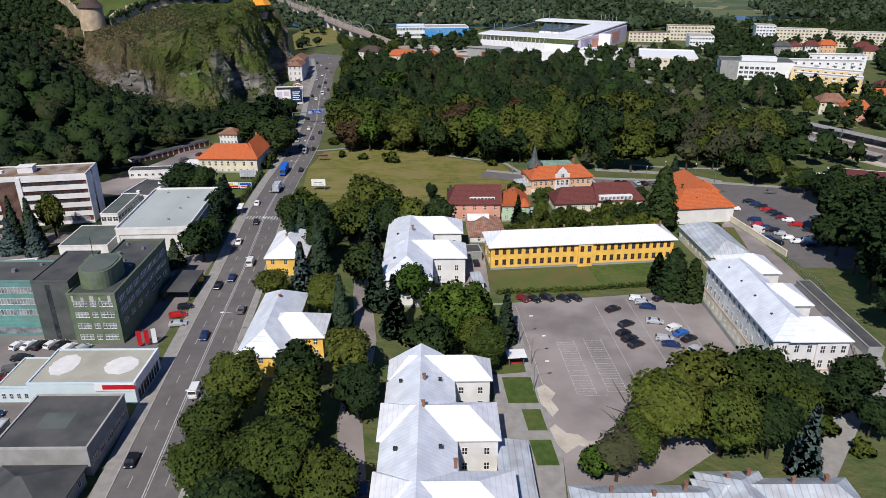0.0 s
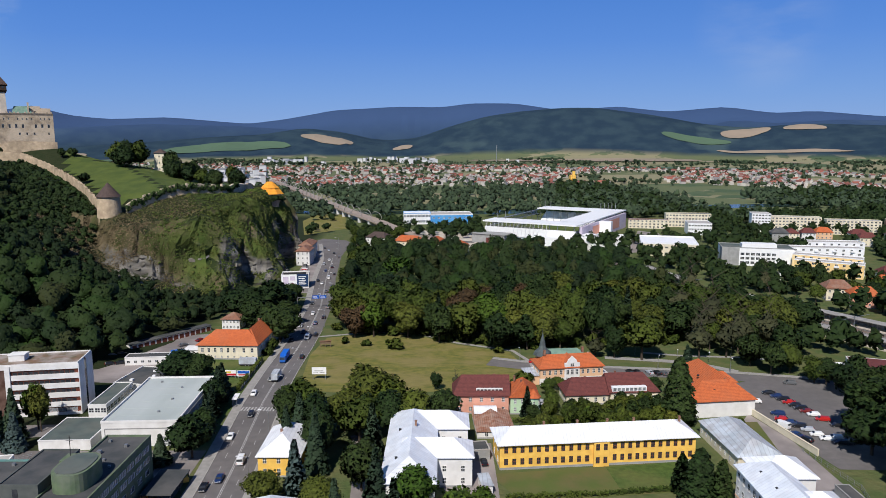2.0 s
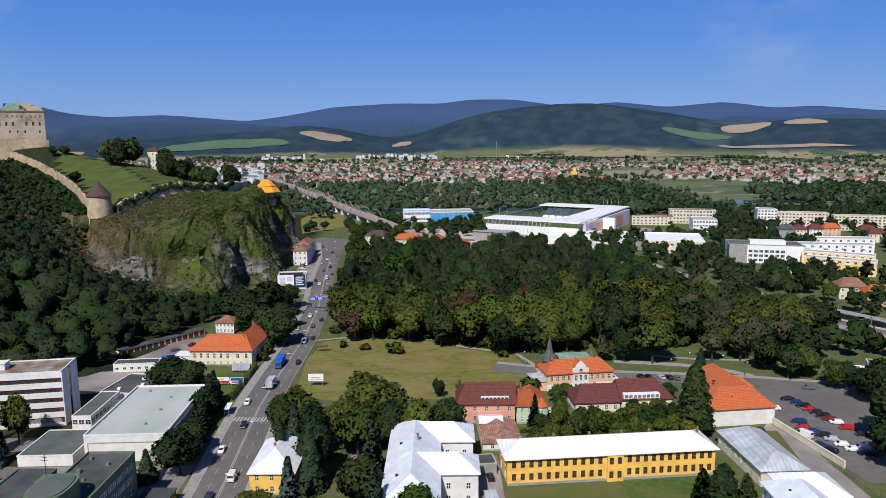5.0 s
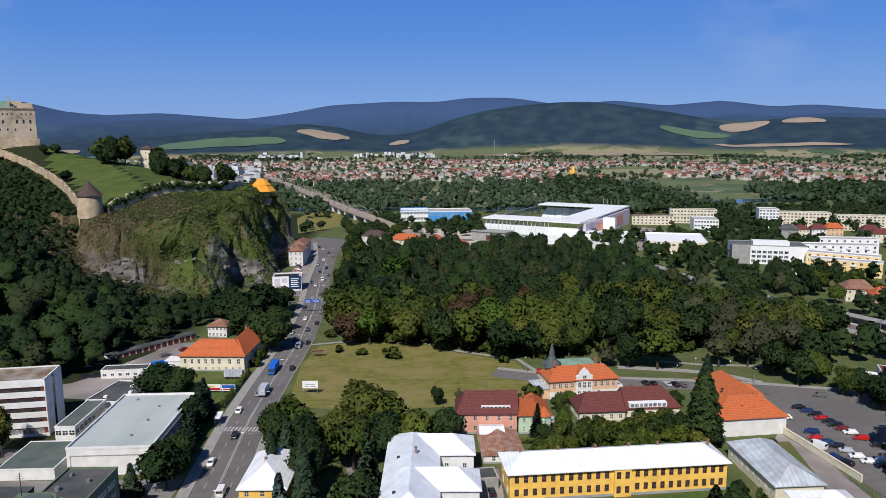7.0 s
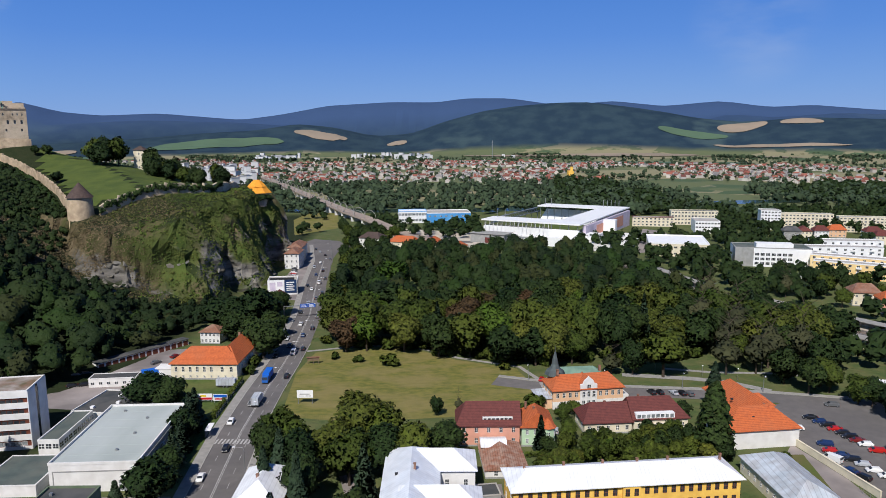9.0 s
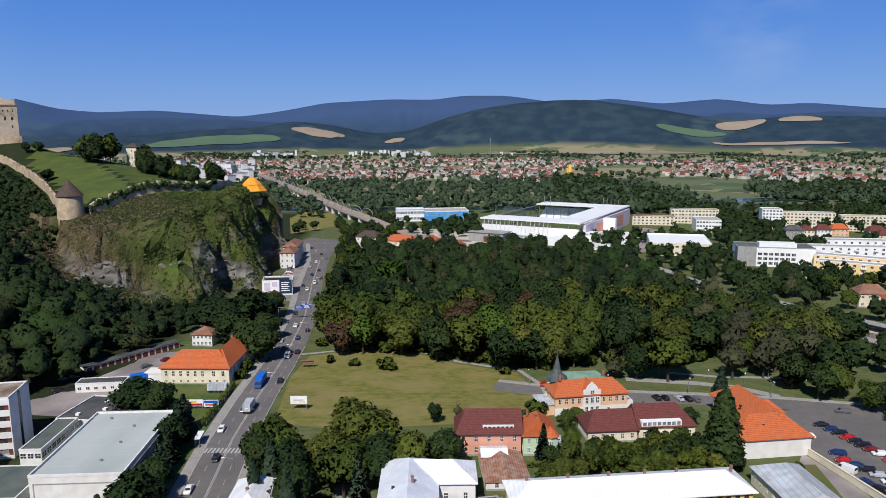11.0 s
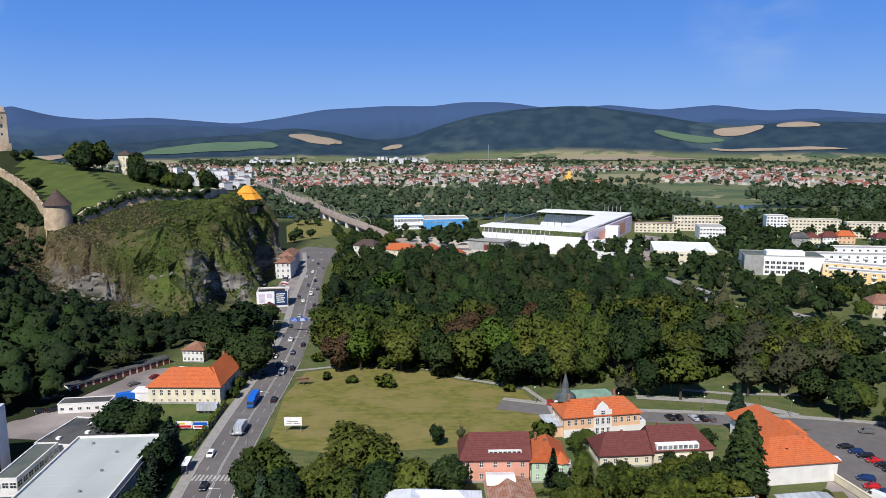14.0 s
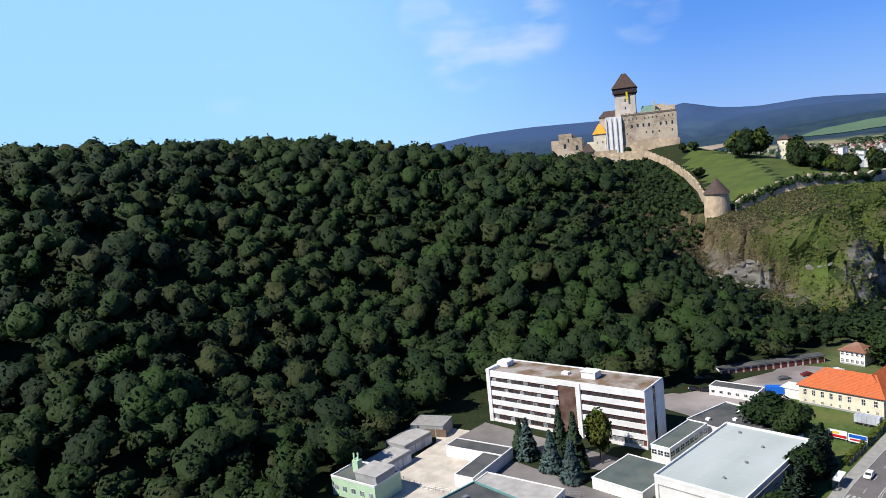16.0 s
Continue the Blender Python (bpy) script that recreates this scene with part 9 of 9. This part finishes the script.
def board(x, y, a, w, h, z, label, panels):
    ob = thing("billboard", label, "billboard", (x, y, 0), a)
    for s in (-w / 2 + 0.4, w / 2 - 0.4):
        part("post", boxes((s - 0.1, s + 0.1, 0.02, 0.2, 0, z + h * 0.8)), METAL, ob)
    part("panel", boxes((-w / 2, w / 2, -0.06, 0.02, z, z + h)), WHITEP, ob)
    for x0, x1, z0, z1, mm in panels:
        part("print", boxes((x0, x1, -0.085, -0.061, z + z0, z + z1)), mm, ob)
    return ob
board(-47.5, 268.5, 0, 5.6, 2.8, 2.2, "white roadside billboard seen on the meadow edge", [(-1.8, 1.6, 1.2, 1.5, GREYWALL), (-2.2, -0.4, 0.6, 0.75, GREYWALL), (0.2, 2.1, 0.55, 0.8, GREYWALL)])
board(-82.9, 270.6, 0, 5.2, 2.4, 0.8, "billboard with a red and white print by the fence", [(-2.4, 2.4, 0.2, 1.0, RED), (-1.6, 0.4, 1.2, 1.9, mat("yellow_print", (0.7, 0.5, 0.05), None, 1, 0.6))])
board(-77.4, 270.1, 0, 5.0, 2.4, 0.8, "billboard with a blue and red print by the fence", [(-2.3, 2.3, 1.2, 2.2, SIGNBLUE), (-2.0, 1.6, 0.4, 0.9, RED)])
fr = thing("timber_frame", "brown timber frame sign on the meadow", "sign", (-52.2, 312, 0), 5)
for x in (-2.2, 0, 2.2):
    part("post", boxes((x - 0.12, x + 0.12, -0.12, 0.12, 0, 2.8)), WOOD, fr)
part("panel", boxes((-2.3, 2.3, -0.06, 0.06, 1.4, 2.7)), WOOD, fr)
part("roof", boxes((-2.7, 2.7, -0.5, 0.5, 2.8, 2.95)), TILE_OLD, fr)
bn = thing("banner_group", "tall red and white advertising banners by the showroom", "banner", (-73.6, 147.6, 0), 20)
for k in range(3):
    part("banner", boxes((k * 1.7, k * 1.7 + 1.1, -0.04, 0.04, 0.6, 4.6)), (RED, RED, WHITEP)[k], bn)
    part("pole", boxes((k * 1.7 - 0.06, k * 1.7, -0.05, 0.05, 0, 5.0)), METAL, bn)
for k, (mm, w) in enumerate(((BLUE, "blue"), (BLUE, "blue"), (YELLOW, "yellow"))):
    ct_ = thing("waste_container", f"{w} plastic waste container at the roadside", "container", (-74.0 + 2.2 * k, 183.7 + 0.8 * k, 0.05), 22, group="waste containers")
    part("bin", boxes((-0.8, 0.8, -0.6, 0.6, 0.1, 1.2)), mm, ct_)
    part("lid", boxes((-0.85, 0.85, -0.65, 0.65, 1.2, 1.35)), mm, ct_)
ob_ = thing("bus_shelter", "small pale bus shelter beside the pavement", "shelter", (-72.5, 243, 0.16), 95)
part("roof", boxes((-3, 3, -0.9, 0.9, 2.5, 2.65)), WHITEP, ob_)
part("back", boxes((-2.9, 2.9, 0.75, 0.82, 0.1, 2.5)), GLASS_L, ob_)
for x in (-2.8, 2.7):
    part("post", boxes((x, x + 0.1, -0.7, -0.6, 0, 2.5)), METAL, ob_)

def hedge(x0, y0, x1, y1, w=1.4, h=1.3, label="clipped green hedge along the lawn"):
    ln = math.hypot(x1 - x0, y1 - y0)
    k = int(ln * 26)
    t = rng.uniform(0, 1, k)
    c = np.stack([x0 + (x1 - x0) * t + rng.uniform(-w / 2, w / 2, k), y0 + (y1 - y0) * t + rng.uniform(-w / 2, w / 2, k), h * rng.uniform(0.2, 1.05, k)], -1)
    v = leaf_quads(c, np.tile([0.0, -0.4, 0.9], (k, 1)), 0.28)
    tagged(new("hedge", leafy("hedge", [v], LEAF)), label, "hedge", kind="stuff")
hedge(17.5, 175.6, 43.5, 177.4)
hedge(45.0, 177.8, 68, 181.0)
hedge(14.8, 150, 14.2, 172, 1.2, 1.2, "clipped green hedge beside the path")
hedge(-75.5, 255, -76, 292, 1.6, 2.2, "tall green hedge beside the pavement")
hedge(24, 226, 78, 222, 1.6, 1.6, "garden hedge between houses")
hedge(26, 215, 74, 218, 1.8, 1.8, "garden hedge behind the yellow building")
hedge(75.8, 182, 82, 196, 1.2, 1.4, "green hedge beside the storehouse")
def fence(name, label, pts, h=1.6, step=2.6):
    ob = thing(name, label, "fence", (pts[0][0], pts[0][1], 0))
    for (ax, ay), (bx, by) in zip(pts, pts[1:]):
        bm = bmesh.new()
        for z in (0.25, h * 0.6, h - 0.1):
            tube(bm, (ax - pts[0][0], ay - pts[0][1], z), (bx - pts[0][0], by - pts[0][1], z), 0.035, 0.035, 4)
        part("rails", bm, METAL, ob)
    for x, y, a in along(pts, step):
        part("post", boxes((-0.05, 0.05, -0.05, 0.05, 0, h)), METAL, ob, m=pose(x - pts[0][0], y - pts[0][1], 0))
fence("fence", "grey metal fence around the lawn", [(-74.5, 256), (-75.2, 292)])
fence("fence", "grey metal fence along the works yard", [(-178, 176), (-160, 176), (-142, 181), (-120, 200)])
fence("fence", "grey metal fence beside the barracks", [(96, 128), (104, 150), (112, 180), (108, 205)])
